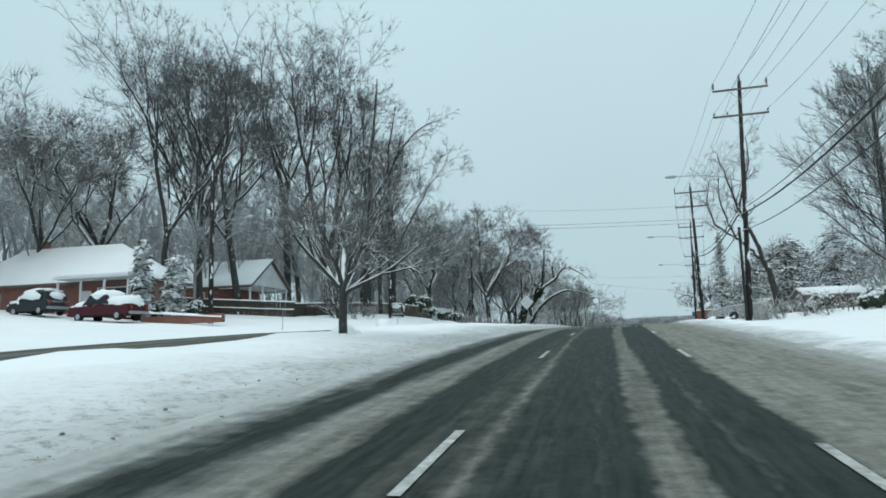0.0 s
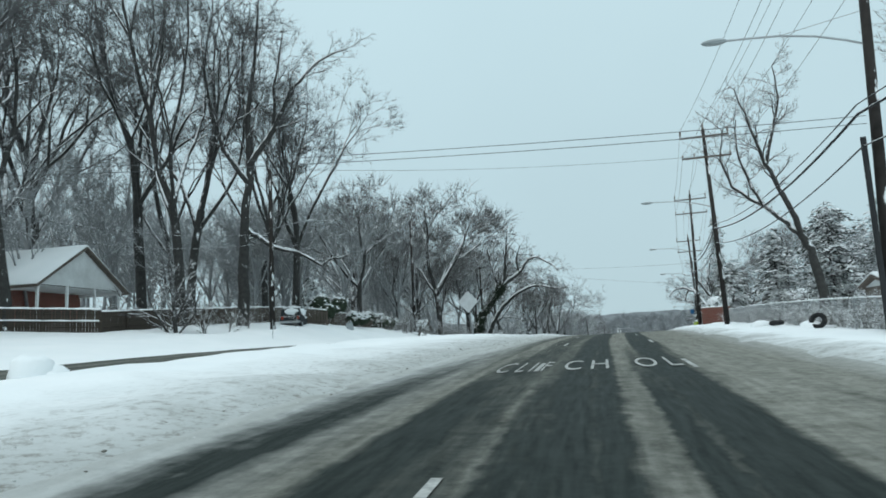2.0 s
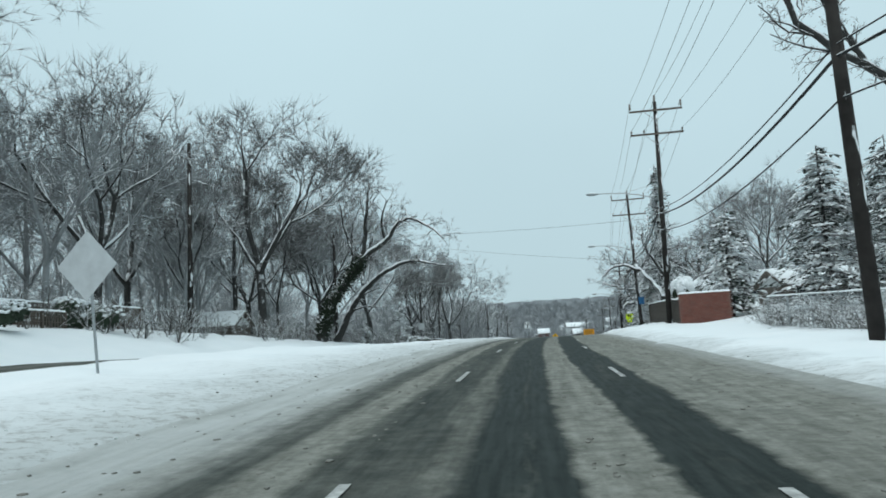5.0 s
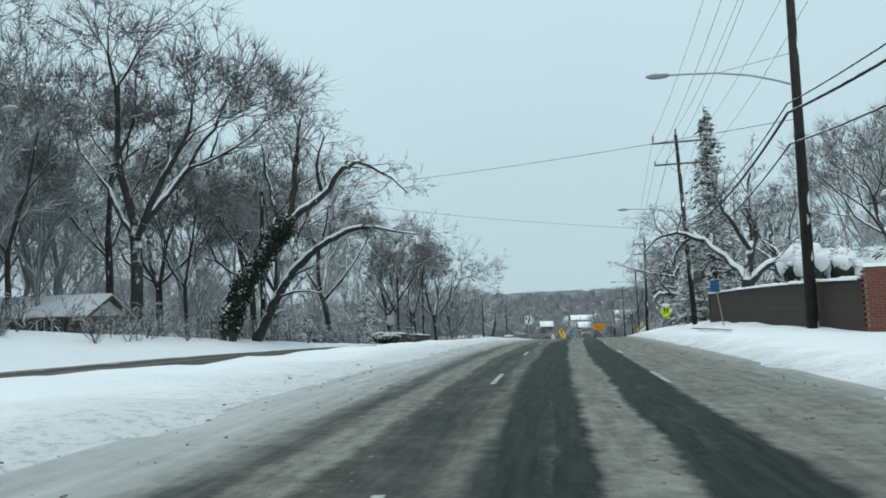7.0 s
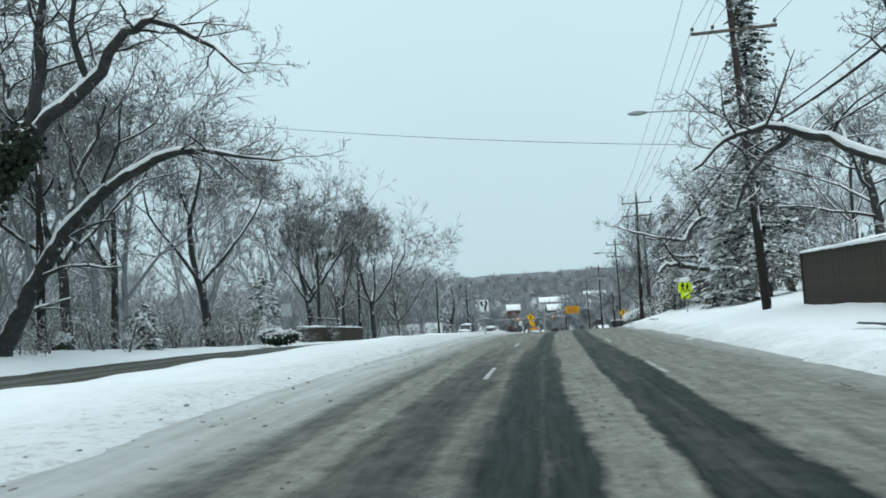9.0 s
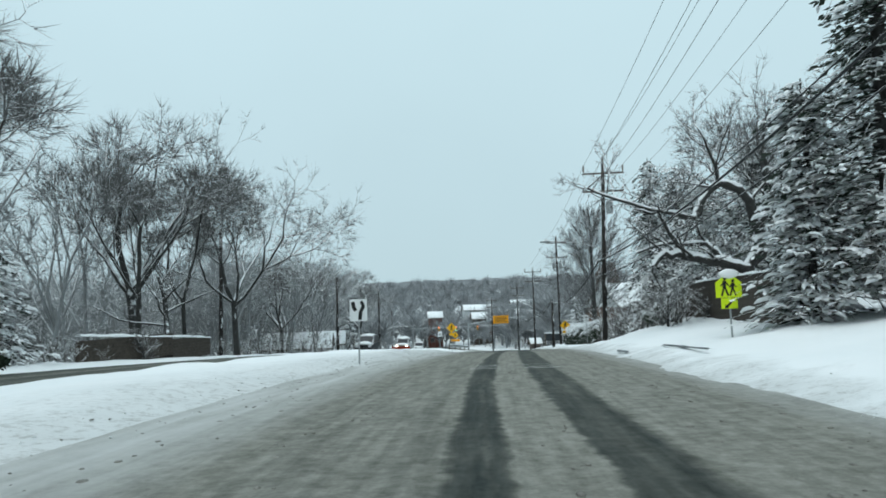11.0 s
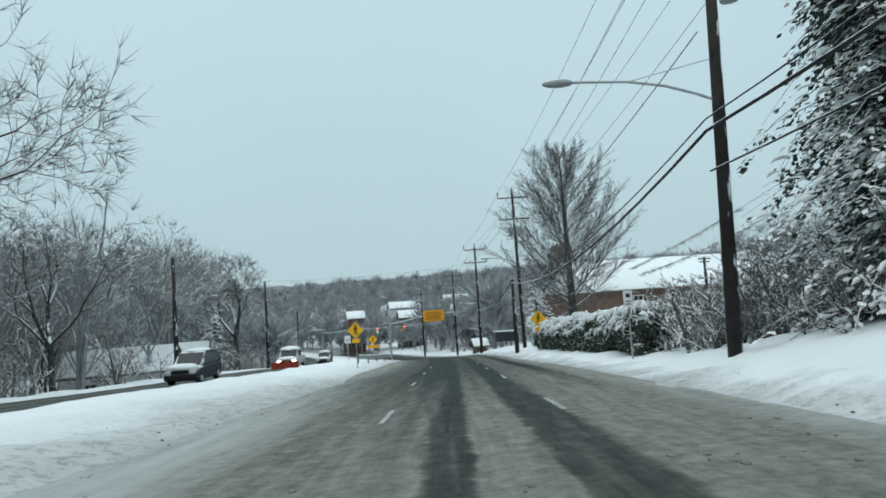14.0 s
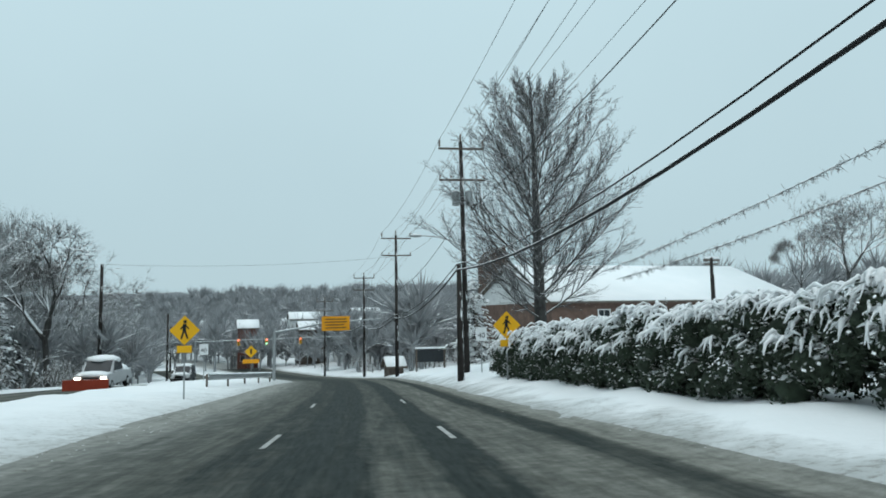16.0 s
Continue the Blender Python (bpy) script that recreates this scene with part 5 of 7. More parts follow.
conifer(20.5, 88.5, 9.5, 4.4, 51, "dark spreading hemlock with snow on drooping boughs", 0.38, whorls=22, load=0.22, per=14, start=0.03, mat="hemlock")
conifer(26.5, 90.0, 10.5, 4.8, 52, "dark spreading hemlock with snow on drooping boughs", 0.38, whorls=22, load=0.22, per=14, start=0.03, mat="hemlock")
conifer(17.8, 95.5, 8.5, 3.6, 5, "dark spreading hemlock with snow on drooping boughs", 0.6, whorls=22, load=0.22, per=12, mat="hemlock")
conifer(22.0, 93.0, 10.0, 4.2, 6, "dark spreading hemlock with snow on drooping boughs", 0.6, whorls=22, load=0.22, per=12, mat="hemlock")
conifer(24.5, 101.0, 9.5, 4.2, 7, "dark spreading hemlock with snow on drooping boughs", 0.6, whorls=20, load=0.22, per=12, mat="hemlock")
BOWED = dict(load=0.3, per=15, start=0.03, shag=1.5, mat="hemlock")
conifer(28.4, 174.0, 12.0, 4.4, 8, "large dark evergreen leaning over the snowy bank", 0.35, whorls=26, **BOWED)
conifer(24.6, 169.8, 11.6, 2.9, 31, "snow-bowed evergreen thick with white drooping boughs", 0.6, whorls=26, **BOWED)
conifer(26.6, 166.2, 9.0, 3.2, 32, "snow-bowed evergreen thick with white drooping boughs", 0.3, whorls=20, **BOWED)
conifer(29.0, 164.8, 10.5, 3.4, 33, "snow-bowed evergreen thick with white drooping boughs", 0.32, whorls=22, **BOWED)
conifer(-28.2, 91.0, 4.9, 2.2, 61, "snow-bowed evergreen thick with white drooping boughs", 0.45, whorls=14, **BOWED)
conifer(-12.5, 160.5, 6.0, 2.8, 9, "drooping young evergreen under heavy snow", 0.7, whorls=14, load=0.5)
conifer(-14.5, 143.0, 2.6, 1.4, 10, "small drooping evergreen at the road's edge", 0.6, whorls=9, load=0.4)
conifer(1.5, 236.0, 6.5, 2.6, 12, "rounded dark evergreen in a yard below the road", 0.5, whorls=14, load=0.4)
conifer(-6.0, 232.0, 6.0, 2.8, 13, "rounded dark evergreen in a yard below the road", 0.5, whorls=14, load=0.4)
conifer(15.0, 102.0, 6.5, 2.8, 21, "dark spreading hemlock with snow on drooping boughs", 0.6, whorls=16, load=0.22, per=10, mat="hemlock")
conifer(39.0, 238.0, 8.0, 3.4, 14, "snow-laden spruce beside the downhill road", 0.6, whorls=16, load=0.5)
for i, (x, y, r) in enumerate(((-35.2, 46.4, (0.9, 0.8, 1.5)), (-32.8, 47.6, (1.0, 0.9, 1.6)), (-37.6, 46.0, (0.7, 0.7, 1.3)), (-25.2, 88.0, (2.3, 1.7, 2.7)), (-23.0, 90.5, (1.3, 1.2, 1.5)), (-23.4, 98.0, (2.4, 1.6, 1.9)),
                                  (15.6, 112.0, (1.6, 1.6, 2.9)), (16.5, 105.0, (1.6, 1.6, 2.6)), (23.4, 166.0, (1.2, 1.2, 1.4)),
                                  (14.5, 55.0, (1.0, 1.0, 1.3)), (16.0, 49.0, (1.1, 1.0, 1.3)), (-17.5, 140.0, (1.0, 1.0, 0.9)), (-9.0, 152.0, (1.6, 1.0, 1.2)), (-29.0, 146.0, (1.2, 1.2, 1.2)))):
    bush(x, y, r, 40 + i, snow=3.6 if i == 6 else 1.4 if i == 4 else 0.6)


def hedge():
    rng = random.Random(77)
    t = thing("hedge", base(26.3, 196.0), "long clipped evergreen hedge thickly capped with snow", "hedge")
    core, leaf, white = Heap(), Heap(), Heap()
    o = t.matrix_world.translation
    y = 182.4
    while y < 209.8:
        rel = 7.35 - 0.02 * (y - 183)
        tall = 1.72 + 0.18 * noise.noise(Vector((y * 0.4, 0, 0)))
        for _ in range(9):
            dx, z = rng.uniform(0.1, 1.5), rng.uniform(0.2, tall)
            if rng.random() < 0.55:
                dx = rng.uniform(0.05, 0.4)
            r = rng.uniform(0.28, 0.5)
            c = spot(y + rng.uniform(-0.3, 0.3), rel + dx + 0.25 * max(0, z - 1.3), 0) - o
            c.z = spot(y, rel + 0.4).z - o.z + z
            lump(core, rng, c, (r * 0.66, r * 0.7, r * 0.6), 4, 7)
            leaves(leaf, rng, c, (r * 1.15, r * 1.2, r * 1.05), 190, 0.052)
            if z > 0.9 + rng.uniform(-0.3, 0.5):
                # sprays bowed over by the snow they carry
                for _ in range(16):
                    a = rng.uniform(0, 6.28)
                    d = Vector((math.cos(a), math.sin(a), 0))
                    p = c + Vector((rng.gauss(0, 0.12), rng.gauss(0, 0.12), r * rng.uniform(0.5, 1.0)))
                    ln = rng.uniform(0.22, 0.55)
                    g = rng.uniform(0.018, 0.042)
                    white.tube([p, p + d * ln * 0.4 + Vector((0, 0, 0.06)), p + d * ln * 0.8 - Vector((0, 0, 0.03)), p + d * ln - Vector((0, 0, 0.17 * rng.uniform(0.5, 1.6)))], [g * 0.6, g * rng.uniform(0.9, 1.6), g * rng.uniform(0.7, 1.3), g * 0.3], 5)
        y += 0.42
    under(new("leafy_core", mesh_of("leafy_core", core.v, core.f, "hedge")), t)
    under(new("foliage", mesh_of("foliage", leaf.v, leaf.f, "hedge", False)), t)
    tagged(under(new("snow_load", mesh_of("snow_load", white.v, white.f, "snow")), t), "heavy snow pillows on the hedge top", kind="stuff")


hedge()


# ---- fences and walls ----
def snow_cap(name, pts, width, thick, parent):
    """A rounded ridge of snow along a line."""
    h = Heap()
    rng = random.Random(len(pts))
    path = []
    for a, b in zip(pts, pts[1:]):
        n = max(2, int((b - a).length / 0.5))
        path += [a.lerp(b, i / n) for i in range(n)]
    path.append(pts[-1])
    vs, fs = [], []
    for i, p in enumerate(path):
        d = (path[min(i + 1, len(path) - 1)] - path[max(0, i - 1)])
        s = Vector((d.y, -d.x, 0)).normalized()
        t = thick * rng.uniform(0.7, 1.25)
        for k, (u, v) in enumerate(((-0.5, 0), (-0.42, 0.65), (0, 1), (0.42, 0.65), (0.5, 0))):
            vs.append(p + s * u * width + Vector((0, 0, v * t)))
        if i:
            for k in range(4):
                a = (i - 1) * 5 + k
                fs.append((a, a + 1, a + 6, a + 5))
    h.add(vs, fs)
    return tagged(under(new(name, mesh_of(name, h.v, h.f, "snow")), parent), "ridge of snow")


def board_fence(points, height, mat, label, width=0.14, gap=0.012, cap=True, rails=True, near=None, ledge=False):
    """Upright boards side by side along a line of the plan."""
    t = thing("board_fence", base(*points[0]), label, "fence")
    o = t.matrix_world.translation
    bm = box((0, 0, height / 2, width, 0.022, height), bevel=0.003)
    board = bpy.data.meshes.new("board")
    bm.to_mesh(board)
    bm.free()
    board.materials.append(MAT[mat])
    rng = random.Random(int(points[0][1] * 10))
    tops = []
    y0, y1 = points[0][1], points[-1][1]

    def tall(p):
        """The fence may be lower at its first end."""
        return height if near is None else near + (height - near) * (p.y - y0) / (y1 - y0)

    for a, b in zip(points, points[1:]):
        a, b = Vector((*a, 0)), Vector((*b, 0))
        d = b - a
        n = int(d.length / (width + gap))
        ang = math.atan2(d.y, d.x)
        for i in range(n):
            p = a.lerp(b, (i + 0.5) / n)
            q = base(p.x, p.y, -0.06 + rng.uniform(-0.03, 0.03)) - o
            ob = under(new("board", board), t)
            ob.matrix_local = Matrix.Translation(q) @ Matrix.Rotation(ang + rng.gauss(0, 0.02), 4, "Z") @ Matrix.Rotation(rng.gauss(0, 0.008), 4, "Y") @ Matrix.Diagonal((1, 1, tall(p) / height, 1))
        m = max(2, int(d.length / 2.4))
        s = Vector((-d.y, d.x, 0)).normalized()
        if s.x < 0:
            s = -s
        for i in range(m + 1):
            p = a.lerp(b, i / m)
            q = base(p.x, p.y, tall(p) / 2 - 0.1) - o + s * 0.075
            part("post", box((*q, 0.1, 0.1, tall(p) + 0.1, Matrix.Rotation(ang, 4, "Z")), bevel=0.005), mat, t)
            tops.append(base(p.x, p.y, tall(p) - 0.05) - o)
        if rails:
            for z in (0.35, (height if near is None else near) - 0.35):
                bm = bmesh.new()
                for i in range(m):
                    p, q = a.lerp(b, i / m), a.lerp(b, (i + 1) / m)
                    rod(bm, base(p.x, p.y, z) - o + s * 0.04, base(q.x, q.y, z) - o + s * 0.04, 0.035, sides=4)
                part("rail", bm, mat, t)
    if ledge:
        snow_cap("rail_snow", [q - Vector((0, 0.1, height * 0.5)) for q in tops], 0.14, 0.09, t)
    if cap:
        snow_cap("snow_cap", tops, 0.2, 0.11, t)
    return t


board_fence(((11.5, 100.7), (14.0, 114.0), (16.4, 129.0)), 1.95, "brown_fence", "dark brown board fence with a snowy top edge", near=1.45)
board_fence(((16.4, 129.0), (19.4, 128.6)), 1.95, "brown_fence", "dark brown board fence turning away from the road")
board_fence(((20.6, 148.5), (22.0, 153.0), (23.2, 158.0), (24.4, 163.0), (25.6, 168.5)), 2.05, "brown_fence", "dark weathered tall board fence on top of a snowy bank", cap=True)
board_fence(((-40.5, 58.3), (-34.0, 61.2), (-31.0, 62.6)), 1.5, "brown_fence", "low dark board fence with snow along its rails", width=0.16, ledge=True)
board_fence(((-31.0, 62.6), (-31.2, 70.5), (-30.6, 79.0)), 1.35, "brown_fence", "old dark board fence half hidden by brush", width=0.16)
board_fence(((-26.0, 84.6), (-24.4, 85.4)), 1.45, "timber", "short grey slatted gate panel standing in the snow", width=0.1, gap=0.05)
board_fence(((-24.6, 94.0), (-23.4, 96.2)), 1.0, "timber", "low brown slatted fence panel capped with snow", width=0.1, gap=0.05)
board_fence(((-30.6, 79.0), (-27.5, 88.0), (-25.5, 101.0)), 1.4, "timber", "old grey picket fence under the trees", width=0.1, gap=0.06)
board_fence(((-24.5, 101.0), (-23.6, 105.0)), 1.5, "timber", "old grey picket fence under the trees", width=0.1, gap=0.06)


def brick_wall_thing():
    """A free-standing wall of single bricks."""
    t = thing("brick_wall", base(11.6, 100.4), "red brick garden wall with snow along its top", "wall")
    o = t.matrix_world.translation
    a, b = Vector((11.45, 100.5, 0)), Vector((14.0, 99.3, 0))
    d = b - a
    ang = math.atan2(d.y, d.x)
    rot = Matrix.Rotation(ang, 4, "Z")
    mid = (a + b) / 2
    low = min(base(a.x, a.y).z, base(b.x, b.y).z) - 0.25 - o.z
    height = 2.0
    part("mortar_core", box((*(Vector((mid.x, mid.y, 0)) - Vector((o.x, o.y, 0)) + Vector((0, 0, low + height / 2))), d.length - 0.03, 0.27, height, rot)), "slush", t, "grey mortar bed")
    bm = box((0, 0, 0, 0.2, 0.3, 0.065), bevel=0.004)
    me = bpy.data.meshes.new("brick")
    bm.to_mesh(me)
    bm.free()
    m2, n2, l2, b2 = material("single_bricks")
    info = n2.new("ShaderNodeObjectInfo")
    c = blend(n2, l2, info.outputs["Random"], (0.15, 0.048, 0.034), (0.24, 0.078, 0.054))
    c = blend(n2, l2, ramp(n2, l2, noisy(n2, l2, 14, 5), [(0.4, 0.0), (0.75, 0.5)]), c, (0.12, 0.05, 0.04))
    l2.new(c, b2.inputs["Base Color"])
    b2.inputs["Roughness"].default_value = 0.85
    MAT["single_brick"] = m2
    me.materials.append(m2)
    rest = Heap()
    count = 0
    rows = int(height / 0.076)
    per = int(d.length / 0.21)
    for r in range(rows):
        for i in range(per):
            f = (i + 0.5 + (0.5 if r % 2 else 0) - 0.25) / per
            p = a.lerp(b, f)
            q = Matrix.Translation(Vector((p.x - o.x, p.y - o.y, low + 0.04 + r * 0.076))) @ rot
            if i < 14 and r >= rows - 21 and count < 290:
                ob = under(new("brick", me), t)
                ob.matrix_local = q
                count += 1
            else:
                vs = [q @ Vector((sx * 0.1, sy * 0.15, sz * 0.0325)) for sx in (-1, 1) for sy in (-1, 1) for sz in (-1, 1)]
                rest.add(vs, [(0, 1, 3, 2), (4, 6, 7, 5), (0, 4, 5, 1), (2, 3, 7, 6), (0, 2, 6, 4), (1, 5, 7, 3)])
    tagged(under(new("brickwork", mesh_of("brickwork", rest.v, rest.f, "single_brick", False)), t), kind="stuff")
    snow_cap("snow_cap", [Vector((p.x - o.x, p.y - o.y, low + rows * 0.076)) for p in (a, a.lerp(b, 0.5), b)], 0.36, 0.12, t)


VINE = dict(OAK, count=(8, 7, 6, 4), crook=0.3, rise=(0, 0, 0, 0, 0), thin=0.006)


def wire_fence():
    """A vine-grown wire fence along the yard."""
    t = thing("wire_fence", base(9.9, 66.0), "vine-tangled wire fence with snow along its top rail", "fence")
    o = t.matrix_world.translation
    rng = random.Random(5)
    tops = []
    vine = Heap()
    for i in range(18):
        y = 48.0 + i * 2.35
        p = spot(y, 9.6)
        part("post", rods((p - o - Vector((0, 0, 0.2)), p - o + Vector((0, 0, 1.2)), 0.03), sides=6), "steel", t)
        tops.append(p - o + Vector((0, 0, 1.15)))
        for _ in range(34):
            q = spot(y + rng.uniform(-1.2, 1.2), 9.6 + rng.uniform(-0.1, 0.25)) - o
            grow(vine, vine, rng, q, Vector((rng.gauss(0, 0.5), rng.gauss(0, 0.8), 1)), rng.uniform(0.7, 1.35), 0.016, 2, VINE)
    for k in range(7):
        h = Heap()
        h.tube([p - Vector((0, 0, 0.13 * k)) for p in tops], [0.012 if k else 0.022] * len(tops), 3)
        under(new("wire", mesh_of("wire", h.v, h.f, "steel")), t)
    wires = Heap()
    for a, b in zip(tops, tops[1:]):
        for i in range(10):
            p = a.lerp(b, i / 10)
            q = a.lerp(b, (i + 2) / 10)
            wires.tube([p, q - Vector((0, 0, 1.2))], [0.005, 0.005], 3)
            wires.tube([q, p - Vector((0, 0, 1.2))], [0.005, 0.005], 3)
    under(new("mesh_wire", mesh_of("mesh_wire", wires.v, wires.f, "steel")), t)
    tagged(under(new("vines", mesh_of("vines", vine.v, vine.f, "brush")), t), "bare tangled vines")
    snow_cap("snow_cap", tops, 0.07, 0.05, t)


wire_fence()


def low_wall(points, height, mat, label, name="garden_wall", depth=0.3):
    t = thing(name, base(*points[0]), label, "wall")
    o = t.matrix_world.translation
    tops = []
    for a, b in zip(points, points[1:]):
        a, b = base(*a) - o, base(*b) - o
        d = b - a
        rot = Matrix.Rotation(math.atan2(d.y, d.x), 4, "Z")
        courses = max(1, int(height / 0.2))
        for k in range(courses):
            z = height * (k + 0.5) / courses
            part("timber_course", box((*((a + b) / 2 + Vector((0, 0, z))), d.length, depth - 0.01 * (k % 2), height / courses - 0.012, rot), bevel=0.008), mat, t)
        tops += [a + Vector((0, 0, height)), b + Vector((0, 0, height))]
    snow_cap("snow_cap", tops, depth + 0.08, 0.16, t)


low_wall(((-34.0, 43.4), (-26.9, 42.4)), 0.62, "brick", "low red brick planter wall filled with snow", depth=0.35)
low_wall(((-10.6, 165.5), (-8.0, 174.0), (-6.8, 179.5)), 1.45, "brown_fence", "dark brown timber retaining wall with a snowy top")
low_wall(((-13.5, 178.5), (-7.2, 178.8)), 1.2, "brown_fence", "dark brown timber retaining wall with a snowy top")


# ---- signs ----
def plate(outline, thick=0.012):
    return prism(outline, thick)


def disc(bm, x, z, r, y, n=14):
    bm.faces.new([bm.verts.new((x + r * math.cos(2 * math.pi * k / n), y, z + r * math.sin(2 * math.pi * k / n))) for k in range(n)][::-1])


def flat(polys, y):
    """Flat ink shapes in x, z at depth y."""
    bm = bmesh.new()
    for p in polys:
        if len(p) == 3 and not isinstance(p[0], tuple):
            disc(bm, p[0], p[1], p[2], y)
        else:
            bm.faces.new([bm.verts.new((a, y, b)) for a, b in p])
    return bm


def limb(x0, z0, x1, z1, w):
    d = Vector((x1 - x0, z1 - z0)).normalized()
    s = Vector((-d.y, d.x)) * w / 2
    return ((x0 + s.x, z0 + s.y), (x0 - s.x, z0 - s.y), (x1 - s.x, z1 - s.y), (x1 + s.x, z1 + s.y))


def striding(cx, cz, k):
    """The walking pictogram of a warning sign, as plain shapes."""
    q = lambda *a: limb(cx + a[0] * k, cz + a[1] * k, cx + a[2] * k, cz + a[3] * k, a[4] * k)
    return [(cx + 0.02 * k, cz + 0.42 * k, 0.085 * k), q(0, 0.32, -0.02, 0.0, 0.17), q(-0.03, 0.02, -0.16, -0.42, 0.09), q(0.0, 0.02, 0.15, -0.4, 0.09), q(0.03, 0.28, 0.2, 0.06, 0.06), q(-0.03, 0.28, -0.19, 0.05, 0.06)]


def road_sign(x, y, z, label, outline, face, inks, post=True, turn=0.0, extra=None, post_lean=0.0, name="road_sign", snow=False, back=False, group=""):
    at = base(x, y, -0.2)
    yaw = -math.degrees(math.atan2(line_x(y + 5) - line_x(y - 5), 10)) + turn
    t = thing(name, at, label, "sign", group, turn=yaw)
    up = z - at.z
    if post:
        part("post", rods(((post_lean, 0.04, 0), (0, 0.04, up + 0.35), 0.035, 0.03), sides=6), "steel", t)
    bm = plate(outline)
    bmesh.ops.translate(bm, verts=bm.verts[:], vec=(0, 0, up))
    pl = part("plate", bm, face, t)
    if inks:
        for ink in (inks if isinstance(inks[0], list) else [inks]):
            bm = flat(ink, -0.012)
            bmesh.ops.translate(bm, verts=bm.verts[:], vec=(0, 0, up))
            part("symbol", bm, "black", pl, "black pictogram")
    if extra:
        o2, f2, i2, dz = extra
        bm = plate(o2)
        bmesh.ops.translate(bm, verts=bm.verts[:], vec=(0, 0, up + dz))
        p2 = part("small_plate", bm, f2, t)
        if i2:
            bm = flat(i2, -0.012)
            bmesh.ops.translate(bm, verts=bm.verts[:], vec=(0, 0, up + dz))
            part("arrow", bm, "black", p2)
    if snow:
        h = Heap()
        lump(h, random.Random(3), Vector((0.02, 0, up + 0.40)), (0.34, 0.11, 0.17), 6, 10)
        tagged(under(new("snow_cap", mesh_of("snow_cap", h.v, h.f, "snow")), t), "heap of snow on the sign")
    return t


def diamond(s):
    return ((0, -s), (s, 0), (0, s), (-s, 0))


def rect(w, h):
    return ((-w / 2, -h / 2), (w / 2, -h / 2), (w / 2, h / 2), (-w / 2, h / 2))


PENTAGON = ((-0.44, -0.42), (0.44, -0.42), (0.44, 0.1), (0, 0.46), (-0.44, 0.1))
ARROW = [limb(0.14, 0.12, -0.08, -0.1, 0.07), ((-0.16, -0.17), (-0.02, -0.15), (-0.14, -0.03))]
road_sign(18.25, 147.75, 3.0, "fluorescent yellow-green school crossing sign topped with snow", PENTAGON, "lime", [striding(-0.13, -0.06, 0.72), striding(0.14, -0.1, 0.62)], extra=(rect(0.55, 0.36), "lime", ARROW, -0.62), post_lean=0.05, snow=True)
road_sign(5.45, 149.8, 2.5, "white traffic-island guidance sign on a steel post", rect(0.62, 0.78), "sign_white",
          [limb(-0.2, 0.3, -0.16, 0.08, 0.13), limb(-0.18, 0.12, -0.1, -0.02, 0.12), limb(0.1, 0.32, 0.19, 0.14, 0.11), limb(0.19, 0.16, 0.08, -0.06, 0.12), limb(0.08, -0.04, 0.05, -0.34, 0.13)], turn=4)
road_sign(15.0, 209.2, -0.45, "yellow diamond pedestrian crossing sign in the median", diamond(0.62), "yellow", striding(0, 0, 0.85), extra=(rect(0.6, 0.3), "yellow", None, -0.78), group="pedestrian warning signs")
road_sign(28.4, 206.4, -0.5, "yellow diamond pedestrian crossing sign beside the hedge", diamond(0.62), "yellow", striding(0, 0, 0.85), extra=(rect(0.6, 0.3), "yellow", None, -0.78), group="pedestrian warning signs")
road_sign(-9.2, 74.1, 4.75, "grey bare back of a diamond warning sign", diamond(0.82), "sign_back", None, turn=-8, post_lean=0.3)
road_sign(13.1, 117.6, 4.2, "blue rectangular sign on a leaning steel post", rect(0.5, 0.6), "blue", None, post_lean=0.4, turn=20)
road_sign(23.2, 180.7, 1.0, "white parking sign on a steel post beside the hedge", rect(0.34, 0.6), "sign_white", [limb(-0.08, 0.12, 0.08, 0.12, 0.14), limb(-0.1, -0.1, 0.1, -0.1, 0.04), limb(-0.1, -0.2, 0.1, -0.2, 0.04)])
road_sign(-15.6, 187.5, 0.4, "grey bare back of a small road sign", rect(0.6, 0.75), "sign_back", None)
road_sign(-8.5, 152.5, 3.0, "grey bare back of a road sign by the wood", rect(0.75, 0.9), "sign_back", None)


def writing(text, size, mat, parent, place, name="lettering"):
    """Words in the built-in font as a flat mesh."""
    c = bpy.data.curves.new("words", "FONT")
    c.body, c.size, c.align_x, c.align_y = text, size, "CENTER", "CENTER"
    o = bpy.data.objects.new("words", c)
    scene.collection.objects.link(o)
    bpy.context.view_layer.update()
    me = bpy.data.meshes.new_from_object(o.evaluated_get(bpy.context.evaluated_depsgraph_get()))
    bpy.data.objects.remove(o)
    me.materials.clear()
    me.materials.append(MAT[mat])
    ob = under(new(name, me), parent)
    ob.matrix_local = place
    return ob


def speed_sign(x, y, z):
    t = road_sign(x, y, z, "white speed limit sign on a post", rect(0.62, 0.78), "sign_white", None, group="speed signs")
    up = z - t.matrix_world.translation.z
    writing("40", 0.42, "black", t, Matrix.Translation((0, -0.014, up - 0.08)) @ Matrix.Rotation(radians(90), 4, "X"))


speed_sign(15.6, 232.0, -2.2)
speed_sign(30.4, 214.5, -1.1)


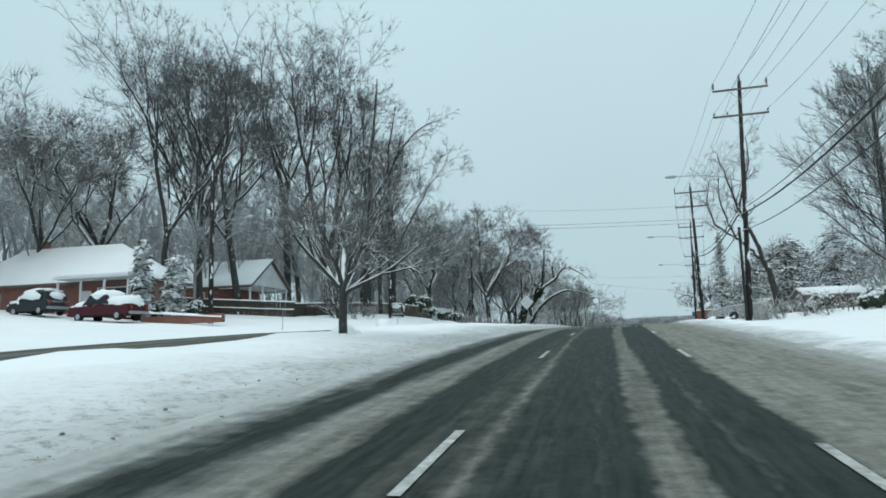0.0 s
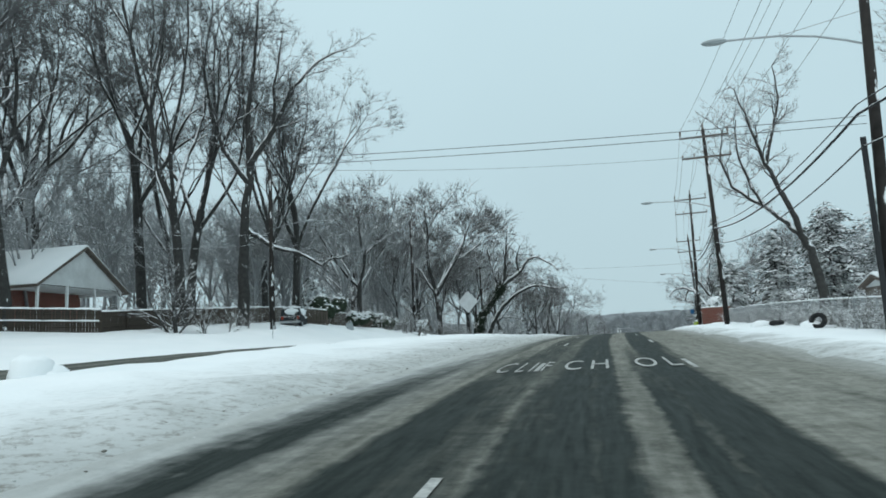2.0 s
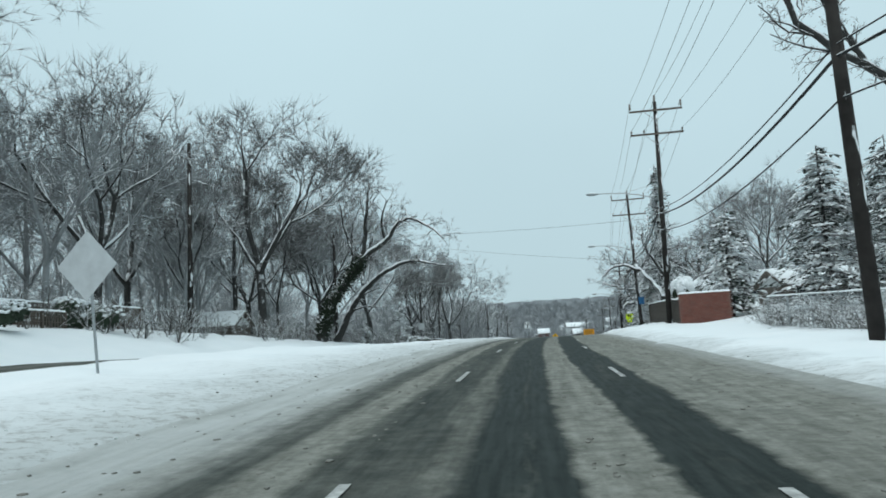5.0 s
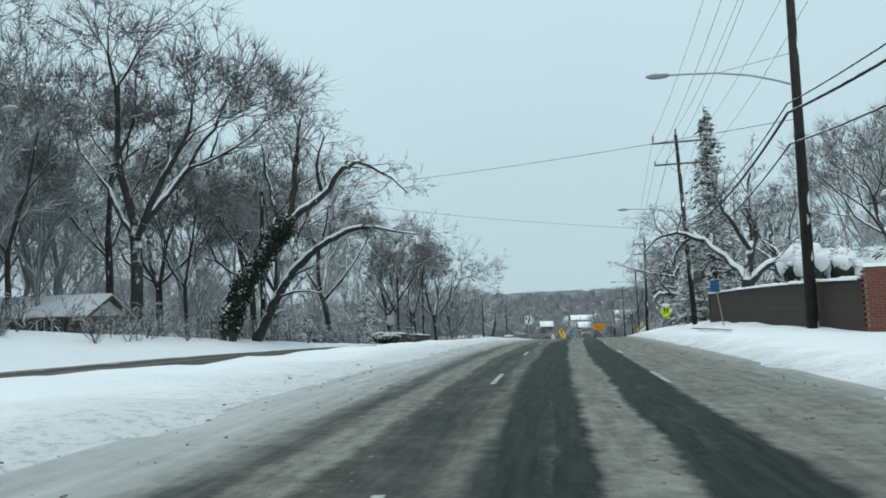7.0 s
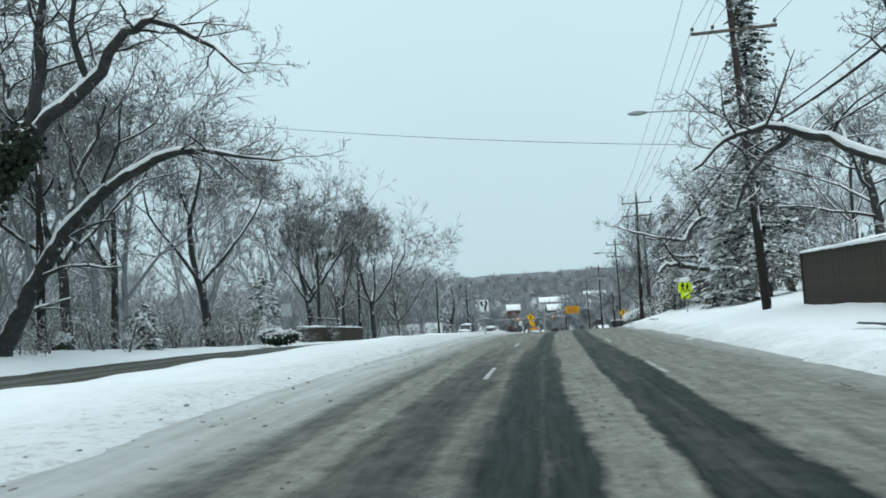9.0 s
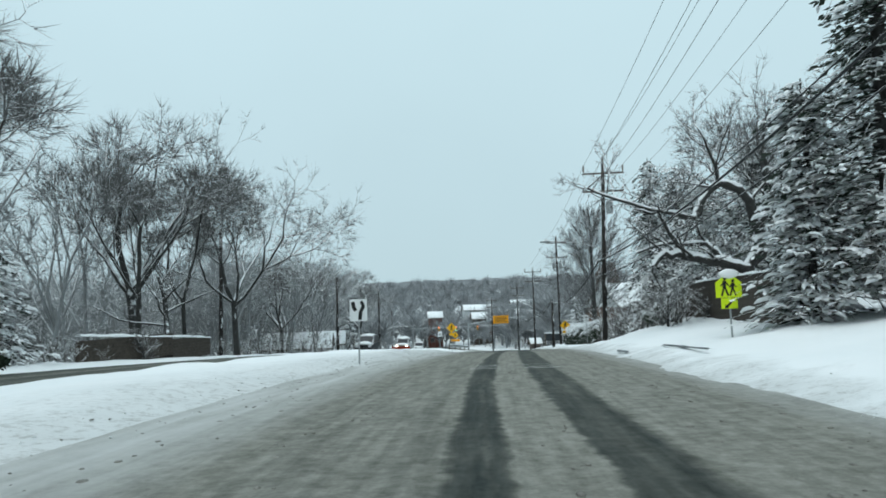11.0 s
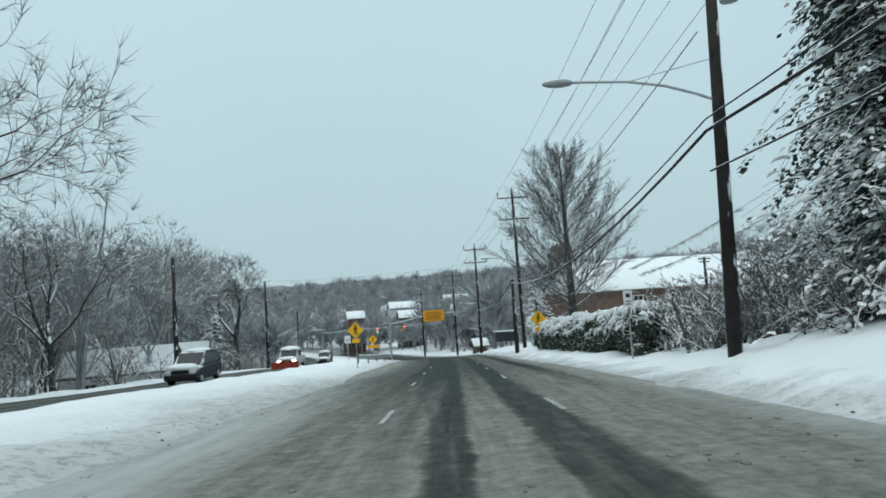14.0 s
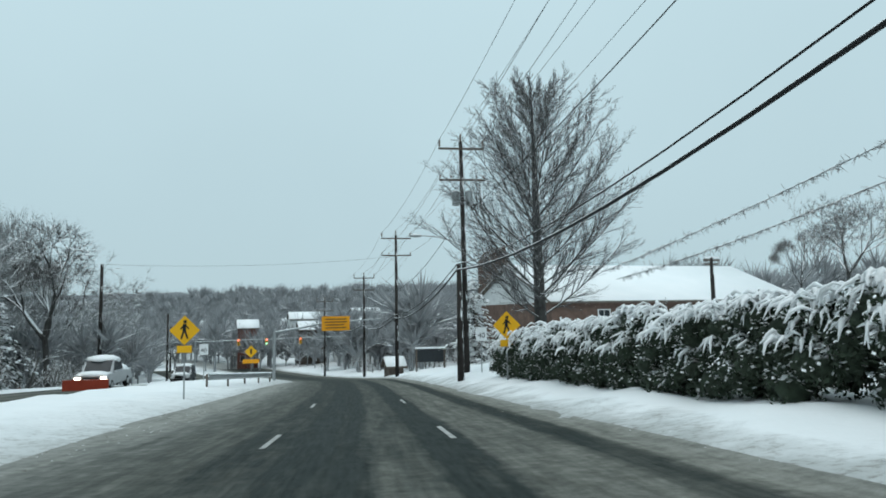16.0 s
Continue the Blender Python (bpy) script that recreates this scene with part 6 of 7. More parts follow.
def school_words():
    """Worn capital letters painted on the lanes."""
    for ch, cx, wide in (("C", -2.05, 0.8), ("L", -1.66, 0.7), ("I", -1.42, 0.8), ("F", -1.12, 0.7), ("C", -0.53, 1.0), ("H", 0.05, 1.05), ("O", 1.04, 1.0), ("L", 1.58, 1.0)):
        ob = writing(ch, 0.62, "mark", None, Matrix(), "painted_letter")
        me = ob.data
        for v in me.vertices:
            r, y = cx + v.co.x * wide, 39.5 + v.co.y * 6.4
            v.co = (line_x(y) + r, y, ground_z(y, r) + 0.034)
        me.update()
        ob.parent = ROAD


school_words()


# ---- overhead sign, signals, guard rail ----
def mast_arm():
    x0, y0 = 21.8, 246.0
    at = base(x0, y0, -0.3)
    t = thing("mast_arm_sign", at, "steel mast arm carrying an amber warning board over the road", "sign gantry")
    top = -1.0 - at.z
    part("post", rods(((0, 0, 0), (0, 0, top), 0.16, 0.13), sides=10), "steel", t)
    h = Heap()
    pts = [Vector((0, 0, top - 0.4)), Vector((2.0, 0.1, top - 0.1)), Vector((4.6, 0.2, top + 0.4)), Vector((10.4, 0.4, top + 0.7))]
    h.tube(pts, [0.12, 0.1, 0.09, 0.06], 8)
    arm = under(new("arm", mesh_of("arm", h.v, h.f, "can")), t)
    board = part("board", box((5.85, 0.05, top + 0.35, 2.75, 0.06, 1.4), bevel=0.01), "orange", t, "amber warning board")
    bm = box(*[(5.85 + dx, 0.016, top + 0.35 + dz, w, 0.02, 0.09) for dx, dz, w in ((0, 0.42, 2.0), (0, 0.14, 2.2), (-0.1, -0.14, 1.8), (0, -0.42, 2.0))])
    part("bars", bm, "brown_fence", board, "rows of dark lettering bars")
    return t


mast_arm()


def signal_arm(x0, y0, length, z, heads, label):
    at = base(x0, y0, -0.3)
    t = thing("traffic_signal", at, label, "traffic light")
    up = z - at.z
    part("post", rods(((0, 0, 0), (0, 0, up + 0.5), 0.13, 0.1)), "steel", t)
    part("arm", rods(((0, 0, up), (length, 0, up + 0.3), 0.08, 0.05)), "can", t)
    for k, dx in enumerate(heads):
        hd = part("signal_head", box((dx, -0.1, up - 0.2, 0.34, 0.24, 0.95), bevel=0.03), "yellow", t)
        for i, c in enumerate(("red_light", "black", "green_light" if k % 2 else "black")):
            bm = bmesh.new()
            bmesh.ops.create_cone(bm, cap_ends=True, segments=12, radius1=0.11, radius2=0.11, depth=0.03, matrix=Matrix.Translation((dx, -0.23, up + 0.1 - 0.3 * i)) @ Matrix.Rotation(radians(90), 4, "X"))
            part("lens", bm, c, hd)


signal_arm(14.0, 285.0, 22.0, -3.3, (6.0, 10.0, 15.0), "traffic signals on a long mast arm at the junction")
road_sign(19.9, 250.0, -3.3, "yellow diamond signal-ahead sign in the median", diamond(0.62), "yellow", [limb(0, 0.25, 0, -0.25, 0.16)], extra=(rect(1.6, 0.4), "orange", None, -0.95))


def guard_rail():
    t = thing("guard_rail", spot(222, -6.6), "galvanised guard rail with a snow-covered top in the median", "guard rail")
    o = t.matrix_world.translation
    h = Heap()
    vs = []
    ys = [221 + i * 1.5 for i in range(13)]
    for i, y in enumerate(ys):
        r = -8.6 + 0.19 * i
        p = spot(y, r) - o
        for dz, dx in ((0.42, 0.0), (0.50, 0.07), (0.57, 0.0), (0.65, 0.07), (0.73, 0.0)):
            vs.append(p + Vector((dx, 0, dz)))
    fs = [(i * 5 + k, i * 5 + k + 1, i * 5 + k + 6, i * 5 + k + 5) for i in range(len(ys) - 1) for k in range(4)]
    rail = new("rail", mesh_of("rail", vs, fs, "steel"))
    sol = rail.modifiers.new("thick", "SOLIDIFY")
    sol.thickness = 0.02
    under(rail, t)
    for y in ys[::3]:
        p = spot(y, -8.65 + 0.127 * (y - 221)) - o
        part("post", box((*(p + Vector((0, 0, 0.25))), 0.12, 0.16, 1.0), bevel=0.005), "timber", t)
    snow_cap("snow_cap", [spot(y, -8.57 + 0.127 * (y - 221), 0.74) - o for y in ys], 0.16, 0.09, t)


guard_rail()



# ---- houses ----
def window_part(parent, x, z, w, h, y, face=-1):
    """A window in a wall that looks along -y (face -1) or +x (face 2)."""
    def at(a, b, c, sx, sy, sz):
        return (a, b, c, sx, sy, sz) if face == -1 else (b, a, c, sy, sx, sz)
    s = -1 if face == -1 else 1
    f = part("window", box(at(x, y + s * 0.03, z + h / 2 + 0.04, w + 0.16, 0.1, 0.08), at(x, y + s * 0.03, z - h / 2 - 0.04, w + 0.2, 0.14, 0.08),
                           at(x - w / 2 - 0.04, y + s * 0.03, z, 0.08, 0.1, h), at(x + w / 2 + 0.04, y + s * 0.03, z, 0.08, 0.1, h), at(x, y + s * 0.02, z, 0.05, 0.06, h)), "white", parent)
    for k in (-1, 1):
        part("pane", box(at(x + k * w / 4, y + s * 0.012, z, w / 2 - 0.05, 0.02, h)), "glass", f)


def house(x0, x1, y0, y1, floor, eave, ridge, label, wall="brick", gable_x=True, windows=(), end_windows=(), porch=False, chimney=None, name="house", hip=0.0, door=None, carport=0.0):
    """A house whose long side looks along -y and whose end looks along +x."""
    t = thing(name, ((x0 + x1) / 2, (y0 + y1) / 2, floor), label, "house", "houses")
    hx, hy, h = (x1 - x0) / 2, (y1 - y0) / 2, eave - floor
    th = 0.25
    low = 1.2
    mid, wide = -carport / 2, hx * 2 - carport
    bm = box((mid, -hy + th / 2, (h - low) / 2, wide, th, h + low), (mid, hy - th / 2, (h - low) / 2, wide, th, h + low), (-hx + th / 2, 0, (h - low) / 2, th, hy * 2 - 2 * th, h + low), (hx - carport - th / 2, 0, (h - low) / 2, th, hy * 2 - 2 * th, h + low))
    part("wall", bm, wall, t)
    if carport:
        for y in (-hy + 0.12, -hy * 0.33, hy * 0.33, hy - 0.12):
            part("carport_post", box((hx - 0.15, y, (h - low) / 2, 0.16, 0.16, h + low), bevel=0.01), "white", t)
        for y in (-hy + 0.1, hy - 0.1):
            part("carport_beam", box((hx - carport / 2, y, h - 0.16, carport, 0.18, 0.3), bevel=0.01), "white", t)
        part("carport_ceiling", box((hx - carport / 2 - 0.13, 0, h - 0.05, carport - 0.3, hy * 2 - 0.44, 0.06)), "siding", t)
    r = ridge - floor
    ov = 0.45
    if not hip:
        for sx in (-hx + 0.02, hx - 0.22):
            bm = bmesh.new()
            q = [bm.verts.new((sx + dx, y, z)) for dx in (0, 0.2) for y, z in ((-hy, h), (hy, h), (0, r - 0.1))]
            bm.faces.new(q[:3])
            bm.faces.new(q[3:][::-1])
            for i in range(3):
                j = (i + 1) % 3
                bm.faces.new((q[i], q[i + 3], q[j + 3], q[j]))
            bmesh.ops.recalc_face_normals(bm, faces=bm.faces[:])
            part("gable", bm, "siding", t, "pale clapboard gable")
    rx = hx + 0.35 - hip

    def slab(lift, thick, grow_):
        bm = bmesh.new()
        e = h - ov * (r - h) / hy * 0.9 + lift
        top = []
        for dz in (0, thick):
            top.append([bm.verts.new(p) for p in ((-hx - 0.35 - grow_, -hy - ov - grow_, e + dz), (hx + 0.35 + grow_, -hy - ov - grow_, e + dz), (hx + 0.35 + grow_, hy + ov + grow_, e + dz), (-hx - 0.35 - grow_, hy + ov + grow_, e + dz), (-rx - grow_, 0, r + lift + dz), (rx + grow_, 0, r + lift + dz))])
        for v, flip in zip(top, (True, False)):
            for f in ((0, 1, 5, 4), (2, 3, 4, 5), (1, 2, 5), (3, 0, 4)):
                if not hip and len(f) == 3:
                    continue
                q = [v[i] for i in f]
                bm.faces.new(q[::-1] if flip else q)
        a, b = top
        loop = (0, 1, 5, 2, 3, 4) if not hip else (0, 1, 2, 3)
        for i in range(len(loop)):
            j = (i + 1) % len(loop)
            bm.faces.new((a[loop[i]], a[loop[j]], b[loop[j]], b[loop[i]]))
        bmesh.ops.recalc_face_normals(bm, faces=bm.faces[:])
        return bm

    roof = part("roof", slab(0.0, 0.14, 0.0), "timber", t, "dark shingle roof")
    bm = slab(0.145, 0.2, -0.04)
    bmesh.ops.bevel(bm, geom=[e for e in bm.edges if not e.is_boundary], offset=0.07, segments=2, affect="EDGES", clamp_overlap=True)
    part("snow_blanket", bm, "snow", roof, "thick smooth snow blanket", smooth=True)
    for x, z, w, hh in windows:
        window_part(t, x, z, w, hh, -hy)
    for y, z, w, hh in end_windows:
        window_part(t, y, z, w, hh, hx, face=2)
    if door is not None:
        d = part("door", box((door, -hy - 0.02, 1.03, 0.95, 0.06, 2.06), bevel=0.01), "white", t)
        part("door_handle", box((door + 0.36, -hy - 0.08, 1.0, 0.05, 0.06, 0.12), bevel=0.01), "steel", d)
    if porch:
        px0, px1 = porch
        n = 4
        for i in range(n):
            x = px0 + (px1 - px0) * i / (n - 1)
            part("porch_post", box((x, -hy - 1.9, h / 2 - 0.3, 0.14, 0.14, h - 0.1), bevel=0.01), "white", t)
        part("porch_roof", box(((px0 + px1) / 2, -hy - 1.1, h - 0.15, px1 - px0 + 0.5, 2.4, 0.14), bevel=0.02), "white", t)
        part("porch_snow", box(((px0 + px1) / 2, -hy - 1.1, h + 0.03, px1 - px0 + 0.5, 2.35, 0.2), bevel=0.07), "snow", t)
    if chimney:
        cx, cz = chimney
        ch = part("chimney", box((cx, 0.4, r - 0.6 + cz / 2, 0.7, 0.6, cz + 1.4), bevel=0.02), "brick", t)
        part("chimney_snow", box((cx, 0.4, r + cz + 0.18, 0.74, 0.64, 0.16), bevel=0.05), "snow", ch)
    return t


house(-54.6, -35.9, 46.6, 51.6, 3.5, 6.55, 9.4, "low red brick ranch house with a snowy hip roof", hip=4.8, windows=((-1.3, 1.5, 1.9, 1.5), (6.2, 1.45, 2.9, 1.5), (-5.5, 1.5, 1.4, 1.2)), porch=(2.6, 8.9), chimney=(-3.2, 0.9), door=3.6)
house(-50.6, -36.0, 63.0, 71.5, 4.3, 7.1, 9.9, "single-storey red brick house with an open carport under a white gable", windows=((-1.6, 1.6, 2.2, 1.5), (1.6, 1.7, 0.8, 0.9), (-5.0, 1.6, 1.4, 1.1)), carport=3.6, chimney=(-4.0, 0.8))
house(-31.5, -24.0, 124.0, 129.0, 2.2, 4.0, 5.2, "small low brown shed with a snowy gable roof", wall="timber", name="shed", windows=((1.0, 1.2, 0.9, 0.8),))
house(-37.5, -31.0, 112.0, 117.0, 3.0, 5.1, 6.4, "small brick garage with a snowy gable roof", name="garage", windows=((0.5, 1.2, 0.9, 0.8),))
house(20.5, 27.0, 107.0, 112.0, 2.9, 4.5, 5.5, "low house behind the yard with a snowy roof", wall="timber", windows=((-2.0, 1.2, 1.3, 1.0), (1.5, 1.2, 1.3, 1.0)))
house(27.0, 33.0, 133.0, 139.0, 3.6, 5.4, 7.0, "small pale house with a snowy gable behind the fence", wall="siding", windows=((-1.5, 1.5, 1.0, 1.1), (1.5, 1.5, 1.0, 1.1)))
house(17.5, 22.5, 70.0, 74.0, 2.6, 4.0, 4.6, "open timber shelter with a snowy roof in the yard", wall="timber", name="shelter")
for i, (x, y, w, d, h) in enumerate(((-16, 238, 9, 7, 2.9), (-27, 246, 9, 7, 3.0), (0, 276, 8, 7, 3.0), (-12, 282, 9, 7, 3.0), (-38, 225, 9, 7, 3.0), (-24, 300, 9, 7, 3.0))):
    z = ground_z(y, relof(x, y)) + 0.1
    house(x - w / 2, x + w / 2, y - d / 2, y + d / 2, z, z + h * 0.75, z + h * 0.75 + 1.9, "small house in the hollow with a snow-white roof", wall=("siding", "brick")[i % 2], windows=((-2.0, 1.4, 1.2, 1.1), (1.8, 1.4, 1.2, 1.1)))
for i, (x, y, w, d, top) in enumerate(((38.9, 345, 6.2, 6, -1.2), (46.5, 338, 6.0, 6, -0.4), (24.6, 352, 4.6, 5, -0.6), (58, 368, 8, 7, -2.0), (64, 402, 9, 7, 2.5), (40.5, 372, 8, 6, 1.2), (84, 384, 11, 9, 1.0))):
    house(x - w / 2, x + w / 2, y - d / 2, y + d / 2, ground_z(y, relof(x, y)) + 0.1, top - 1.7, top, "distant house on the hillside with a snow-white roof", wall=("timber", "siding", "brick", "timber")[i % 4], windows=((-w / 4, 2.2, 1.1, 1.2), (w / 4, 2.2, 1.1, 1.2)))


house(-9.5, -0.6, 221.5, 228.5, -5.9, -3.1, -1.3, "small pale house below the road with a snow-white roof", wall="siding", windows=((-2.0, 1.5, 1.2, 1.1), (1.8, 1.5, 1.2, 1.1)))
house(-4.6, 0.8, 232.5, 238.0, -6.2, -3.2, -1.6, "small pale house below the road with a snow-white roof", wall="siding", windows=((-1.2, 1.5, 1.0, 1.1), (1.2, 1.5, 1.0, 1.1)))


def church():
    house(46.0, 75.0, 236.0, 256.0, -2.6, 1.0, 4.9, "broad brick church with a great snow-covered roof", wall="tower_brick", windows=((-9, 2.0, 1.2, 1.6), (-4, 2.0, 1.2, 1.6)), name="church")
    t = thing("bell_tower", (58.6, 279.5, -4.0), "slanting-topped brown brick bell tower", "tower")
    part("tower", prism(((-2.0, 0), (2.0, 0), (2.0, 11.5), (1.0, 14.6), (-1.0, 13.8), (-2.0, 12.2)), 4.0), "tower_brick", t)


church()


# ---- vehicles ----
def wheel(parent, x, y, r=0.36, w=0.24):
    bm = bmesh.new()
    bmesh.ops.create_cone(bm, cap_ends=True, segments=18, radius1=r, radius2=r, depth=w, matrix=Matrix.Translation((x, y, r)) @ Matrix.Rotation(radians(90), 4, "X"))
    bmesh.ops.bevel(bm, geom=[e for e in bm.edges if abs((e.verts[0].co - e.verts[1].co).y) < 0.01], offset=0.04, segments=2, affect="EDGES", clamp_overlap=True)
    p = part("wheel", bm, "rubber", parent, smooth=True)
    s = 1 if y > 0 else -1
    bm = bmesh.new()
    bmesh.ops.create_cone(bm, cap_ends=True, segments=14, radius1=r * 0.6, radius2=r * 0.5, depth=0.06, matrix=Matrix.Translation((x, y + s * (w / 2), r)) @ Matrix.Rotation(radians(-90 * s), 4, "X"))
    part("rim", bm, "steel", p)


def shell(profile, width, tuck=0.0, bevel=0.05):
    """A car body from its side outline; the roof draws in by tuck."""
    bm = prism(profile, width)
    top = max(z for _, z in profile)
    low = min(z for _, z in profile)
    for v in bm.verts:
        f = (v.co.z - low) / (top - low)
        v.co.y *= 1 - tuck * f
    bmesh.ops.bevel(bm, geom=bm.edges[:], offset=bevel, segments=2, affect="EDGES", clamp_overlap=True)
    return bm


def vehicle(name, at, turn, label, paint, kind, snow=True, lights=True, plough=False, buried=False):
    """x is ahead, y to its left."""
    t = thing(name, at, label, "truck" if kind == "pickup" else "car", "vehicles", turn=turn)
    L = 5.4 if kind == "pickup" else 4.4
    W = 1.9 if kind == "pickup" else 1.82
    g = 0.32
    if kind == "pickup":
        body = ((-L / 2, 0.5), (-L / 2, 1.12), (0.35, 1.12), (0.45, 1.15), (L / 2 - 0.15, 1.08), (L / 2, 0.95), (L / 2, 0.45), (L / 2 - 0.3, 0.38), (-L / 2 + 0.2, 0.38))
        cab = ((-0.75, 1.10), (-0.70, 1.80), (-0.5, 1.88), (0.85, 1.86), (1.5, 1.12))
        glass = ((-0.66, 1.2), (-0.60, 1.74), (0.82, 1.74), (1.32, 1.2))
    else:
        body = ((-L / 2, 0.45), (-L / 2, 1.0), (-L / 2 + 0.1, 1.05), (0.9, 1.05), (L / 2 - 0.2, 0.92), (L / 2, 0.75), (L / 2, 0.42), (L / 2 - 0.3, 0.3), (-L / 2 + 0.2, 0.3))
        cab = ((-L / 2 + 0.08, 1.03), (-L / 2 + 0.28, 1.72), (-1.5, 1.84), (0.25, 1.82), (1.05, 1.03))
        glass = ((-L / 2 + 0.4, 1.12), (-L / 2 + 0.5, 1.64), (0.22, 1.68), (0.88, 1.12))
    part("body", shell(body, W, 0.05, 0.05), paint, t)
    c = part("cabin", shell(cab, W - 0.06, 0.17, 0.05), paint, t)
    part("side_window", shell(glass, W - 0.08, 0.12, 0.01), "glass", c)
    fx = cab[-1][0]
    tx = cab[-2][0]
    d = Vector((tx - fx, 0, cab[-2][1] - cab[-1][1]))
    rot = Matrix.Rotation(-math.atan2(d.x, d.z) * -1, 4, "Y")
    part("windscreen", box(((fx + tx) / 2 + 0.02, 0, (cab[-1][1] + cab[-2][1]) / 2, 0.04, W - 0.42, d.length * 0.82, rot), bevel=0.01), "glass", c)
    for x in (-L * 0.31, L * 0.32):
        for y in (-W / 2 + 0.12, W / 2 - 0.12):
            wheel(t, x, y)
    part("front_bumper", box((L / 2 + 0.03, 0, 0.52, 0.16, W - 0.06, 0.24), bevel=0.04), "grey_paint" if kind == "pickup" else "black", t)
    part("rear_bumper", box((-L / 2 - 0.03, 0, 0.52, 0.16, W - 0.06, 0.2), bevel=0.04), "steel", t)
    part("grille", box((L / 2 + 0.01, 0, 0.82, 0.06, 1.0, 0.2), bevel=0.02), "black", t)
    for y in (-W / 2 + 0.24, W / 2 - 0.24):
        part("headlight", box((L / 2 - 0.03, y, 0.84, 0.12, 0.34, 0.18), bevel=0.03), "headlamp" if lights else "sign_white", t)
        part("taillight", box((-L / 2 - 0.01, y, 0.88, 0.06, 0.18, 0.3), bevel=0.02), "red_paint", t)
        part("mirror", box((fx - 0.25, y * 1.22, 1.12, 0.1, 0.2, 0.15), bevel=0.03), paint, t)
    if snow:
        h = Heap()
        rng = random.Random(8)
        roof_z = cab[2][1]
        lump(h, rng, Vector(((cab[1][0] + cab[-2][0]) / 2, 0, roof_z - (0.06 if kind == "pickup" else 0.0))), ((cab[-2][0] - cab[1][0]) * (0.66 if kind == "pickup" else 0.5), W * (0.52 if kind == "pickup" else 0.4), 0.3 if kind == "pickup" else 0.12), 6, 14)
        lump(h, rng, Vector(((fx + L / 2) / 2 + 0.1, 0, 1.05)), ((L / 2 - fx) * 0.55, W * 0.48, 0.22), 6, 14)
        if kind == "pickup":
            lump(h, rng, Vector((-L / 2 + 0.95, 0, 1.1)), (1.05, W * 0.49, 0.42), 6, 14)
        if kind == "pickup" and not plough:
            # a parked truck has drifted in
            lump(h, rng, Vector((0.1, 0, 1.72)), (1.25, W * 0.5, 0.5), 8, 16)
            lump(h, rng, Vector((-L / 2 + 1.3, 0, 1.2)), (1.45, W * 0.5, 0.6), 8, 16)
            lump(h, rng, Vector((1.5, 0, 1.15)), (1.2, W * 0.5, 0.42), 7, 16)
        if buried:
            lump(h, rng, Vector((-0.35, 0, 1.42)), (L * 0.46, W * 0.53, 0.62), 8, 18)
            lump(h, rng, Vector((0.9, 0, 1.0)), (L * 0.3, W * 0.5, 0.4), 7, 16)
        tagged(under(new("snow_load", mesh_of("snow_load", h.v, h.f, "snow")), t), "thick snow on roof and bonnet")
    if plough:
        part("plough_blade", box((L / 2 + 0.75, 0, 0.5, 0.1, 2.5, 0.75), bevel=0.03), "red_paint", t, "orange-red snow plough blade")
        part("plough_frame", rods(((L / 2, 0.4, 0.45), (L / 2 + 0.72, 0.5, 0.45), 0.05), ((L / 2, -0.4, 0.45), (L / 2 + 0.72, -0.5, 0.45), 0.05)), "black", t)
    return t


def heading(y):
    return math.degrees(math.atan2(10, line_x(y + 5) - line_x(y - 5)))


vehicle("pickup_truck", base(-34.9, 40.8), 174, "parked maroon pickup truck covered in snow", "maroon", "pickup", lights=False)
vehicle("parked_car", base(-41.5, 41.6), 168, "parked dark car buried under snow", "dark_paint", "suv", lights=False, buried=True)
vehicle("parked_car", base(-26.4, 82.4, -0.4), 104, "parked car buried under snow beside the bushes", "dark_paint", "suv", lights=False, buried=True)
vehicle("oncoming_suv", spot(199.4, -15.4), heading(199.4) + 180, "dark oncoming car with snow on its bonnet", "dark_paint", "suv", lights=False)
vehicle("plough_truck", spot(226.5, -15.6), heading(226.5) + 180, "silver oncoming pickup truck with an orange-red snow plough and lit lamps", "silver_paint", "pickup", plough=True)
vehicle("oncoming_car", spot(254.0, -15.6), heading(254) + 180, "dark oncoming car with snow on its bonnet", "dark_paint", "suv", lights=False)


# ---- small things ----
def tyre(x, y, tilt, label):
    t = base(x, y, 0.16 if tilt < 30 else 0.3)
    bm = bmesh.new()
    h = Heap()
    n, m = 20, 8
    vs = [((0.26 + 0.1 * math.cos(2 * math.pi * b / m)) * math.cos(2 * math.pi * a / n), (0.26 + 0.1 * math.cos(2 * math.pi * b / m)) * math.sin(2 * math.pi * a / n), 0.1 * math.sin(2 * math.pi * b / m)) for a in range(n) for b in range(m)]
    fs = [(a * m + b, ((a + 1) % n) * m + b, ((a + 1) % n) * m + (b + 1) % m, a * m + (b + 1) % m) for a in range(n) for b in range(m)]
    bm.free()
    me = mesh_of("old_tyre", vs, fs, "rubber")
    o = tagged(new("old_tyre", me), label, "tyre")
    o.matrix_world = Matrix.Translation(t) @ Matrix.Rotation(radians(-40), 4, "Z") @ Matrix.Rotation(radians(tilt), 4, "X")


tyre(8.4, 54.6, 70, "old black tyre standing in the snow")
tyre(8.25, 60.2, 6, "old black tyre lying in the snow")


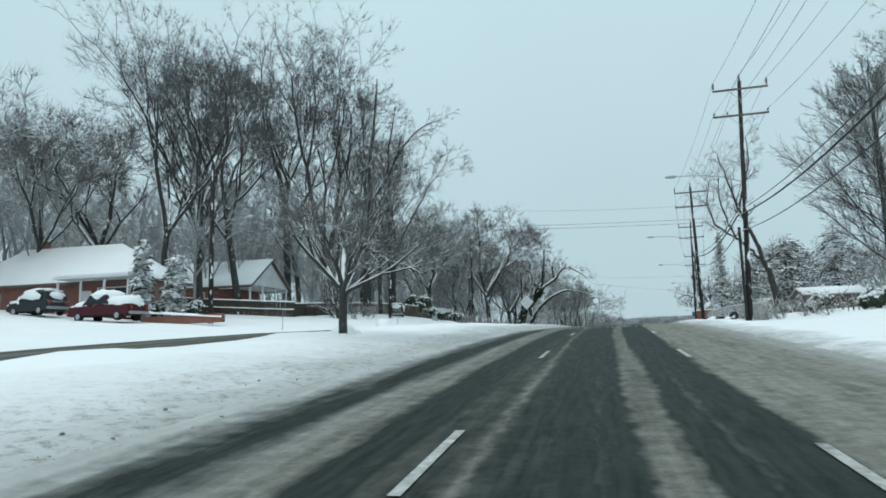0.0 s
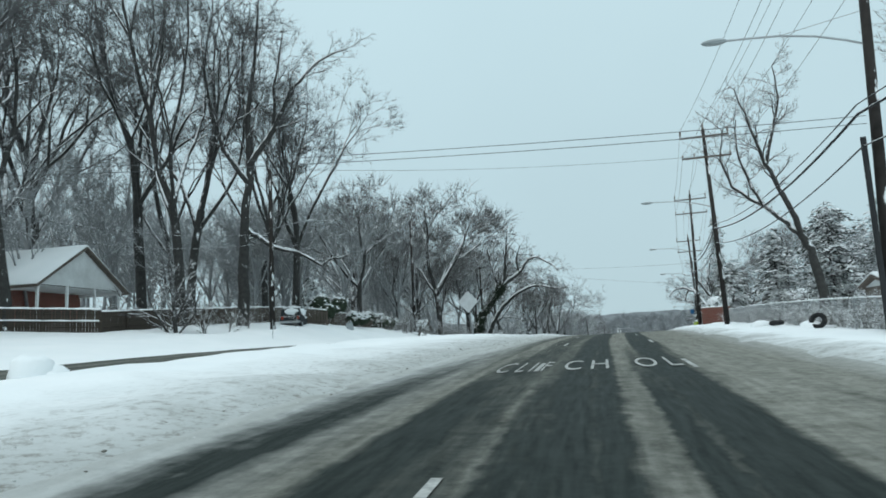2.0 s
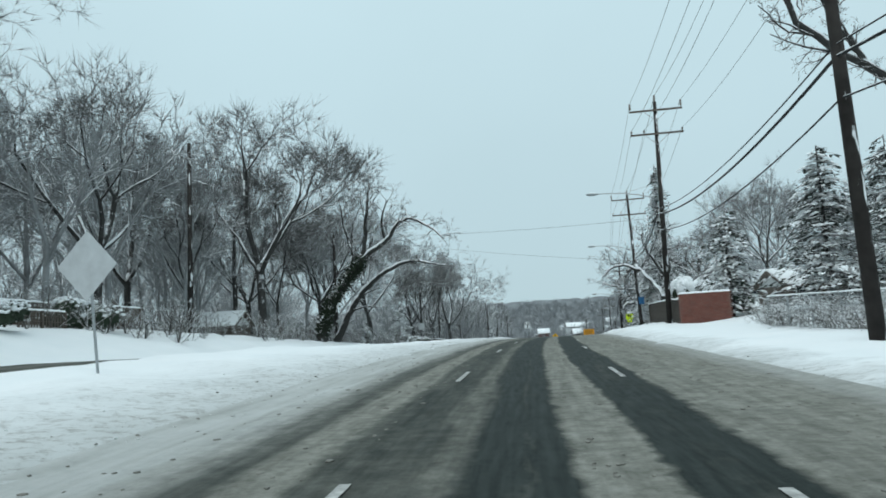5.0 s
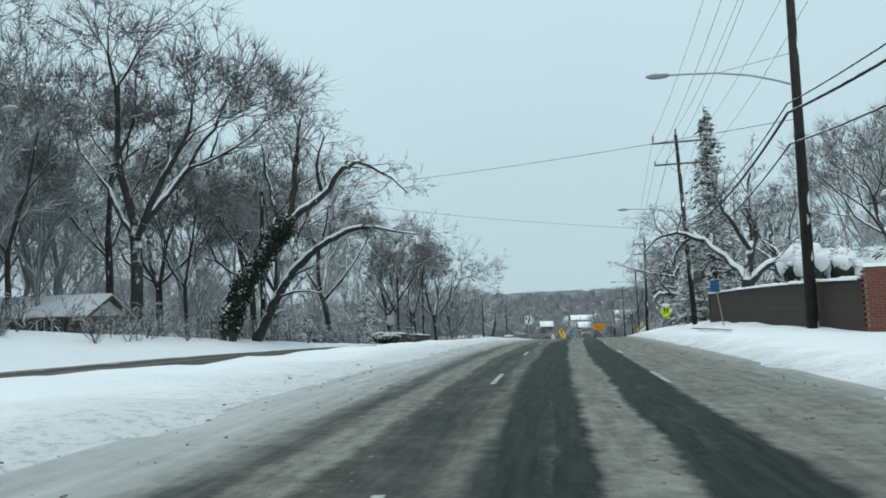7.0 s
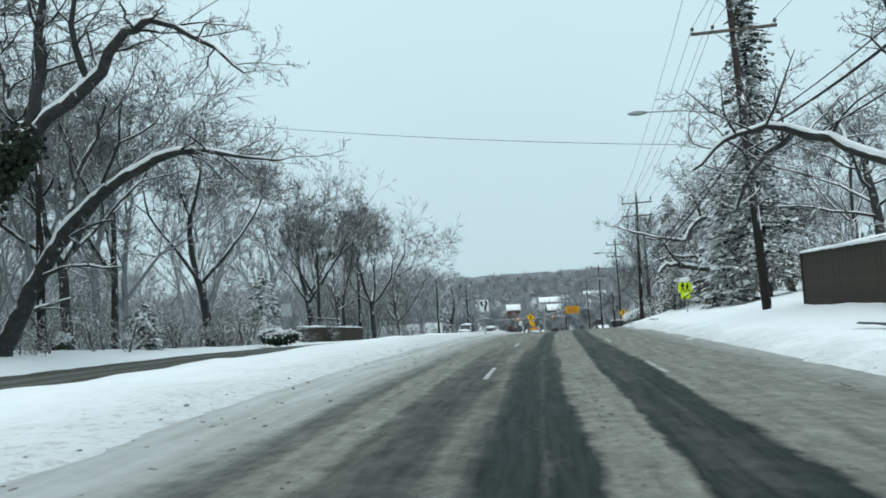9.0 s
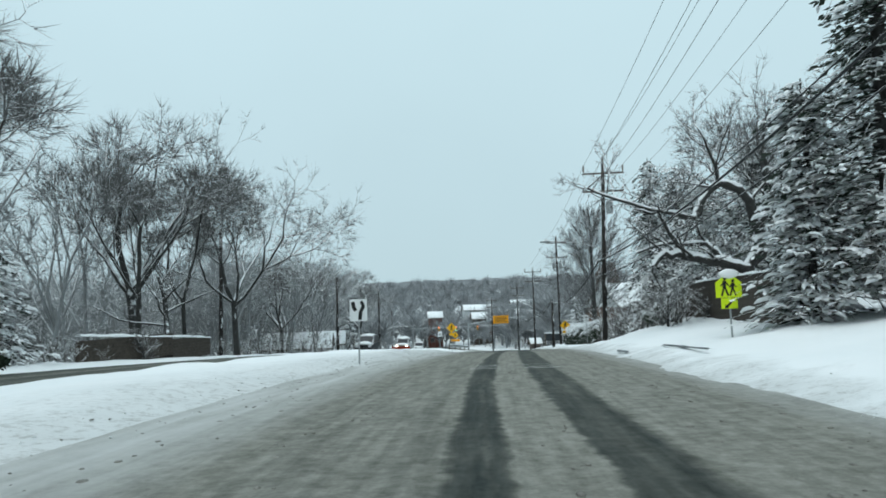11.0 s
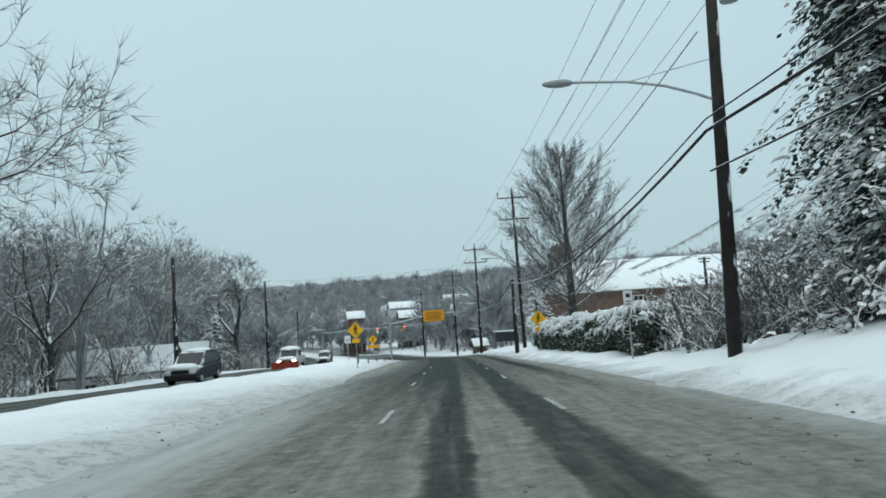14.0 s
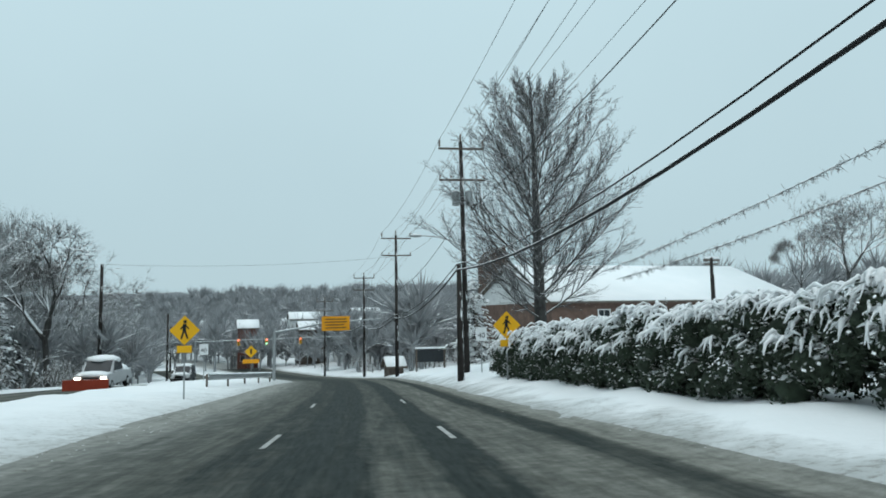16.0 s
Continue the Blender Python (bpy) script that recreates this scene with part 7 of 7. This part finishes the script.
def cabinet(x, y):
    t = thing("utility_cabinet", base(x, y, -0.1), "grey roadside utility cabinet tilted in the snow", "cabinet", turn=20)
    b = part("body", box((0, 0, 0.36, 0.62, 0.5, 0.75, Matrix.Rotation(radians(-14), 4, "Y")), bevel=0.03), "can", t)
    part("lid", box((-0.09, 0, 0.74, 0.68, 0.56, 0.05, Matrix.Rotation(radians(-14), 4, "Y")), bevel=0.01), "can", b)


cabinet(-22.3, 85.7)


def stake(x, y, h, label="thin marker stake in the snow"):
    o = tagged(new("marker_stake", part("s", rods(((0, 0, -0.2), (0.02, 0, h), 0.025), sides=6), "steel", None).data), label, "stake")
    o.matrix_world = Matrix.Translation(base(x, y))
    bpy.data.objects.remove(bpy.data.objects["s"])


stake(-22.0, 41.5, 1.5)
stake(-22.3, 69.0, 1.3)


def notice_rack(x, y):
    t = thing("notice_board", base(x, y, -0.1), "dark roadside board on posts capped with snow", "board", turn=-12)
    for dx in (-1.3, 1.3):
        part("post", box((dx, 0, 1.1, 0.16, 0.16, 2.2), bevel=0.01), "timber", t)
    part("panel", box((0, 0, 1.45, 2.8, 0.12, 1.2), bevel=0.02), "dark_paint", t)
    part("snow_cap", box((0, 0, 2.15, 3.0, 0.3, 0.16), bevel=0.06), "snow", t)


for i, (x, y, h) in enumerate(((25.6, 179.0, 2.2), (27.2, 180.6, 3.2), (29.5, 180.0, 3.6), (31.5, 183.5, 4.0), (24.6, 177.4, 1.9), (28.5, 177.0, 3.5))):
    plant(M_SHRUB[i % 2], x, y, h, i * 70, 1.4, label="tangled snow-caked shrub beside the hedge")
notice_rack(35.4, 240.0)
house(34.2, 35.9, 251.4, 253.2, ground_z(252, 6.0) + 0.1, -5.35, -4.7, "little tan timber shed beside the road", wall="timber", name="shed")


def telephone_stub():
    t = thing("wooden_pole", (51.2, 220.4, ground_z(220.4, relof(51.2, 220.4))), "short wooden pole with snow-capped crossarm behind the hedge", "pole")
    h = 3.9 - t.matrix_world.translation.z
    part("pole", rods(((0, 0, -0.2), (0, 0, h), 0.17, 0.13)), "pole", t)
    part("crossarm", box((0, 0, h - 0.2, 1.4, 0.12, 0.14), (0, 0, h - 0.5, 1.1, 0.12, 0.12), bevel=0.01), "timber", t)
    part("snow_cap", box((0, 0, h + 0.0, 1.3, 0.2, 0.14), bevel=0.05), "snow", t)


telephone_stub()


def clods():
    """Lumps of ploughed slush and snow beside the road, too many to count."""
    rng = random.Random(99)
    for name, mat, label, spread, count, big in (("slush_clods", "slush", "brown lumps of slush along the road", ((-5.6, -4.5), (3.6, 5.2)), 600, 0.013),
                                                 ("snow_clods", "dirty_snow", "grey lumps of ploughed snow along the verge", ((-6.9, -4.6), (4.5, 5.6)), 1500, 0.009)):
        h = Heap()
        for _ in range(count):
            y = rng.uniform(0, 205)
            lo, hi = spread[rng.random() < 0.25]
            f = rng.random() ** 1.6
            r = hi - (hi - lo) * f if hi < 0 else lo + (hi - lo) * f
            s = min(2 * big, abs(rng.gauss(0, big)) + 0.005)
            lump(h, rng, spot(y, r, 0.015), (s * rng.uniform(1, 1.9), s * rng.uniform(1, 1.9), s * 0.6), 3, 5)
        tagged(new(name, mesh_of(name, h.v, h.f, mat)), label, "slush", kind="stuff")


clods()


def slush_lumps():
    """Low crumbs of slush between the wheel tracks, too many to count."""
    rng = random.Random(123)
    h = Heap()
    for _ in range(2600):
        y = rng.uniform(45, 165)
        lo, hi = ((0.45, 0.95), (2.1, 4.2), (2.1, 4.2), (-2.4, -1.6), (-4.6, -3.2))[rng.randrange(5)]
        s = min(0.045, abs(rng.gauss(0, 0.014)) + 0.01)
        lump(h, rng, spot(y, rng.uniform(lo, hi), 0.015), (s * rng.uniform(0.9, 1.6), s * rng.uniform(1, 2.4), s * 0.38), 3, 5)
    tagged(new("slush_lumps", mesh_of("slush_lumps", h.v, h.f, "slush")), "low crumbs of brown slush between the wheel tracks", "slush", kind="stuff")


slush_lumps()


def snow_mound(y, rel, r, h, seed):
    heap = Heap()
    o = spot(y, rel)
    rng = random.Random(seed)
    lump(heap, rng, Vector((0, 0, 0.0)), (r, r, h), 7, 12)
    lump(heap, rng, Vector((r * 0.7, 0.2, -0.05)), (r * 0.7, r * 0.6, h * 0.6), 6, 10)
    ob = tagged(new("snow_mound", mesh_of("snow_mound", heap.v, heap.f, "snow")), "small rounded mound of ploughed snow", "snow mound", "snow mounds")
    ob.location = o


for i, (y, rel, r, h) in enumerate(((37.5, -12.7, 0.55, 0.55), (24.4, -9.9, 0.5, 0.35), (62.0, 7.9, 0.5, 0.3), (55.0, 8.6, 0.5, 0.3))):
    snow_mound(y, rel, r, h, 60 + i)


def wet_kerb(y0, y1, rel, width):
    """A wet kerb edge that shows through the snow."""
    bm = bmesh.new()
    rng = random.Random(int(y0))
    n = int((y1 - y0) / 0.5)
    rows = []
    for i in range(n + 1):
        y = y0 + (y1 - y0) * i / n
        w = width * (0.3 + 0.7 * abs(noise.noise(Vector((y * 0.7, 3, 0)))) * 1.6)
        rows.append([bm.verts.new(spot(y, rel + d * w, 0.07 + 0.03 * (d > 0.4) + 0.02 * rng.random())) for d in (-0.5, -0.1, 0.5)])
    for a, b in zip(rows, rows[1:]):
        for k in range(2):
            bm.faces.new((a[k], a[k + 1], b[k + 1], b[k]))
    part("kerb", bm, "dark_water", ROAD, "dark wet kerb edge")


wet_kerb(142.5, 147.8, 5.9, 0.2)
wet_kerb(149.0, 151.5, 4.9, 0.22)
wet_kerb(108.5, 118.0, 6.6, 0.22)


def vine_cables():
    """Two sagging wires behind the hedge, hung with dead vines."""
    t = thing("vine_hung_wire", base(38.5, 206.0), "sagging wires behind the hedge hung with dead snowy vines", "wires")
    o = t.matrix_world.translation
    rng = random.Random(44)
    for k, (a, b, sag) in enumerate((((36.4, 186.0, 7.0), (46.6, 228.0, 3.3), 0.3), ((36.9, 186.0, 5.9), (46.6, 226.0, 2.6), 0.5))):
        a, b = Vector(a) - o, Vector(b) - o
        h, vine = Heap(), Heap()
        pts = [a.lerp(b, i / 30) - Vector((0, 0, sag * 4 * (i / 30) * (1 - i / 30))) for i in range(31)]
        h.tube(pts, [0.02] * 31, 4)
        under(new("wire", mesh_of("wire", h.v, h.f, "cable")), t)
        for i in range(460):
            f = rng.uniform(7, 29)
            p = pts[int(f)].lerp(pts[int(f) + 1], f % 1)
            q = [p]
            d = Vector((rng.gauss(0, 0.3), rng.gauss(0, 1), rng.gauss(-0.2, 0.35)))
            for _ in range(4):
                d += Vector((rng.gauss(0, 0.4), rng.gauss(0, 0.4), rng.gauss(-0.15, 0.3)))
                q.append(q[-1] + d.normalized() * rng.uniform(0.04, 0.15))
            vine.tube(q, [0.016, 0.014, 0.012, 0.01, 0.005], 3)
        tagged(under(new("vine", mesh_of("vine", vine.v, vine.f, "twig")), t), "tangled dead vine")


vine_cables()

brick_wall_thing()
